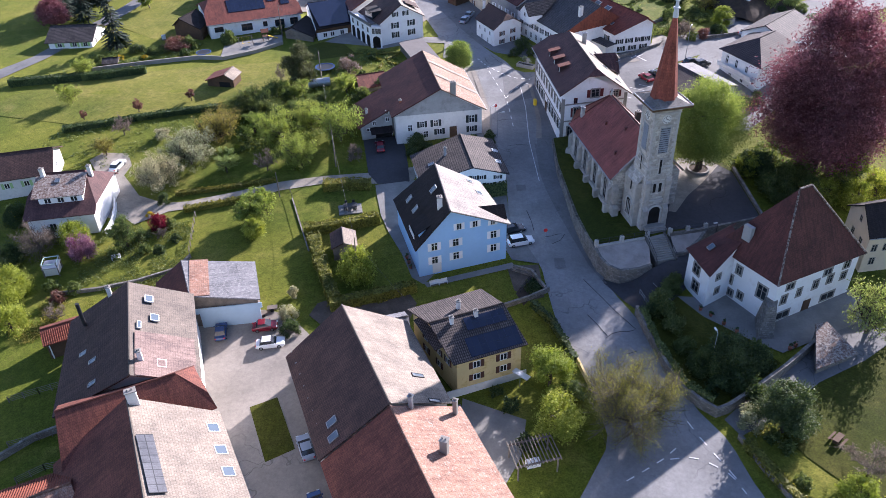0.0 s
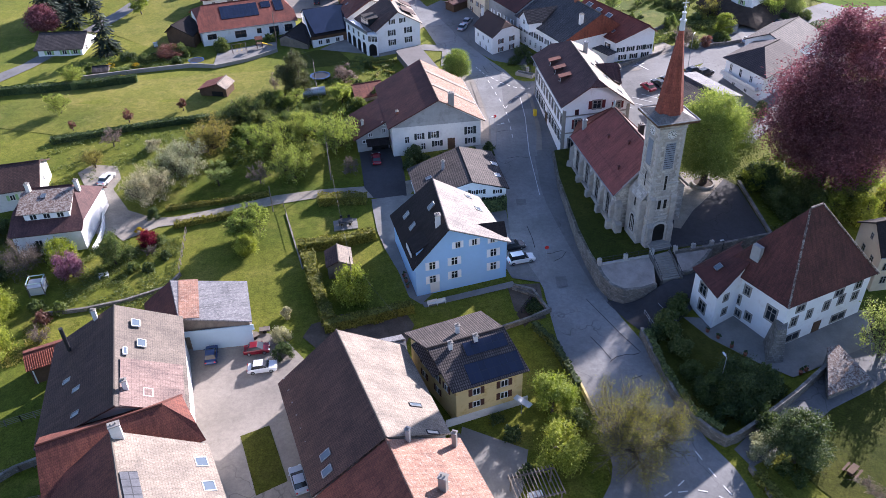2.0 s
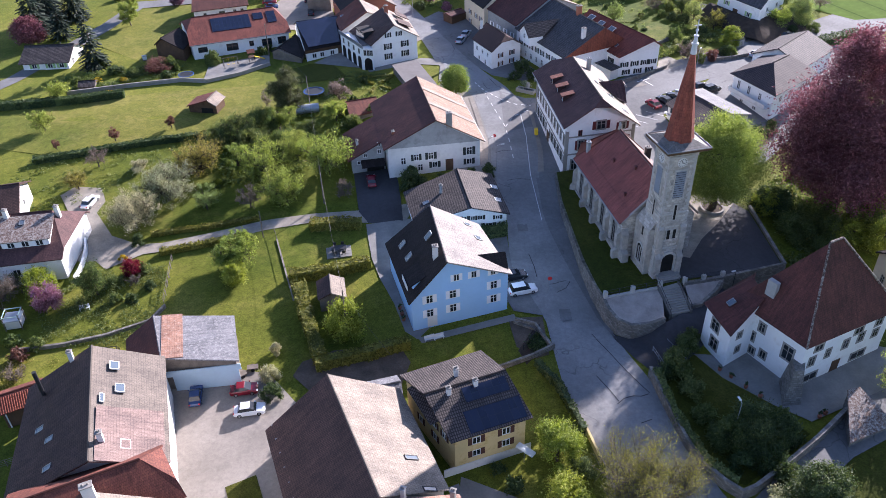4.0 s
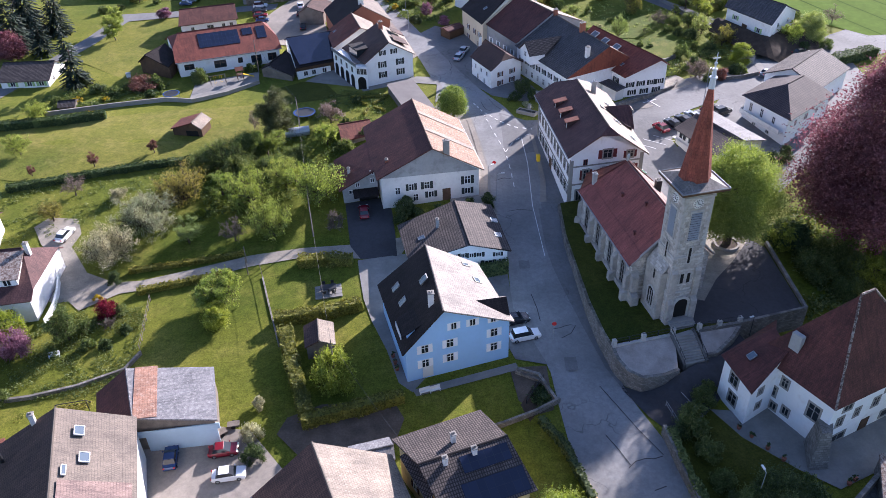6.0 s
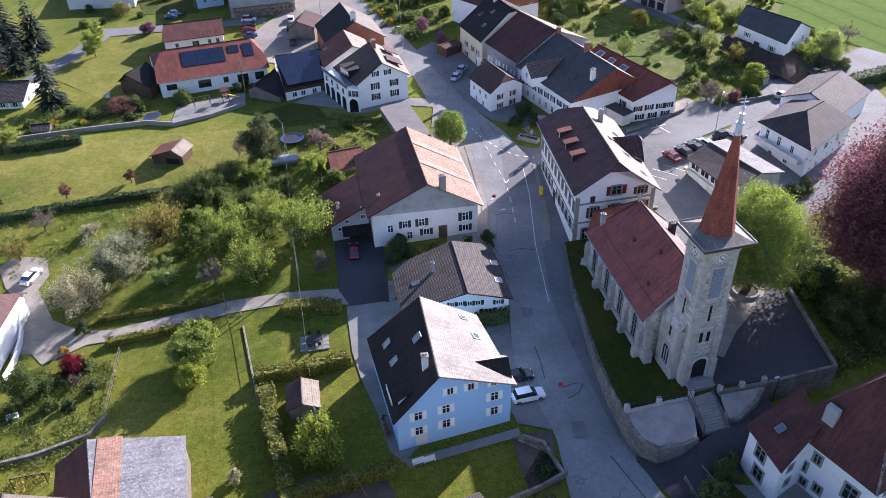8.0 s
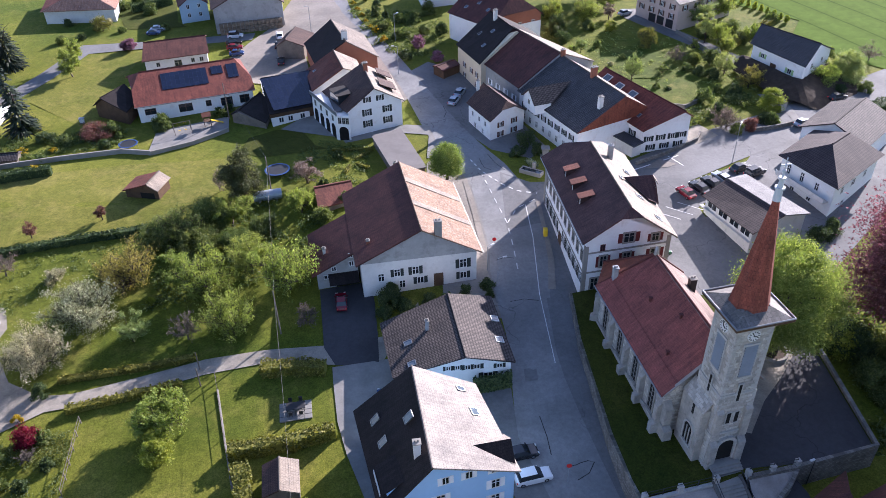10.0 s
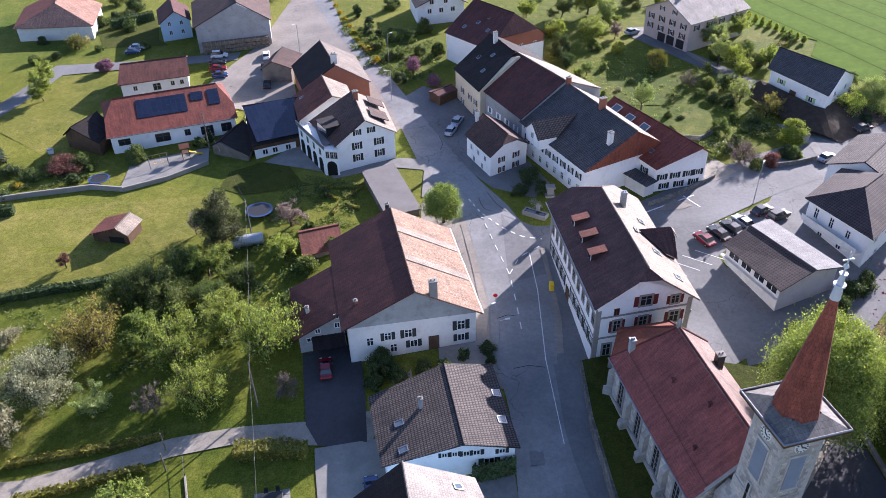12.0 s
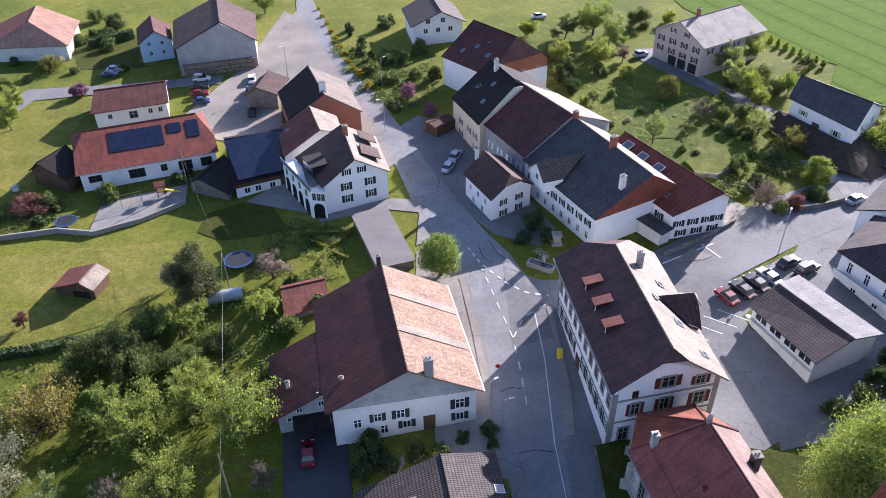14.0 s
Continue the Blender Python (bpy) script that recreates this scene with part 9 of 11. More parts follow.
undergrowth([(-62, 98), (-49, 100.5), (-47, 108), (-49, 119), (-60, 117), (-68, 110)], 9000, 0.15, "leaf_mid", "weeds and low plants of a kitchen garden", 0.5, 2)
undergrowth([(-70, 86), (-56, 92), (-50, 99), (-62, 97), (-72, 96)], 3600, 0.15, "leaf_olive", "rough dry grass and weeds", 0.3, 3)
undergrowth([(20, 228), (30, 222), (44, 214), (56, 200), (72, 204), (78, 222), (60, 240), (40, 262), (24, 255)], 3200, 0.2, "leaf_pale", "rough garden growth behind the row of houses", 0.4, 4)
undergrowth([(52, 192), (72, 203), (72, 209), (52, 200)], 4000, 0.28, "leaf_mid", "shrubby bank above the side road", 0.9, 5)
undergrowth([(-46, 141), (-20, 150), (-22, 166), (-34, 170), (-48, 163)], 6000, 0.26, "leaf_mid", "tangled undergrowth between orchard and meadow", 1.0, 6)
undergrowth([(-90, 132), (-74, 136), (-60, 146), (-48, 150), (-50, 160), (-88, 152)], 2600, 0.2, "leaf_mid", "rough orchard grass and weeds", 0.35, 7)
undergrowth([(-100, 184), (-78, 190), (-66, 196), (-68, 202), (-84, 200), (-96, 196)], 6000, 0.22, "leaf_mid", "flower beds and rockery plants", 0.5, 8)
undergrowth([(-16, 238), (-4, 232), (2, 228), (0, 262), (-18, 268), (-26, 272)], 6000, 0.26, "leaf_mid", "garden beds and shrubs above the street", 0.6, 9)
undergrowth([(9.8, 94.4), (12.8, 100.4), (14.2, 97.4), (11.8, 93.4)], 1500, 0.2, "leaf_dark", "weeds on the bank beside the street", 0.4, 10)
undergrowth([(46, 112), (58, 112), (72, 120), (70, 140), (56, 138), (58, 126), (56, 111)], 7000, 0.3, "leaf_mid", "ivy and low bushes under the beech", 0.8, 11)
undergrowth([(-31, 172), (-14, 174), (-14, 188), (-24, 192), (-30, 186)], 3000, 0.2, "leaf_mid", "clipped box beds of a kitchen garden", 0.4, 12)


# where each plant grows: kind, x, y, radius, height
plant('budding_tree', 22.2, 68.3, 7.2, 10.5)
plant('yellow_green_tree', 12.8, 76.2, 4.0, 6.5)
plant('yellow_green_tree', 12.7, 68.1, 4.0, 6.2)
plant('green_shrub', 15.6, 73.9, 2.0, 3.0)
plant('dark_tree', 42.3, 67.3, 4.6, 8.5)
plant('white_shrub', 38.5, 68.6, 2.2, 3.0)
plant('dark_shrub', 38.7, 78.7, 4.6, 5.4)
plant('dark_shrub', 43.1, 79.0, 2.8, 3.4)
plant('green_shrub', 35.7, 78.6, 3.2, 3.6)
plant('dark_shrub', 39.1, 74.9, 3.0, 3.4)
plant('dark_shrub', 35.6, 74.4, 2.2, 2.6)
plant('green_shrub', 43.3, 81.5, 1.6, 2.4)
plant('green_shrub', 31.5, 90.8, 2.6, 3.4)
plant('green_shrub', 32.7, 86.9, 2.2, 2.6)
plant('green_shrub', 33.5, 82.5, 2.0, 2.2)
plant('dark_shrub', 34.2, 79.0, 2.0, 2.4)
plant('pale_tree', 61.1, 85.4, 5.5, 8.0)
plant('bare_tree', 50.3, 60.6, 3.6, 6.0)
plant('yellow_green_tree', 47.5, 56.6, 3.2, 3.5)
plant('dark_shrub', 40.7, 72.2, 2.4, 3.0)
plant('green_shrub', 41.9, 64.3, 1.4, 1.6)
plant('green_shrub', 41.8, 59.2, 1.4, 1.6)
plant('green_shrub', 40.7, 66.1, 1.4, 1.6)
plant('dark_shrub', 5.3, 74.8, 1.2, 1.6)
plant('dark_shrub', 7.1, 72.0, 1.6, 2.0)
plant('dark_shrub', 8.5, 65.8, 1.6, 2.0)
plant('copper_beech', 70.0, 130.0, 12.8, 34.0)
plant('chestnut_tree', 46.4, 126.2, 8.2, 18.6, T(46.4, 126.2))
# bushes beside the beech: lime leaves stand in for sunlight on them
plant('yellow_green_tree', 73.0, 117.5, 4.0, 5.0)
plant('dark_tree', 58.9, 128.4, 3.6, 5.0)
plant('yellow_green_tree', 78.0, 120.5, 4.0, 5.0)
plant('green_shrub', 65.3, 126.6, 4.0, 4.5)
plant('dark_shrub', 76.0, 129.7, 5.0, 6.0)
plant('green_shrub', 66.6, 121.3, 3.6, 4.0)
plant('dark_shrub', 57.9, 130.0, 4.0, 4.0)
plant('green_shrub', 59.6, 122.5, 4.0, 4.0)
plant('yellow_green_tree', 57.0, 128.5, 2.8, 5.0)
plant('green_shrub', 72.3, 122.4, 3.4, 4.2)
plant('yellow_green_tree', 76.5, 126.5, 3.4, 5.4)
plant('green_shrub', 63.3, 116.7, 3.0, 3.2)
plant('yellow_green_tree', 68.0, 119.6, 3.6, 4.4)
plant('green_shrub', 50.9, 128.8, 2.0, 2.4)
plant('green_shrub', 32.0, 92.2, 2.2, 3.6)
plant('green_shrub', 34.4, 95.4, 1.9, 3.4)
plant('dark_shrub', 30.2, 90.2, 1.6, 2.4)
plant('green_shrub', 35.6, 97.4, 1.4, 2.6)
plant('dark_shrub', 57.0, 147.0, 2.4, 2.9)
plant('dark_shrub', 60.5, 149.5, 2.6, 3.1)
plant('dark_shrub', 64.0, 153.0, 2.4, 2.9)
plant('dark_shrub', 67.0, 155.5, 2.2, 2.6)
plant('dark_shrub', 53.0, 145.5, 2.0, 2.4)
plant('chestnut_tree', 1.9, 173.8, 3.9, 7.6)
plant('green_tree', -58.6, 111.2, 3.4, 6.0)
plant('purple_tree', -65.0, 108.1, 3.4, 5.0)
plant('yellow_green_tree', -68.4, 112.0, 3.2, 4.6)
plant('bare_tree', -74.2, 110.2, 4.4, 6.0)
plant('crimson_shrub', -54.3, 116.2, 2.3, 3.0)
plant('yellow_shrub', -57.3, 119.9, 1.0, 1.2)
plant('yellow_green_tree', -74.0, 97.8, 4.4, 6.0)
plant('yellow_green_tree', -70.2, 90.0, 3.6, 5.0)
plant('green_shrub', -63.8, 99.4, 1.5, 2.0)
plant('russet_shrub', -65.7, 97.0, 1.6, 2.0)
plant('green_shrub', -67.9, 100.0, 1.6, 2.0)
plant('bare_tree', -64.2, 92.5, 2.0, 2.6)
plant('apple_tree', -37.7, 117.6, 4.0, 6.2)
plant('yellow_green_tree', -36.3, 112.7, 2.2, 4.4)
plant('yellow_green_tree', -16.4, 101.0, 4.0, 5.6)
plant('white_shrub', -26.7, 97.1, 1.2, 1.7)
plant('white_shrub', -26.6, 91.7, 1.7, 2.4)
plant('dark_shrub', -25.8, 87.9, 2.0, 2.6)
plant('bare_tree', -53.1, 113.4, 1.5, 2.4)
plant('green_shrub', -55.1, 109.4, 1.4, 1.7)
plant('green_shrub', -60.2, 108.1, 1.3, 1.6)
plant('dark_shrub', -52.6, 109.4, 1.3, 1.5)
plant('dark_shrub', -78.4, 107.2, 3.4, 4.0)
plant('dark_shrub', -81.6, 118.9, 3.0, 4.0)
plant('yellow_shrub', -84.0, 121.0, 1.4, 1.6)
plant('dark_shrub', -73.8, 115.0, 2.4, 3.0)
plant('olive_tree', -83.7, 134.2, 2.5, 4.0)
plant('green_shrub', -52.6, 116.7, 1.5, 1.8)
plant('dark_shrub', -50.5, 112.6, 1.2, 1.5)
plant('white_blossom_tree', -54.2, 138.1, 6.0, 7.0)
plant('olive_tree', -50.4, 146.5, 5.6, 7.5)
plant('apple_tree', -36.8, 144.4, 5.2, 7.0)
plant('apple_tree', -23.9, 145.1, 5.4, 8.0)
plant('apple_tree', -30.8, 149.8, 4.4, 7.0)
plant('apple_tree', -31.5, 136.2, 4.6, 6.5)
plant('pale_tree', -46.0, 134.7, 3.2, 5.5)
plant('bare_tree', -37.8, 134.8, 2.8, 4.6)
plant('white_blossom_tree', -58.0, 129.5, 5.2, 6.5)
plant('bare_tree', -20.2, 137.2, 2.4, 3.4)
plant('dark_shrub', -55.8, 124.4, 1.7, 2.2)
plant('yellow_green_tree', -45.6, 142.8, 1.0, 1.4)
plant('apple_tree', -36.2, 118.8, 3.9, 5.8)
plant('yellow_green_tree', -36.2, 113.9, 2.3, 4.2)
plant('apple_tree', -42.6, 147.8, 3.6, 5.6)
plant('dark_shrub', -7.4, 140.6, 2.4, 3.2)
plant('dark_shrub', -5.0, 139.1, 1.8, 2.2)
plant('dark_shrub', -1.6, 140.6, 1.6, 2.0)
plant('dark_shrub', -8.4, 137.8, 1.6, 2.0)
plant('white_blossom_tree', -63.4, 148.7, 2.2, 2.4)
plant('green_tree', -44.9, 158.2, 4.6, 6.5)
plant('green_shrub', -40.5, 162.5, 4.4, 6.0)
plant('green_shrub', -48.7, 157.6, 4.0, 5.0)
plant('apple_tree', -36.7, 162.8, 4.0, 6.0)
plant('green_shrub', -41.5, 155.7, 4.0, 5.0)
plant('green_shrub', -34.9, 156.2, 3.4, 4.4)
plant('apple_tree', -24.7, 165.6, 3.2, 4.8)
plant('green_shrub', -20.5, 162.6, 2.2, 3.0)
plant('pink_blossom_tree', -24.9, 175.4, 3.6, 5.4)
plant('green_shrub', -30.3, 160.5, 3.0, 3.6)
plant('green_shrub', -39.6, 157.0, 3.2, 4.0)
plant('russet_tree', -61.4, 166.1, 1.3, 3.0)
plant('russet_tree', -72.3, 161.1, 1.4, 3.4)
plant('russet_tree', -83.9, 158.1, 1.0, 2.4)
plant('apple_tree', -89.8, 166.6, 3.0, 4.4)
plant('bare_tree', -72.3, 150.7, 3.0, 5.6)
plant('olive_tree', -73.2, 142.1, 3.0, 4.6)
plant('bare_tree', -41.6, 174.5, 1.8, 5.0)
plant('russet_shrub', -73.5, 198.3, 4.0, 3.4)
plant('green_shrub', -60.4, 202.1, 2.5, 3.4)
plant('purple_tree', -81.4, 246.2, 2.0, 3.2)
plant('apple_tree', -93.0, 236.1, 4.0, 7.0)
plant('apple_tree', -93.5, 182.6, 3.2, 4.0)
plant('yellow_shrub', -87.4, 192.2, 1.5, 1.2)
plant('yellow_shrub', -82.3, 184.7, 1.5, 1.0)
plant('yellow_shrub', -88.1, 188.3, 1.3, 1.0)
plant('yellow_shrub', -80.8, 192.6, 1.2, 1.0)
plant('green_shrub', -92.5, 191.8, 1.6, 1.8)
plant('green_shrub', -84.6, 182.8, 1.8, 1.4)
plant('green_shrub', -90.1, 190.1, 1.5, 1.4)
plant('green_shrub', -81.6, 188.6, 1.4, 1.3)
plant('dark_shrub', -84.4, 196.9, 2.4, 2.4)
plant('green_shrub', -79.6, 196.0, 2.0, 2.0)
plant('dark_shrub', -90.2, 202.9, 2.6, 3.0)
plant('green_shrub', -68.8, 198.0, 1.0, 1.4)
plant('dark_shrub', -21.6, 173.4, 1.6, 2.0)
plant('fir_tree', -91.1, 201.3, 4.2, 17.0)
plant('fir_tree', -116.7, 235.0, 7.0, 20.0)
plant('fir_tree', -109.3, 236.4, 5.0, 15.0)
plant('fir_tree', -107.5, 222.0, 4.0, 12.0)
plant('copper_beech', -115.2, 218.2, 4.5, 8.0)
plant('fir_tree', -115.9, 224.6, 6.0, 18.0)
plant('pine_tree', -35.6, 169.4, 4.7, 13.0)
plant('dark_shrub', -7.5, 142.7, 1.7, 2.6)
plant('dark_shrub', -6.2, 140.0, 1.5, 2.0)
plant('dark_shrub', -8.0, 138.2, 1.4, 2.0)
plant('dark_shrub', -1.2, 140.4, 1.3, 1.8)
plant('green_shrub', 1.4, 140.8, 1.4, 1.8)
plant('dark_shrub', 4.3, 142.7, 1.2, 1.6)
plant('dark_shrub', 7.6, 143.9, 1.3, 2.0)
plant('dark_shrub', 8.1, 141.7, 1.0, 1.4)
plant('apple_tree', -25.1, 169.3, 2.0, 3.0)
plant('green_shrub', -16.8, 167.8, 1.5, 2.4)
plant('apple_tree', -20.7, 162.3, 1.7, 2.4)
plant('dark_shrub', 18.4, 187.0, 2.6, 3.0)
plant('dark_shrub', 19.9, 183.0, 2.0, 2.4)
plant('dark_shrub', 16.0, 182.7, 2.0, 1.8)
plant('white_shrub', 18.3, 177.8, 1.6, 1.6)
plant('dark_shrub', 16.2, 200.5, 2.2, 3.0)
plant('dark_shrub', -21.3, 280.4, 1.6, 2.4)
plant('dark_shrub', -16.9, 268.6, 1.8, 2.7)
plant('green_shrub', -12.9, 253.0, 1.6, 2.4)
plant('green_shrub', -9.9, 245.5, 1.5, 2.2)
plant('green_shrub', -7.5, 246.0, 1.4, 2.1)
plant('green_shrub', -13.5, 251.3, 1.3, 2.0)
plant('green_shrub', -5.6, 256.8, 2.0, 3.0)
plant('green_shrub', -1.8, 262.6, 2.6, 3.9)
plant('apple_tree', -3.5, 279.5, 2.6, 3.9)
plant('green_shrub', -12.0, 281.1, 2.4, 3.6)
plant('purple_tree', -4.3, 237.7, 2.2, 3.3)
plant('purple_tree', 0.5, 228.7, 2.0, 3.0)
plant('dark_shrub', -7.3, 231.5, 1.8, 2.7)
plant('green_shrub', -3.1, 247.1, 2.0, 3.0)
plant('dark_shrub', 1.6, 246.4, 2.2, 3.3)
plant('green_shrub', -9.6, 257.0, 1.6, 2.4)
plant('yellow_shrub', -16.1, 250.1, 1.3, 2.0)
plant('yellow_shrub', -13.7, 243.3, 1.3, 2.0)
plant('yellow_shrub', -31.9, 299.1, 1.0, 1.0)
plant('yellow_shrub', -29.9, 292.6, 1.0, 1.0)
plant('yellow_shrub', -27.9, 286.3, 1.0, 1.0)
plant('yellow_shrub', -26.1, 280.4, 1.0, 1.0)
plant('yellow_shrub', -24.3, 274.6, 1.0, 1.0)
plant('yellow_shrub', -22.6, 269.2, 1.0, 1.0)
plant('yellow_shrub', -20.9, 264.0, 1.0, 1.0)
plant('yellow_shrub', -19.4, 258.9, 1.0, 1.0)
plant('yellow_shrub', -17.9, 254.2, 1.0, 1.0)
plant('apple_tree', 40.7, 251.9, 4.5, 7.0)
plant('bare_tree', 59.6, 192.3, 3.4, 4.4)
plant('willow_tree', 94.6, 213.4, 4.6, 7.6)
plant('white_shrub', 89.4, 214.8, 2.4, 3.0)
plant('green_shrub', 96.4, 207.3, 2.2, 2.4)
plant('apple_tree', 72.2, 235.5, 3.4, 5.0)
plant('pale_tree', 70.5, 247.0, 5.0, 8.0)
plant('green_shrub', 77.4, 236.4, 2.4, 3.0)
plant('apple_tree', 80.8, 235.7, 3.0, 4.4)
plant('dark_shrub', 32.3, 248.2, 3.0, 4.0)
plant('apple_tree', 32.1, 255.2, 3.4, 5.0)
plant('dark_shrub', 69.1, 194.0, 2.0, 2.2)
plant('dark_shrub', 90.6, 207.3, 1.8, 1.8)
plant('bare_tree', 104.2, 223.2, 3.0, 5.0)
plant('apple_tree', 43.2, 271.7, 6.0, 9.0)
plant('apple_tree', 47.7, 262.9, 3.2, 5.0)
plant('green_tree', 35.7, 270.1, 4.0, 6.0)
plant('dark_shrub', 32.1, 259.5, 3.0, 4.0)
plant('apple_tree', 26.3, 271.3, 3.0, 4.0)
plant('green_shrub', 56.5, 277.2, 4.0, 6.0)
plant('dark_shrub', 32.6, 239.0, 2.4, 3.0)
plant('apple_tree', 77.3, 253.7, 4.5, 8.0)
plant('pale_tree', 71.2, 256.6, 4.0, 8.0)
plant('green_shrub', 76.4, 241.8, 3.4, 4.0)
plant('dark_shrub', 69.4, 240.2, 3.0, 3.0)
plant('green_shrub', 89.8, 248.8, 2.2, 3.0)
plant('apple_tree', 88.1, 209.6, 3.4, 5.0)
plant('dark_shrub', 80.3, 207.7, 2.2, 2.6)
plant('apple_tree', -91.0, 230.0, 3.6, 6.5)
plant('purple_tree', -81.5, 245.4, 1.8, 3.0)
plant('olive_tree', -93.9, 260.4, 3.4, 4.0)
plant('dark_shrub', -105.5, 265.2, 2.0, 2.0)
plant('green_shrub', -84.3, 274.2, 2.6, 3.0)
plant('dark_shrub', -87.7, 289.8, 3.0, 4.0)
plant('green_shrub', -95.0, 294.7, 3.0, 4.0)
plant('dark_shrub', -97.7, 254.8, 1.6, 1.6)
plant('green_shrub', -88.2, 259.4, 1.6, 1.6)
plant('apple_tree', -47.4, 298.3, 4.0, 6.0)
plant('green_shrub', 94.9, 224.8, 2.6, 3.0)
plant('dark_shrub', -61.4, 202.4, 1.8, 2.4)
plant('green_shrub', -49.2, 207.6, 1.6, 1.8)
plant('dark_shrub', -47.5, 209.8, 1.4, 1.6)
plant('pale_tree', 68.5, 236.3, 3.4, 10.0)
plant('pale_tree', 45.7, 262.6, 4.0, 11.0)
plant('pink_blossom_tree', 47.4, 254.4, 2.6, 5.0)
plant('apple_tree', 72.2, 229.5, 2.6, 5.0)
plant('green_shrub', 40.8, 247.7, 2.2, 2.6)
plant('apple_tree', 25.7, 272.0, 2.4, 4.4)
plant('yellow_green_tree', 64.8, 278.7, 2.2, 4.0)
plant('dark_shrub', 32.0, 243.3, 2.0, 2.6)
plant('green_shrub', 40.1, 259.5, 2.2, 3.0)
plant('apple_tree', 89.5, 212.0, 2.6, 5.0)
plant('dark_shrub', -20.6, 276.7, 1.3, 3.4)
plant('dark_shrub', -17.1, 263.2, 1.5, 3.2)
plant('dark_shrub', -13.9, 259.7, 1.4, 2.8)
plant('dark_shrub', -10.0, 283.2, 1.3, 3.4)
plant('green_shrub', -10.5, 245.1, 1.8, 2.0)
plant('green_shrub', -15.0, 252.4, 1.8, 2.0)
plant('green_shrub', -95.5, 261.7, 2.0, 2.4)
plant('green_shrub', -93.7, 278.2, 2.2, 2.8)
plant('dark_shrub', -91.0, 281.6, 2.0, 2.6)
plant('dark_shrub', -87.6, 283.1, 2.0, 2.6)
plant('green_shrub', -76.1, 260.0, 1.6, 2.0)
plant('green_shrub', -102.1, 251.8, 2.0, 2.4)
plant('white_shrub', -93.8, 265.9, 1.4, 1.8)
plant('purple_tree', -82.5, 245.3, 1.8, 3.0)
plant('green_shrub', -70.9, 199.6, 2.4, 3.0)
plant('dark_shrub', -70.3, 193.7, 1.6, 2.0)
plant('green_shrub', -60.6, 200.8, 1.8, 2.2)
plant('green_shrub', -48.1, 206.8, 1.4, 1.8)
plant('dark_shrub', -19.6, 184.3, 1.6, 1.8)
plant('yellow_green_tree', 86.1, 266.7, 0.9, 2.2)
plant('yellow_green_tree', 87.1, 264.3, 0.9, 2.2)
plant('yellow_green_tree', 88.2, 261.9, 0.9, 2.2)
plant('yellow_green_tree', 89.2, 259.6, 0.9, 2.2)
plant('yellow_green_tree', 90.2, 257.4, 0.9, 2.2)
plant('yellow_green_tree', 91.1, 255.1, 0.9, 2.2)
plant('yellow_green_tree', 92.1, 252.9, 0.9, 2.2)
plant('yellow_green_tree', 93.0, 250.8, 0.9, 2.2)
plant('yellow_green_tree', 93.9, 248.7, 0.9, 2.2)

plant('pale_tree', 45.4, 214.9, 3.2, 7.0)
plant('olive_tree', 53.2, 234.8, 3.4, 4.8)
plant('pale_tree', 36.4, 232.6, 2.3, 3.6)
plant('yellow_green_tree', 46.4, 245.7, 1.9, 3.0)
plant('apple_tree', 33.8, 230.8, 1.8, 2.6)
plant('bare_tree', 58.6, 226.1, 3.0, 3.6)
plant('green_shrub', 62.5, 224.5, 2.0, 2.8)
plant('green_tree', 65.9, 223.0, 2.8, 4.4)
plant('pale_tree', 67.8, 217.6, 3.6, 4.8)
plant('olive_tree', 71.1, 210.4, 3.5, 4.8)
plant('green_shrub', 59.1, 203.7, 2.4, 3.4)
plant('yellow_green_tree', 71.8, 199.2, 3.0, 5.4)
plant('bare_tree', 60.4, 191.8, 3.2, 4.0)
plant('russet_shrub', 65.0, 190.9, 2.0, 2.6)
plant('green_shrub', 61.9, 189.7, 1.8, 2.2)
plant('dark_shrub', 60.5, 198.3, 2.0, 2.6)
plant('green_shrub', 70.3, 193.4, 2.0, 2.6)
plant('pale_tree', 53.7, 219.3, 1.3, 1.8)
plant('green_shrub', 59.8, 220.8, 1.6, 1.8)
plant('dark_shrub', 66.7, 207.3, 2.0, 2.4)
plant('green_shrub', 63.7, 209.1, 1.4, 1.8)
plant('dark_shrub', 52.4, 208.9, 1.3, 1.6)
plant('green_shrub', 50.5, 211.5, 1.0, 1.4)
plant('green_shrub', 38.5, 222.0, 0.9, 1.2)
plant('white_shrub', 42.4, 224.3, 0.9, 1.0)
plant('green_shrub', 46.1, 228.4, 1.0, 1.3)
plant('dark_shrub', 36.1, 226.0, 0.9, 1.1)
plant('apple_tree', 64.8, 232.4, 1.6, 2.8)
plant('green_shrub', 41.1, 236.0, 1.2, 1.6)
plant('dark_shrub', 62.0, 218.0, 1.8, 2.2)
plant('dark_shrub', 64.4, 216.0, 2.0, 2.4)
hedge([(71.5, 230.5), (79.2, 237.6), (90.2, 248.6)], 1.6, 1.6, "leaf_olive", "loose grey-green hedge between two gardens")


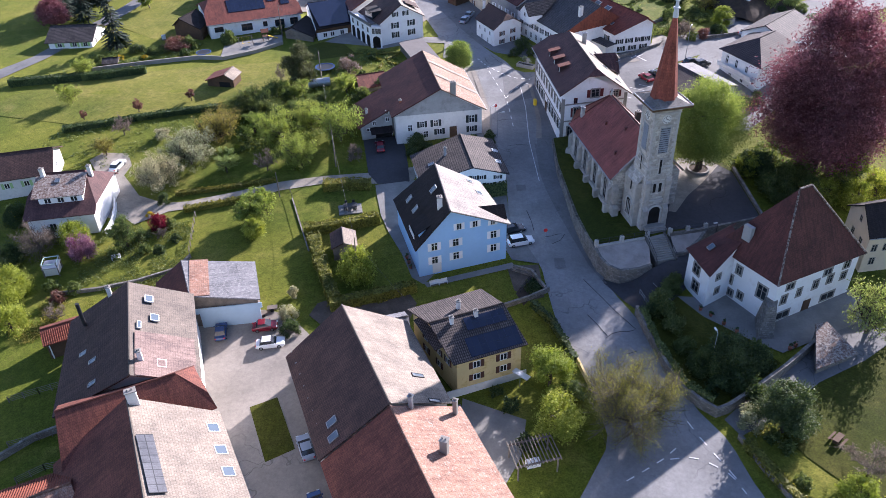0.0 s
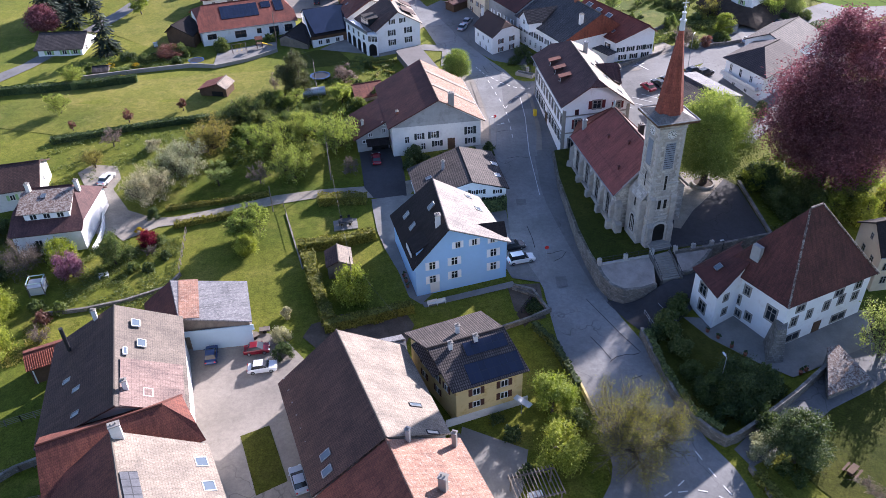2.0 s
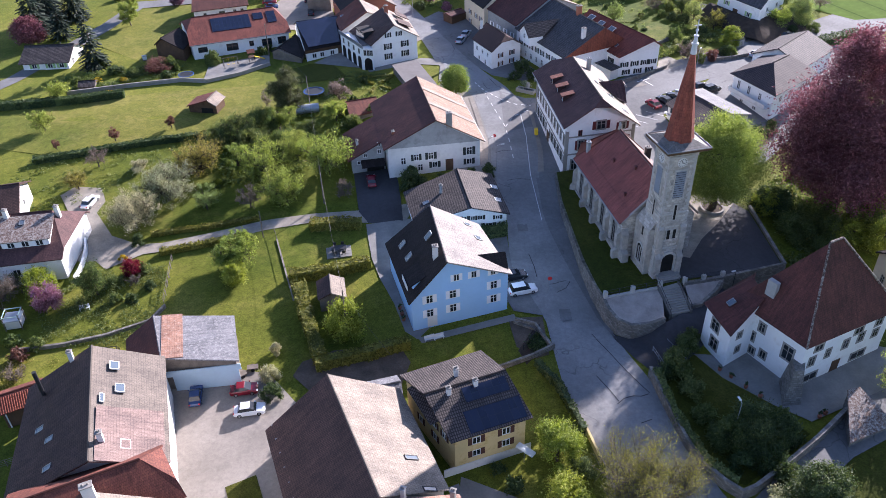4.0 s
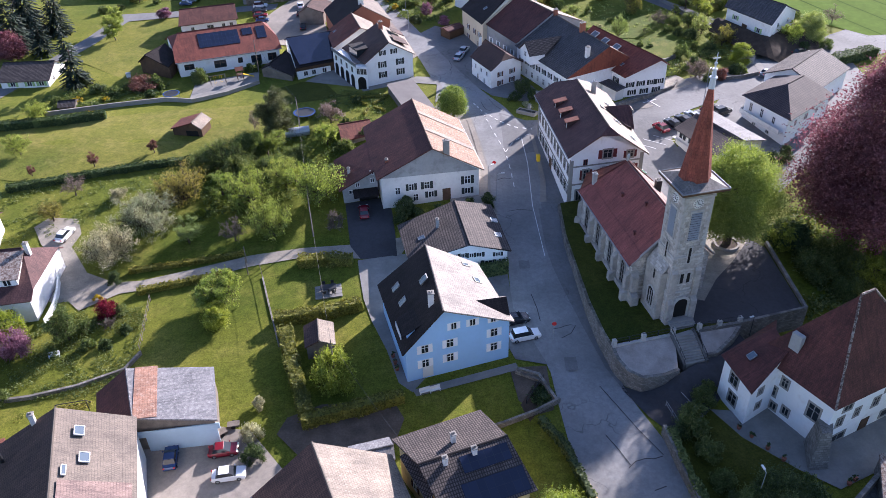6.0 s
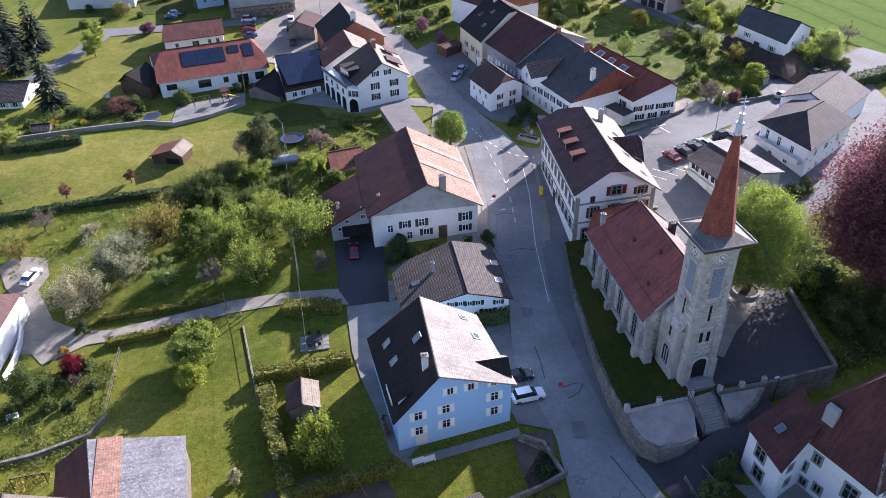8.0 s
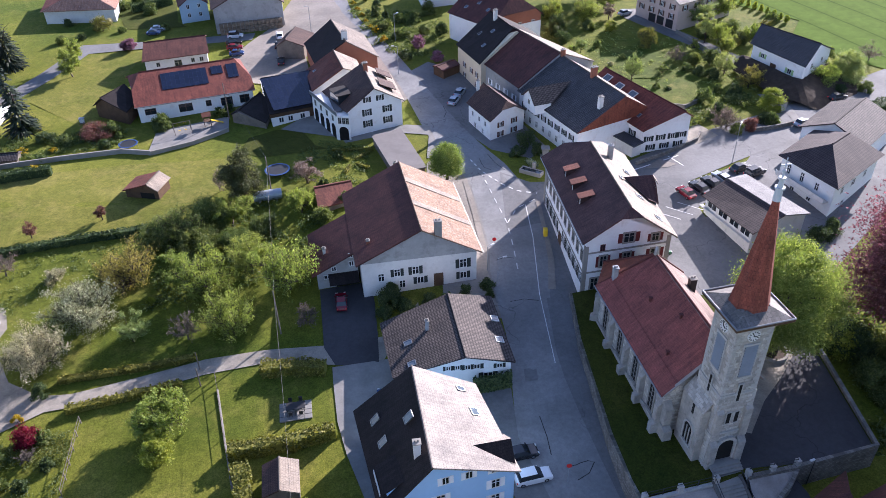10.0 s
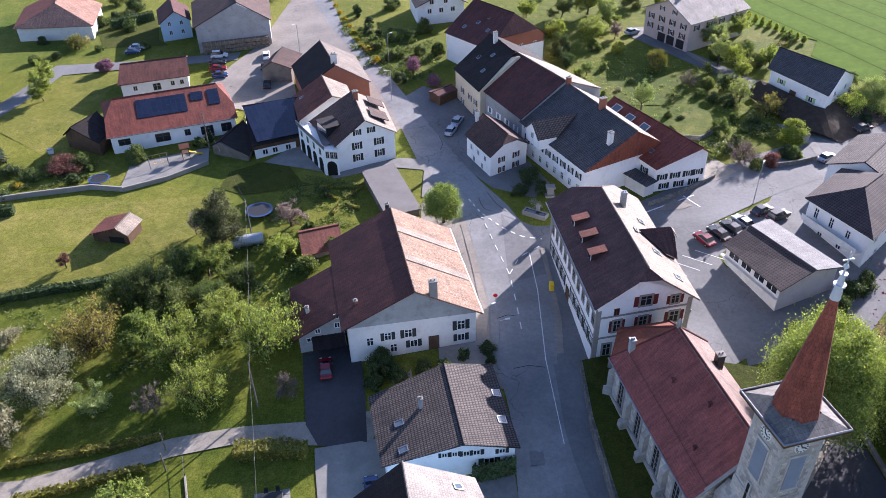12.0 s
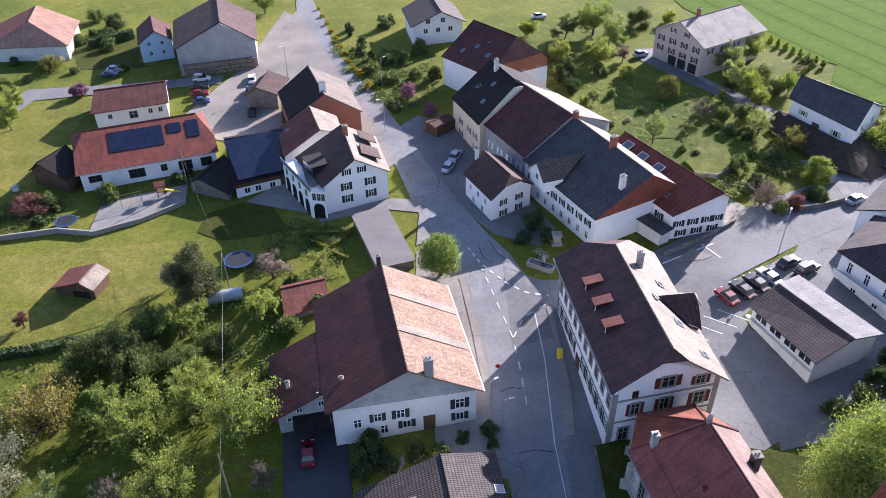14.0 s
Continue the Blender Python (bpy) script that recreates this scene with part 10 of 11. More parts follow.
# ---- cars ----
def car_proto(mat, L=4.3, W=1.75, H=1.48, boxy=0.0):
    top = new("car")
    top.empty_display_size = 0.3
    hl, hw = L / 2, W / 2
    sec = [(-hl, 0.45, 0.62), (-hl + 0.12, 0.3, 0.86), (-hl + 0.75, 0.25, 0.92 + boxy * 0.1), (0.55 + boxy * 0.3, 0.22, 0.98), (hl - 0.95, 0.22, 0.92), (hl - 0.2, 0.26, 0.78), (hl, 0.4, 0.62)]
    verts, faces = [], []
    for x, z0, z1 in sec:
        k = 0.90 if abs(x) > hl - 0.15 else 1.0
        verts += [(x, -hw * k, z0), (x, -hw * k, z1 - 0.14), (x, -hw * k * 0.93, z1), (x, hw * k * 0.93, z1), (x, hw * k, z1 - 0.14), (x, hw * k, z0)]
    n = len(sec)
    for i in range(n - 1):
        for j in range(6):
            a, b = 6 * i + j, 6 * i + (j + 1) % 6
            faces.append((a, b, b + 6, a + 6))
    faces += [tuple(range(6)), tuple(reversed(range(6 * n - 6, 6 * n)))]
    body = mesh_object("body", verts, faces, mat, top, smooth_shade=False)
    # cabin glass and roof
    r0, r1 = -hl + 0.35 + (0 if boxy else 0.25), 0.95 + boxy * 0.2
    cab = [(r0, 0.9), (r0 + 0.35 - boxy * 0.2, H - 0.06), (r1 - 0.75, H - 0.04), (r1 + 0.05, 0.95)]
    verts = []
    for x, z in cab:
        k = 0.9 if z < 1.1 else 0.74
        verts += [(x, -hw * k, z), (x, hw * k, z)]
    mesh_object("glasshouse", verts, [(0, 1, 3, 2), (2, 3, 5, 4), (4, 5, 7, 6), (0, 2, 4, 6), (1, 7, 5, 3), (0, 6, 7, 1)], "glass", top)
    bm = bmesh.new()
    add_box(bm, cab[1][0] + 0.05, cab[2][0] - 0.02, -hw * 0.76, hw * 0.76, H - 0.07, H, None, 0.03)
    part("roof", bm, mat, top)
    for sx in (-hl + 0.78, hl - 0.85):
        for sy in (-1, 1):
            bm = bmesh.new()
            add_tube(bm, (sx, sy * (hw - 0.2), 0.31), (sx, sy * (hw + 0.01), 0.31), 0.31, 0.31, 14)
            w = part("wheel", bm, "tyre", top)
            bm = bmesh.new()
            add_tube(bm, (sx, sy * (hw - 0.02), 0.31), (sx, sy * (hw + 0.025), 0.31), 0.19, 0.17, 10)
            part("rim", bm, "metal", w)
    for sy in (-1, 1):
        box_part("headlight", hl - 0.16, hl - 0.02, sy * hw * 0.72 - 0.17, sy * hw * 0.72 + 0.17, 0.62, 0.76, "frame", top)
        box_part("tail_light", -hl + 0.0, -hl + 0.1, sy * hw * 0.75 - 0.12, sy * hw * 0.75 + 0.12, 0.68, 0.86, "plastic_red", top)
        box_part("mirror", 0.7, 0.85, sy * (hw + 0.08) - 0.09, sy * (hw + 0.08) + 0.09, 0.98, 1.1, mat, top)
    return top


_cars = {}


def car(mat, x, y, turn, label, L=4.3, boxy=0.0, H=1.48, lift=0.08):
    m = pose(x, y, G(x, y) + lift, 0, 0, turn)
    slope = math.degrees(math.atan2(G(x + math.cos(radians(turn)), y + math.sin(radians(turn))) - G(x, y), 1))
    m = m @ pose(0, 0, 0, 0, -slope, 0)
    key = (mat, L, boxy, H)
    if key not in _cars:
        _cars[key] = ob = car_proto(mat, L, 1.76, H, boxy)
        ob.matrix_basis = m
    else:
        ob = copy_thing(_cars[key], m)
    return tagged(ob, label, "car", "parked cars")


car("carwhite", -28.4, 85.4, 8, "white hatchback parked in the courtyard")
car("carred", -29.9, 89.2, 8, "red hatchback parked in the courtyard", 3.9)
car("carblue", -36.6, 88.2, 100, "dark blue car parked before the garage", 3.9)
car("carsilver", -20.2, 65.8, 112, "silver estate car parked beside the barn")
car("carblue", -17.6, 57.2, 112, "blue car parked beside the barn", 3.9)
car("carwhite", 11.4, 108.9, 14, "white minivan parked beside the blue house", 4.7, 0.8, 1.75)
car("carblack", 10.3, 112.4, 14, "dark car parked beside the blue house")
car("carwhite", -69.2, 137.2, 78, "white car parked on the gravel drive")
car("carred", -15.2, 141.0, 98, "red car parked before the barn door", 3.9)
car("carblue", -7.6, 121.6, 98, "blue car parked in the concrete drive", 3.9)
car("carsilver", 76.4, 192.2, 27, "silver hatchback standing on the side road")
car("carblack", 88.4, 203.6, 22, "black estate car on the forecourt")
car("carred", 45.2, 166.8, 118, "red rounded hatchback in the parking row", 3.9)
car("carblack", 48.0, 168.2, 118, "black car in the parking row")
car("carblack", 50.6, 169.6, 118, "black car in the parking row")
car("carsilver", 53.0, 171.0, 118, "silver car in the parking row")
car("carblack", 57.4, 174.4, 30, "dark car near the garage block")
car("carblack", 59.6, 172.6, 30, "dark van near the garage block", 4.7, 0.8, 1.75)
car("carwhite", -54.9, 253.0, 8, "white off-road car in the upper yard", 4.3, 0.8, 1.75)
car("carblack", -54.2, 248.2, 8, "black car in the upper yard")
car("carred", -53.3, 244.6, 8, "dark red car in the upper yard")
car("carblue", -52.0, 240.8, 8, "dark blue car in the upper yard", 3.9)
car("carblack", -41.8, 245.2, 96, "dark car beside the workshop")
car("carblack", -39.4, 234.4, 100, "black small car in the upper yard")
car("carsilver", -78.0, 259.6, 6, "silver car beside the lane")
car("carblue", -78.4, 256.8, 6, "blue car beside the lane", 3.9)
car("carsilver", 4.0, 206.6, 68, "silver car parked in the courtyard nook")
car("cargreen", 36.6, 150.4, 20, "small green car behind the school house", 3.9)
car("carsilver", 5.4, 210.6, 68, "blue-grey car parked in the courtyard nook")
car("carblack", 78.6, 220.2, 70, "dark car under the bungalow's carport", 3.9)


# ---- sheds and garden things ----
# hut and shed: pale east slopes carry the sunlight in their tiles
hut = house("garden_hut", "small timber hut with a red-brown tiled roof", (-54.4, 172.0, 6.4), (-53.4, 177.2, 6.4), (-59.6, 173.0, 4.7), (-58.6, 178.2, 4.7), (-52.4, 171.7, 5.0), (-51.4, 176.9, 5.0), wall="wood", roof="roofred", roof2="rooflit_pale", over=0.3, gover=0.5, category="shed")
box_part("open_front", -1.4, 1.4, -0.1, 0.03, 2.4, 4.2, "dark", hut, "dark open front", m=wall_frame(*wall_of(hut, "s"))[0] @ Matrix.Translation((2.3, 0, 0)))
sd = house("garden_shed", "small shed with brown roof, sunlit slope toned pale", (-19.0, 105.6, 2.7), (-19.9, 110.6, 2.7), (-21.2, 105.4, 1.6), (-22.1, 110.2, 1.6), (-16.7, 106.0, 1.6), (-17.6, 111.0, 1.6), wall="greywood", roof="roofbrown", roof2="rooflit_pale", over=0.25, gover=0.25, category="shed")
sl = house("wood_shelter", "open garden shelter with red pantile roof", (-62.6, 85.6, 2.0), (-57.2, 88.4, 2.0), (-63.6, 87.2, 1.2), (-58.2, 90.0, 1.2), (-61.4, 83.2, 0.8), (-56.0, 86.0, 0.8), wall="wood", roof="roofred", over=0.5, gover=0.3, category="shed")
pantiles(sl, (-61.4, 83.2, 0.8), (-56.0, 86.0, 0.8), (-62.6, 85.6, 2.0), "roofbright")
bm = bmesh.new()
for p in ((-61.0, 83.9), (-58.6, 85.2), (-56.5, 86.2)):
    add_tube(bm, (*p, G(*p) - 0.2), (*p, 1.0), 0.09, 0.09, 6)
part("posts", bm, "frame", sl)
lw_ = house("garden_shed", "low shed with old terracotta tiled roof", (-22.6, 169.4, 6.3), (-16.0, 171.7, 6.3), (-23.0, 170.8, 5.8), (-16.4, 173.0, 5.8), (-21.4, 164.4, 4.9), (-14.8, 167.4, 4.9), wall="greywood", roof="roofred", over=0.3, gover=0.3, category="shed")
ph = house("play_hut", "small grey summer house with weathered roof", (-90.4, 188.6, 5.0), (-86.4, 189.2, 5.0), (-90.8, 190.6, 4.2), (-86.8, 191.2, 4.2), (-90.0, 186.6, 4.2), (-86.0, 187.2, 4.2), wall="greywood", roof="roofgrey", over=0.3, gover=0.3, category="shed")
st2 = house("carport", "red-boarded timber carport beside the street", (0.2, 220.6, 8.8), (4.6, 224.6, 8.8), (-0.8, 221.8, 8.4), (3.6, 225.8, 8.4), (1.8, 218.6, 8.4), (6.0, 222.6, 8.4), wall="wood", roof="roofplum", over=0.2, gover=0.2, category="carport")
cab = house("transformer_hut", "small grey concrete utility hut", (72.6, 199.2, 7.6), (74.8, 200.4, 7.6), (71.8, 200.6, 7.3), (74.0, 201.8, 7.3), (73.4, 197.8, 7.3), (75.6, 199.0, 7.3), wall="grey", roof="flat", over=0.1, gover=0.1, category="hut")
# stone well-house beside the manor gate
gt = thing("stone_gatehouse", "low stone outbuilding with mossy stone roof", "building")
slab("roof", [(50.0, 76.6, -0.6), (57.2, 79.6, -0.6), (54.2, 84.4, 1.4), (52.4, 84.0, 1.4)], 0.25, "rooflichen", gt)
wall_mesh("wall", [(50.4, 77.2), (56.6, 79.9), (54.0, 84.2), (52.6, 84.0)], [-0.8, -0.8, 1.1, 1.1], -3.2, "rubble", gt)


def pole(x, y, h, r, mat, name, label, category, arm=0.0, turn=0.0):
    p = thing(name, label, category, x, y, G(x, y), turn)
    bm = bmesh.new()
    add_tube(bm, (0, 0, -0.4), (0, 0, h), r, r * 0.6, 8)
    part("post", bm, mat, p)
    if arm:
        bm = bmesh.new()
        add_tube(bm, (0, 0, h - 0.1), (arm, 0, h + 0.1), r * 0.5, r * 0.4, 6)
        add_box(bm, arm - 0.15, arm + 0.55, -0.14, 0.14, h + 0.02, h + 0.16, None, 0.03)
        part("lamp_head", bm, "frame", p)
    return p


wood_poles = [pole(-23.9, 135.3, 8.2, 0.14, "greywood", "utility_pole", "grey timber power pole", "pole"),
              pole(-16.4, 101.2, 8.0, 0.14, "greywood", "utility_pole", "grey timber power pole", "pole"),
              pole(-31.2, 172.0, 8.0, 0.14, "greywood", "utility_pole", "grey timber power pole", "pole"),
              pole(-46.6, 205.6, 8.4, 0.14, "greywood", "utility_pole", "grey timber power pole", "pole"),
              pole(-34.6, 128.6, 3.4, 0.12, "greywood", "gate_post", "short timber post with wire", "post"),
              pole(-33.8, 125.6, 3.4, 0.12, "greywood", "gate_post", "short timber post with wire", "post")]
pole(8.0, 147.6, 5.0, 0.07, "steel", "street_lamp", "grey street lamp at the kerb", "street lamp", 0.7, 30)
pole(9.4, 144.2, 5.5, 0.07, "steel", "street_lamp", "grey street lamp at the kerb", "street lamp", 0.9, 10)
pole(44.6, 107.4, 4.6, 0.07, "iron", "street_lamp", "dark lamp post by the church square", "street lamp", 0.3, 200)
pole(36.4, 79.6, 6.0, 0.07, "steel", "street_lamp", "street lamp with red head in the garden", "street lamp", 0.5, 100)
pole(57.0, 177.4, 8.0, 0.08, "steel", "street_lamp", "tall grey street lamp by the side road", "street lamp", 0.9, 60)
pole(-10.6, 243.6, 7.0, 0.08, "steel", "street_lamp", "grey street lamp by the upper street", "street lamp", 0.9, 40)
pole(-33.8, 252.0, 8.0, 0.08, "steel", "street_lamp", "grey lamp post in the upper yard", "street lamp", 0.6, 200)
pole(-9.0, 222.6, 7.0, 0.08, "steel", "street_lamp", "grey street lamp by the street", "street lamp", 0.9, 180)
for p, q in (((-23.9, 135.3, 8.1), (-16.4, 101.2, 6.9)), ((-23.9, 135.3, 8.1), (-31.2, 172.0, 11.6)), ((-31.2, 172.0, 11.6), (-46.6, 205.6, 12.6)), ((-16.4, 101.2, 6.9), (-4.0, 80.0, 7.3))):
    a, b = Vector(p), Vector(q)
    side = (b - a).cross(Vector((0, 0, 1))).normalized() * 0.018
    vs, fs = [], []
    for i in range(13):
        f = i / 12
        c = a.lerp(b, f) - Vector((0, 0, 1.2 * 4 * f * (1 - f)))
        vs += [c + side, c + Vector((0, 0, 0.018)), c - side, c - Vector((0, 0, 0.018))]
        if i:
            k = 4 * (i - 1)
            fs += [(k + j, k + (j + 1) % 4, k + 4 + (j + 1) % 4, k + 4 + j) for j in range(4)]
    tagged(mesh_object("overhead_cable", vs, fs, "iron"), "thin dark overhead power cable between poles", "cable", "overhead cables")
# round road mirror / sign on a thin post
for x, y, h in ((15.6, 108.4, 3.2), (9.4, 152.4, 2.6)):
    s = pole(x, y, h, 0.035, "steel", "road_sign", "red and white round road sign on a thin post", "road sign")
    bm = bmesh.new()
    rr = bmesh.ops.create_cone(bm, cap_ends=True, segments=16, radius1=0.35, radius2=0.35, depth=0.05)
    bmesh.ops.transform(bm, matrix=Matrix.Translation((0, -0.05, h)) @ pose(0, 0, 0, 90), verts=rr["verts"])
    part("sign_plate", bm, "plastic_red", s)
# yellow letter box on the school house
lb = thing("letter_box", "yellow letter box on the white wall", "letter box", 18.3, 155.4, G(18.3, 155.4) + 1.0)
box_part("box", -0.35, 0.35, -0.5, 0.5, -0.2, 1.1, "plastic_yellow", lb, bevel=0.06)
bm = bmesh.new()
add_tube(bm, (0, 0, -1.0), (0, 0, -0.2), 0.06, 0.06, 6)
part("stand", bm, "steel", lb)


# fountain
fo = thing("fountain", "stone trough fountain beside the junction", "fountain", 18.0, 175.2, G(18, 175.2), -32)
bm = bmesh.new()
add_box(bm, -2.2, 2.2, -0.8, -0.6, 0, 0.8)
add_box(bm, -2.2, 2.2, 0.6, 0.8, 0, 0.8)
add_box(bm, -2.2, -2.0, -0.6, 0.6, 0, 0.8)
add_box(bm, 2.0, 2.2, -0.6, 0.6, 0, 0.8)
part("basin", bm, "trim", fo)
box_part("water", -2.0, 2.0, -0.6, 0.6, 0.1, 0.65, "water", fo)
box_part("spout_pillar", -0.3, 0.3, 0.8, 1.4, 0, 1.8, "trim", fo, bevel=0.06)
sp = thing("stone_pillar", "small carved stone well head among shrubs", "monument", 21.4, 181.6, G(21.4, 181.6))
for z0, z1, w in ((0, 0.5, 0.9), (0.5, 1.8, 0.6), (1.8, 2.1, 0.85)):
    box_part("stone_block", -w, w, -w, w, z0, z1, "trim", sp, bevel=0.08)
# grave-like stone slab in the enclosed lawn
ws = thing("stone_terrace", "paved square with dark covered garden table", "terrace", -19.6, 120.6, G(-19.6, 120.6), 10)
for i in range(4):
    for j in range(4):
        box_part("slab", -2.2 + i * 1.1, -1.15 + i * 1.1, -1.7 + j * 0.85, -0.9 + j * 0.85, -0.1, 0.1, "paving", ws, bevel=0.02)
gtb = thing("garden_table", "covered dark garden table with chairs", "table", -19.6, 120.8, G(-19.6, 120.8) + 0.1, 10)
box_part("tabletop", -1.3, 1.3, -0.7, 0.7, 0.65, 0.75, "iron", gtb, bevel=0.03)
for sx in (-1.1, 1.1):
    for sy in (-0.55, 0.55):
        box_part("leg", sx - 0.05, sx + 0.05, sy - 0.05, sy + 0.05, 0, 0.65, "iron", gtb)
for sx in (-0.7, 0.7):
    for sy in (-1.15, 1.15):
        c = thing("garden_chair", "dark metal garden chair", "chair", *(pose(-19.6, 120.8, 0, 0, 0, 10) @ Vector((sx, sy, 0))).xy, G(-19.6, 120.8) + 0.1, 10 + (0 if sy < 0 else 180), group="garden chairs")
        box_part("seat", -0.24, 0.24, -0.24, 0.24, 0.4, 0.46, "iron", c)
        box_part("backrest", -0.24, 0.24, -0.26, -0.2, 0.46, 0.95, "iron", c)
        for lx in (-0.2, 0.2):
            for ly in (-0.2, 0.2):
                box_part("leg", lx - 0.025, lx + 0.025, ly - 0.025, ly + 0.025, 0, 0.4, "iron", c)


# trampolines, pools
def trampoline(x, y, r, label):
    t = thing("trampoline", label, "trampoline", x, y, G(x, y), group="trampolines")
    bm = bmesh.new()
    rr = bmesh.ops.create_cone(bm, cap_ends=True, segments=24, radius1=r * 0.85, radius2=r * 0.85, depth=0.05)
    bmesh.ops.translate(bm, vec=(0, 0, 0.85), verts=rr["verts"])
    part("mat", bm, "iron", t)
    verts, faces = [], []
    for i in range(24):
        a = 2 * math.pi * i / 24
        for q, z in ((r * 0.85, 0.84), (r * 0.85, 0.92), (r, 0.92), (r, 0.84)):
            verts.append((q * math.cos(a), q * math.sin(a), z))
    for i in range(24):
        j = (i + 1) % 24
        for k in range(4):
            l = (k + 1) % 4
            faces.append((4 * i + k, 4 * j + k, 4 * j + l, 4 * i + l))
    mesh_object("rim_pad", verts, faces, "carblue", t)
    for i in range(6):
        a = math.pi / 3 * i
        bm = bmesh.new()
        add_tube(bm, (r * 0.95 * math.cos(a), r * 0.95 * math.sin(a), 0), (r * 0.95 * math.cos(a), r * 0.95 * math.sin(a), 0.86), 0.04, 0.04, 6)
        part("leg", bm, "metal", t)


trampoline(-65.4, 193.6, 2.0, "round dark trampoline on the lawn")
trampoline(-31.4, 180.0, 2.5, "round trampoline beside the pine tree")
tk = thing("oil_tank", "grey cylindrical tank lying in the garden", "tank", -31.6, 170.4, G(-31.6, 170.4), 14)
bm = bmesh.new()
add_tube(bm, (-2.6, 0, 1.0), (2.6, 0, 1.0), 1.0, 1.0, 18)
part("drum", bm, "carsilver", tk)
for s in (-1.6, 1.6):
    box_part("cradle", s - 0.15, s + 0.15, -0.8, 0.8, 0, 0.5, "trim", tk)


# play area
pf = thing("play_tower", "timber play tower with red roof and slide", "playground tower", -50.6, 202.4, G(-50.6, 202.4) + 0.1, 20)
for sx in (-0.7, 0.7):
    for sy in (-0.7, 0.7):
        box_part("post", sx - 0.06, sx + 0.06, sy - 0.06, sy + 0.06, 0, 2.6, "wood", pf)
box_part("platform", -0.8, 0.8, -0.8, 0.8, 1.2, 1.3, "wood", pf)
slab("roof", [(-1, -1, 2.5), (1, -1, 2.5), (1, 0, 3.2), (-1, 0, 3.2)], 0.06, "redrender", pf)
slab("roof", [(-1, 1, 2.5), (1, 1, 2.5), (1, 0, 3.2), (-1, 0, 3.2)], 0.06, "redrender", pf)
bm = bmesh.new()
add_box(bm, 0.8, 3.6, -0.3, 0.3, -0.05, 0.05, Matrix.Translation((0, 0, 1.55)) @ pose(0, 0, 0, 0, 22, 0))
part("slide", bm, "plastic_yellow", pf, "yellow plastic slide")
sw = thing("swing", "timber swing frame with yellow seat", "swing", -55.4, 199.6, G(-55.4, 199.6) + 0.1, 25)
for s in (-1.8, 1.8):
    for q in (-0.9, 0.9):
        bm = bmesh.new()
        add_tube(bm, (s, q, 0), (s, 0, 2.4), 0.06, 0.06, 6)
        part("leg", bm, "greywood", sw)
bm = bmesh.new()
add_tube(bm, (-2, 0, 2.4), (2, 0, 2.4), 0.06, 0.06, 6)
part("crossbar", bm, "greywood", sw)
for s in (-0.7, 0.7):
    bm = bmesh.new()
    add_box(bm, s - 0.25, s + 0.25, -0.1, 0.1, 0.5, 0.55)
    for k in (-0.22, 0.22):
        add_tube(bm, (s + k, 0, 0.5), (s + k, 0, 2.4), 0.012, 0.012, 4)
    part("swing_seat", bm, "plastic_yellow", sw)
pt = thing("play_tower", "white and green garden play tower with ladder", "playground tower", -69.4, 104.4, G(-69.4, 104.4), 12)
for sx in (-1.2, 1.2):
    for sy in (-1.2, 1.2):
        box_part("post", sx - 0.07, sx + 0.07, sy - 0.07, sy + 0.07, 0, 2.8, "greywood", pt)
box_part("cabin", -1.1, 1.1, -1.1, 1.1, 0.2, 1.7, "frame", pt, "white cabin wall")
box_part("platform", -1.3, 1.3, -1.3, 1.3, 1.7, 1.85, "carsilver", pt)
for q in (-1.2, 1.2):
    box_part("rail", -1.3, 1.3, q - 0.05, q + 0.05, 2.5, 2.62, "green_metal", pt)
    box_part("rail", q - 0.05, q + 0.05, -1.3, 1.3, 2.5, 2.62, "green_metal", pt)
# climbing frame of thin bars on the lawn
cf = thing("goal_frame", "thin dark metal goal frame on the grass", "goal", -52.6, 96.8, G(-52.6, 96.8), 12)
bm = bmesh.new()
for a, b in (((-2, 0, 0), (-2, 0, 2)), ((2, 0, 0), (2, 0, 2)), ((-2, 0, 2), (2, 0, 2)), ((-2, 0, 2), (-2, 1.6, 0)), ((2, 0, 2), (2, 1.6, 0)), ((-2, 1.6, 0.05), (2, 1.6, 0.05))):
    add_tube(bm, a, b, 0.06, 0.06, 6)
part("bars", bm, "iron", cf)
# pergola by the yellow house
pg_ = thing("pergola", "weathered timber pergola over a terrace", "pergola", 9.2, 62.8, G(9.2, 62.8), 14)
for sx in (-2.6, 2.6):
    for sy in (-1.8, 1.8):
        box_part("post", sx - 0.08, sx + 0.08, sy - 0.08, sy + 0.08, 0, 2.5, "greywood", pg_)
for sy in (-1.8, 1.8):
    box_part("beam", -3.0, 3.0, sy - 0.08, sy + 0.08, 2.5, 2.7, "greywood", pg_)
for i in range(13):
    box_part("rafter", -2.9 + i * 0.48, -2.8 + i * 0.48, -2.2, 2.2, 2.7, 2.85, "greywood", pg_)
box_part("table", -0.9, 0.9, -0.5, 0.5, 0.0, 0.75, "frame", pg_)
um = thing("garden_parasol", "large white cantilever parasol and canopy frame", "parasol", 8.6, 76.0, G(8.6, 76.0), -40)
bm = bmesh.new()
add_tube(bm, (0, 0, 0), (0, 0, 2.6), 0.05, 0.05, 6)
part("mast", bm, "steel", um)
bm = bmesh.new()
add_box(bm, -1.3, 1.3, -0.5, 0.5, 2.5, 2.66, pose(0, 0, 0, 0, 4, 0), 0.1)
part("folded_canopy", bm, "frame", um)
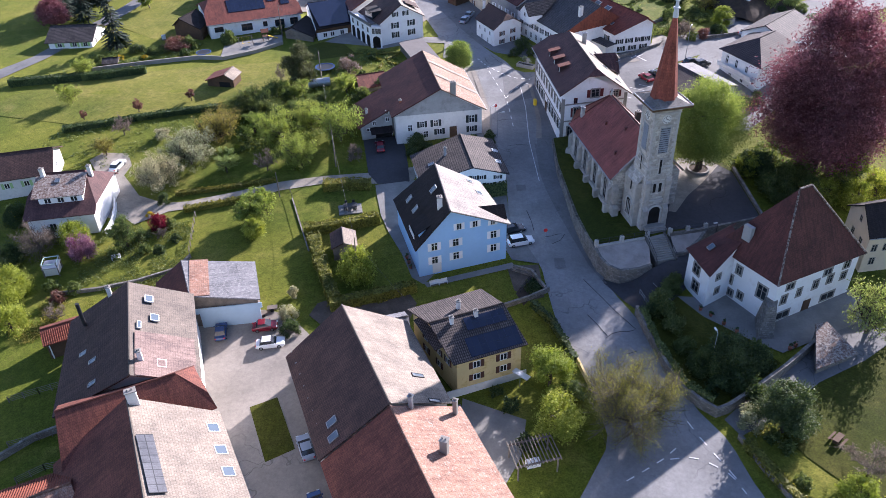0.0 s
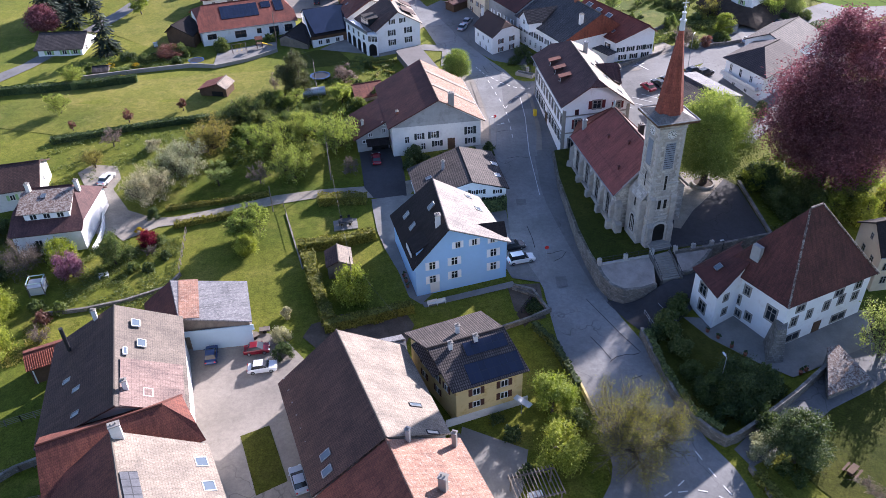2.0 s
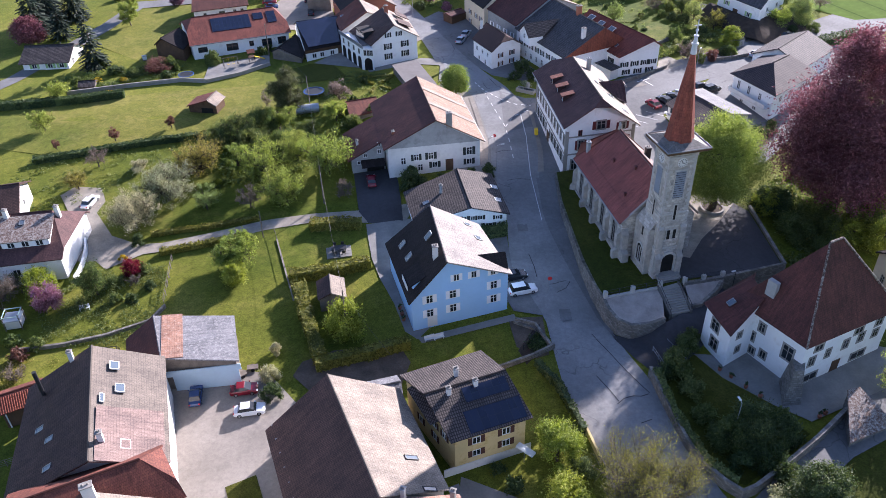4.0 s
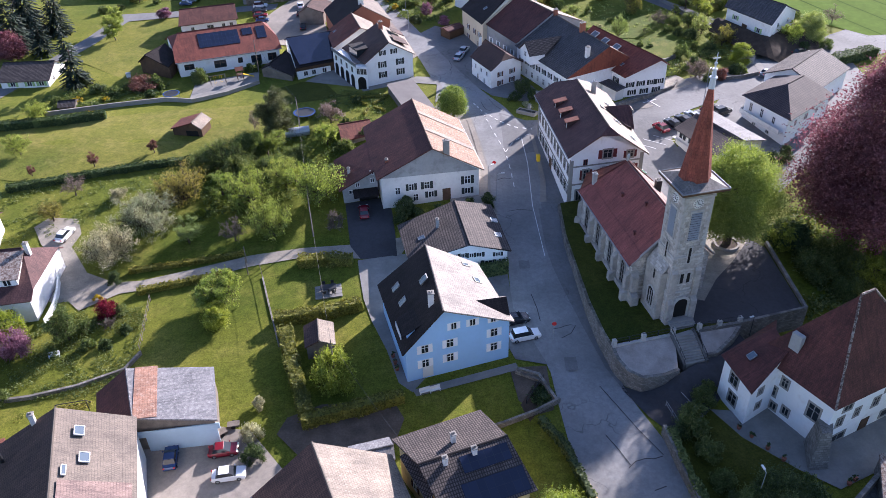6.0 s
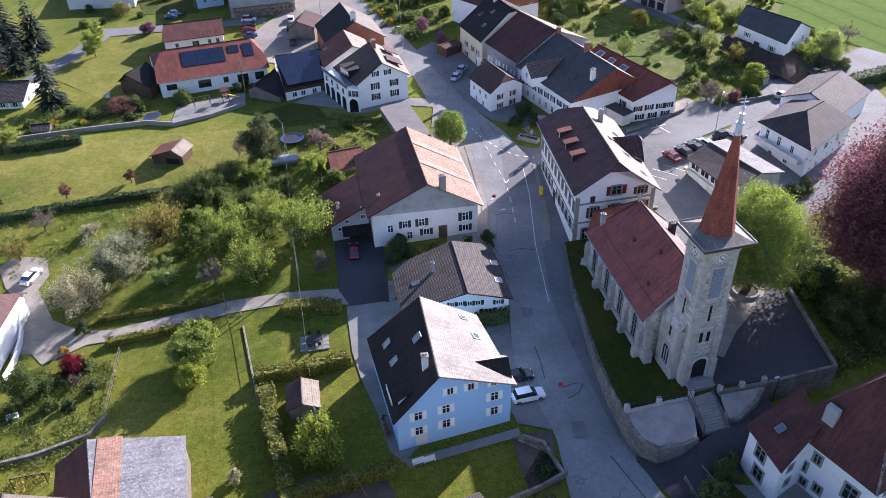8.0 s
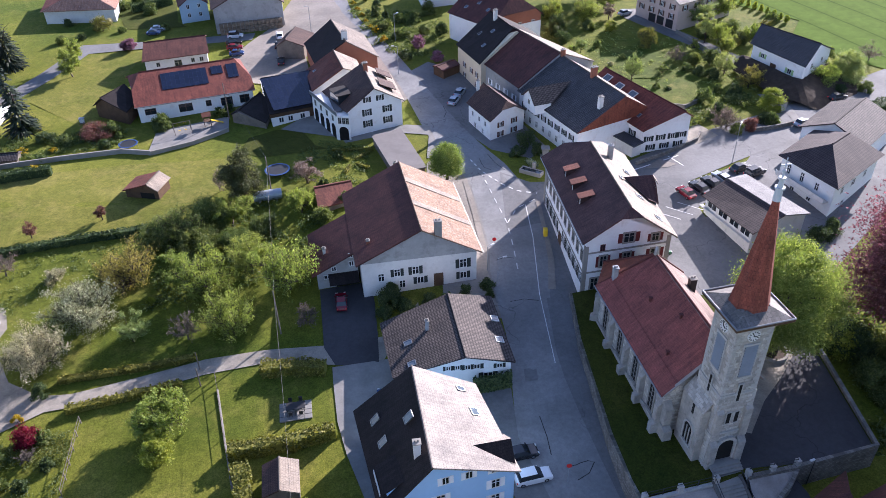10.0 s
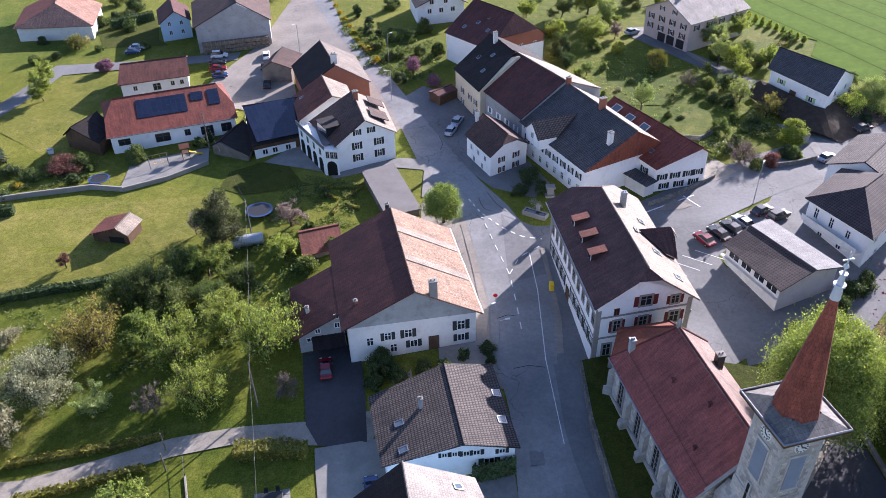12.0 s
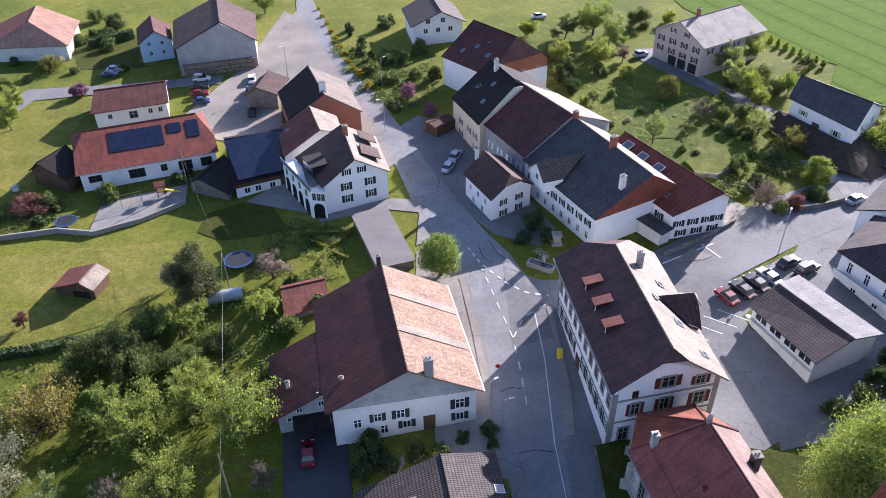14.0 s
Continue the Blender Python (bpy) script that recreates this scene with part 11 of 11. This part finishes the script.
# picnic table
pi = thing("picnic_table", "dark timber picnic table on the lawn", "table", 48.8, 65.6, G(48.8, 65.6), 40)
box_part("tabletop", -0.9, 0.9, -0.4, 0.4, 0.7, 0.76, "wood", pi)
for s in (-0.8, 0.8):
    box_part("bench", -0.9, 0.9, s - 0.14, s + 0.14, 0.42, 0.47, "wood", pi)
for s in (-0.6, 0.6):
    box_part("leg", s - 0.06, s + 0.06, -0.85, 0.85, 0.36, 0.42, "wood", pi)
    box_part("leg", s - 0.05, s + 0.05, -0.35, 0.35, 0, 0.72, "wood", pi)


# railings and fences
def rail(line, h, label, post=2.0, mat="iron", bars=2, base=None):
    f = thing("railing", label, "railing", group="railings")
    ps = [Vector(p) for p in line]
    for a, b in zip(ps, ps[1:]):
        L = (b - a).length
        k = max(1, int(L / post))
        for i in range(k + 1):
            p = a.lerp(b, i / k)
            z = base(p.x, p.y) if base else G(p.x, p.y)
            bm = bmesh.new()
            add_box(bm, p.x - 0.05, p.x + 0.05, p.y - 0.05, p.y + 0.05, z - 0.2, z + h)
            part("post", bm, mat, f)
        for j in range(bars):
            q = (j + 1) / bars
            bm = bmesh.new()
            za = (base(a.x, a.y) if base else G(a.x, a.y)) + h * q - 0.05
            zb = (base(b.x, b.y) if base else G(b.x, b.y)) + h * q - 0.05
            add_tube(bm, (a.x, a.y, za), (b.x, b.y, zb), 0.035, 0.035, 6)
            part("rail", bm, mat, f)
    return f


rail([(23.5, 103.2), (32.2, 105.3)], 1.1, "dark iron railing above the gravel bay", 2.2, base=T)
rail([(36.4, 106.2), (42.5, 107.4)], 1.1, "dark iron railing along the church square", 2.2, base=T)
rail([(29.4, 95.2), (30.2, 91.8)], 1.0, "thin steel barrier by the steps", 1.7, "steel")
rail([(31.6, 97.2), (33.6, 92.6)], 1.0, "thin steel barrier by the steps", 1.7, "steel")
rail([(-32.0, 127), (-31.2, 124.7), (-28.5, 116.5), (-25.8, 108.5)], 0.9, "low timber post fence of the lawn", 2.4, "greywood", 1)
rail([(-48.6, 119.6), (-46.9, 108.4)], 1.3, "wire garden fence on thin posts", 2.2, "greywood", 2)
rail([(10.4, 96.2), (13.2, 100.6)], 1.0, "dark railing beside the drive", 1.6)
rail([(60, 232), (66, 236), (80, 236), (88, 232)], 1.0, "row of dark field fence posts", 2.5, "greywood", 1)
# timber stack and boards in the orchard
tb = thing("timber_stack", "heap of sawn logs and boards in the grass", "timber stack", -52.0, 148.6, G(-52, 148.6), 20)
for i in range(9):
    bm = bmesh.new()
    add_tube(bm, (-1.8 + (i % 3) * 0.2, -1.6 + i * 0.42, 0.2 + (i % 2) * 0.18), (1.8 - (i % 2) * 0.5, -1.5 + i * 0.42, 0.2), 0.17, 0.15, 7)
    part("log", bm, "logs", tb)
# firewood at the courtyard
for x, y, tn in ((-29.6, 93.6, 10), (-31.0, 92.2, 40)):
    tb = thing("hand_cart", "small wooden cart loaded with odds and ends", "cart", x, y, G(x, y), tn)
    box_part("bed", -0.8, 0.8, -0.5, 0.5, 0.35, 0.6, "greywood", tb, bevel=0.02)
    for s in (-0.55, 0.55):
        bm = bmesh.new()
        add_tube(bm, (0, s, 0.3), (0, s + 0.08, 0.3), 0.3, 0.3, 12)
        part("wheel", bm, "tyre", tb)
# flower pots by the blue house and manor
for x, y in ((-8.4, 105.6), (-8.0, 104.2), (-7.7, 103.0), (39.2, 89.6), (40.6, 87.6), (42.0, 85.8), (48.6, 82.0), (49.6, 82.6), (38.0, 91.0)):
    p = thing("flower_pot", "clay pot with a small green plant", "flower pot", x, y, G(x, y) + 0.1, group="flower pots")
    bm = bmesh.new()
    add_tube(bm, (0, 0, 0), (0, 0, 0.5), 0.22, 0.32, 10)
    part("pot", bm, "redrender", p)
    vs, fs = leaf_cloud(int(abs(x) * 10), 0.4, 1.1, 0.4, 70, 0.12, 5)
    q = new("plant", quick_mesh("plant", vs, fs, "leaf_dark"))
    q.parent = p
# white garden furniture
for x, y in ((-59.6, 107.6), (-3.6, 98.6), (-2.2, 98.9)):
    p = thing("garden_bench", "white garden bench on the grass", "bench", x, y, G(x, y), 20)
    box_part("seat", -0.8, 0.8, -0.25, 0.25, 0.4, 0.46, "frame", p)
    box_part("backrest", -0.8, 0.8, 0.2, 0.26, 0.46, 0.95, "frame", p)
    for s in (-0.7, 0.7):
        box_part("leg", s - 0.04, s + 0.04, -0.2, 0.2, 0, 0.4, "frame", p)
bx = thing("beehive", "small white beehive box on the meadow", "beehive", -79.4, 205.0, G(-79.4, 205), 15)
box_part("box", -0.5, 0.5, -0.4, 0.4, 0.3, 1.2, "frame", bx, bevel=0.03)
box_part("lid", -0.6, 0.6, -0.5, 0.5, 1.2, 1.32, "metal", bx)
box_part("stand", -0.45, 0.45, -0.35, 0.35, 0, 0.3, "greywood", bx)

# round stone planter under the tree behind the church
pl_ = thing("tree_planter", "round dark stone kerb round the tree on the church square", "planter", 46.4, 126.2, T(46.4, 126.2))
bm = bmesh.new()
for i in range(24):
    a = 2 * math.pi * i / 24
    add_box(bm, -0.26, 0.26, -0.18, 0.18, -0.1, 0.42, pose(1.9 * math.cos(a), 1.9 * math.sin(a), 0, 0, 0, math.degrees(a) + 90))
part("kerb_ring", bm, "trim", pl_)
bm = bmesh.new()
add_tube(bm, (0, 0, -0.1), (0, 0, 0.3), 1.8, 1.8, 24)
part("soil", bm, "soil", pl_)
rail([(-63.9, 75.2), (-60.3, 76.8), (-57.1, 78.1)], 1.2, "weathered slatted garden fence", 1.6, "greywood", 4)
rail([(-60.3, 67.3), (-56.8, 68.5), (-53.7, 69.8)], 1.2, "weathered slatted garden fence", 1.6, "greywood", 4)
rail([(-56.7, 61.6), (-53.9, 63.6), (-50.6, 64.4)], 1.2, "weathered slatted garden fence", 1.6, "greywood", 4)
car("carwhite", -42.6, 252.1, 100, "white van parked in the upper yard", 4.9)
car("carwhite", 30.7, 284.7, 15, "white car parked in a back garden", 4.3)
car("carsilver", 52.5, 257.4, 30, "silver car parked below the pink house", 4.2)
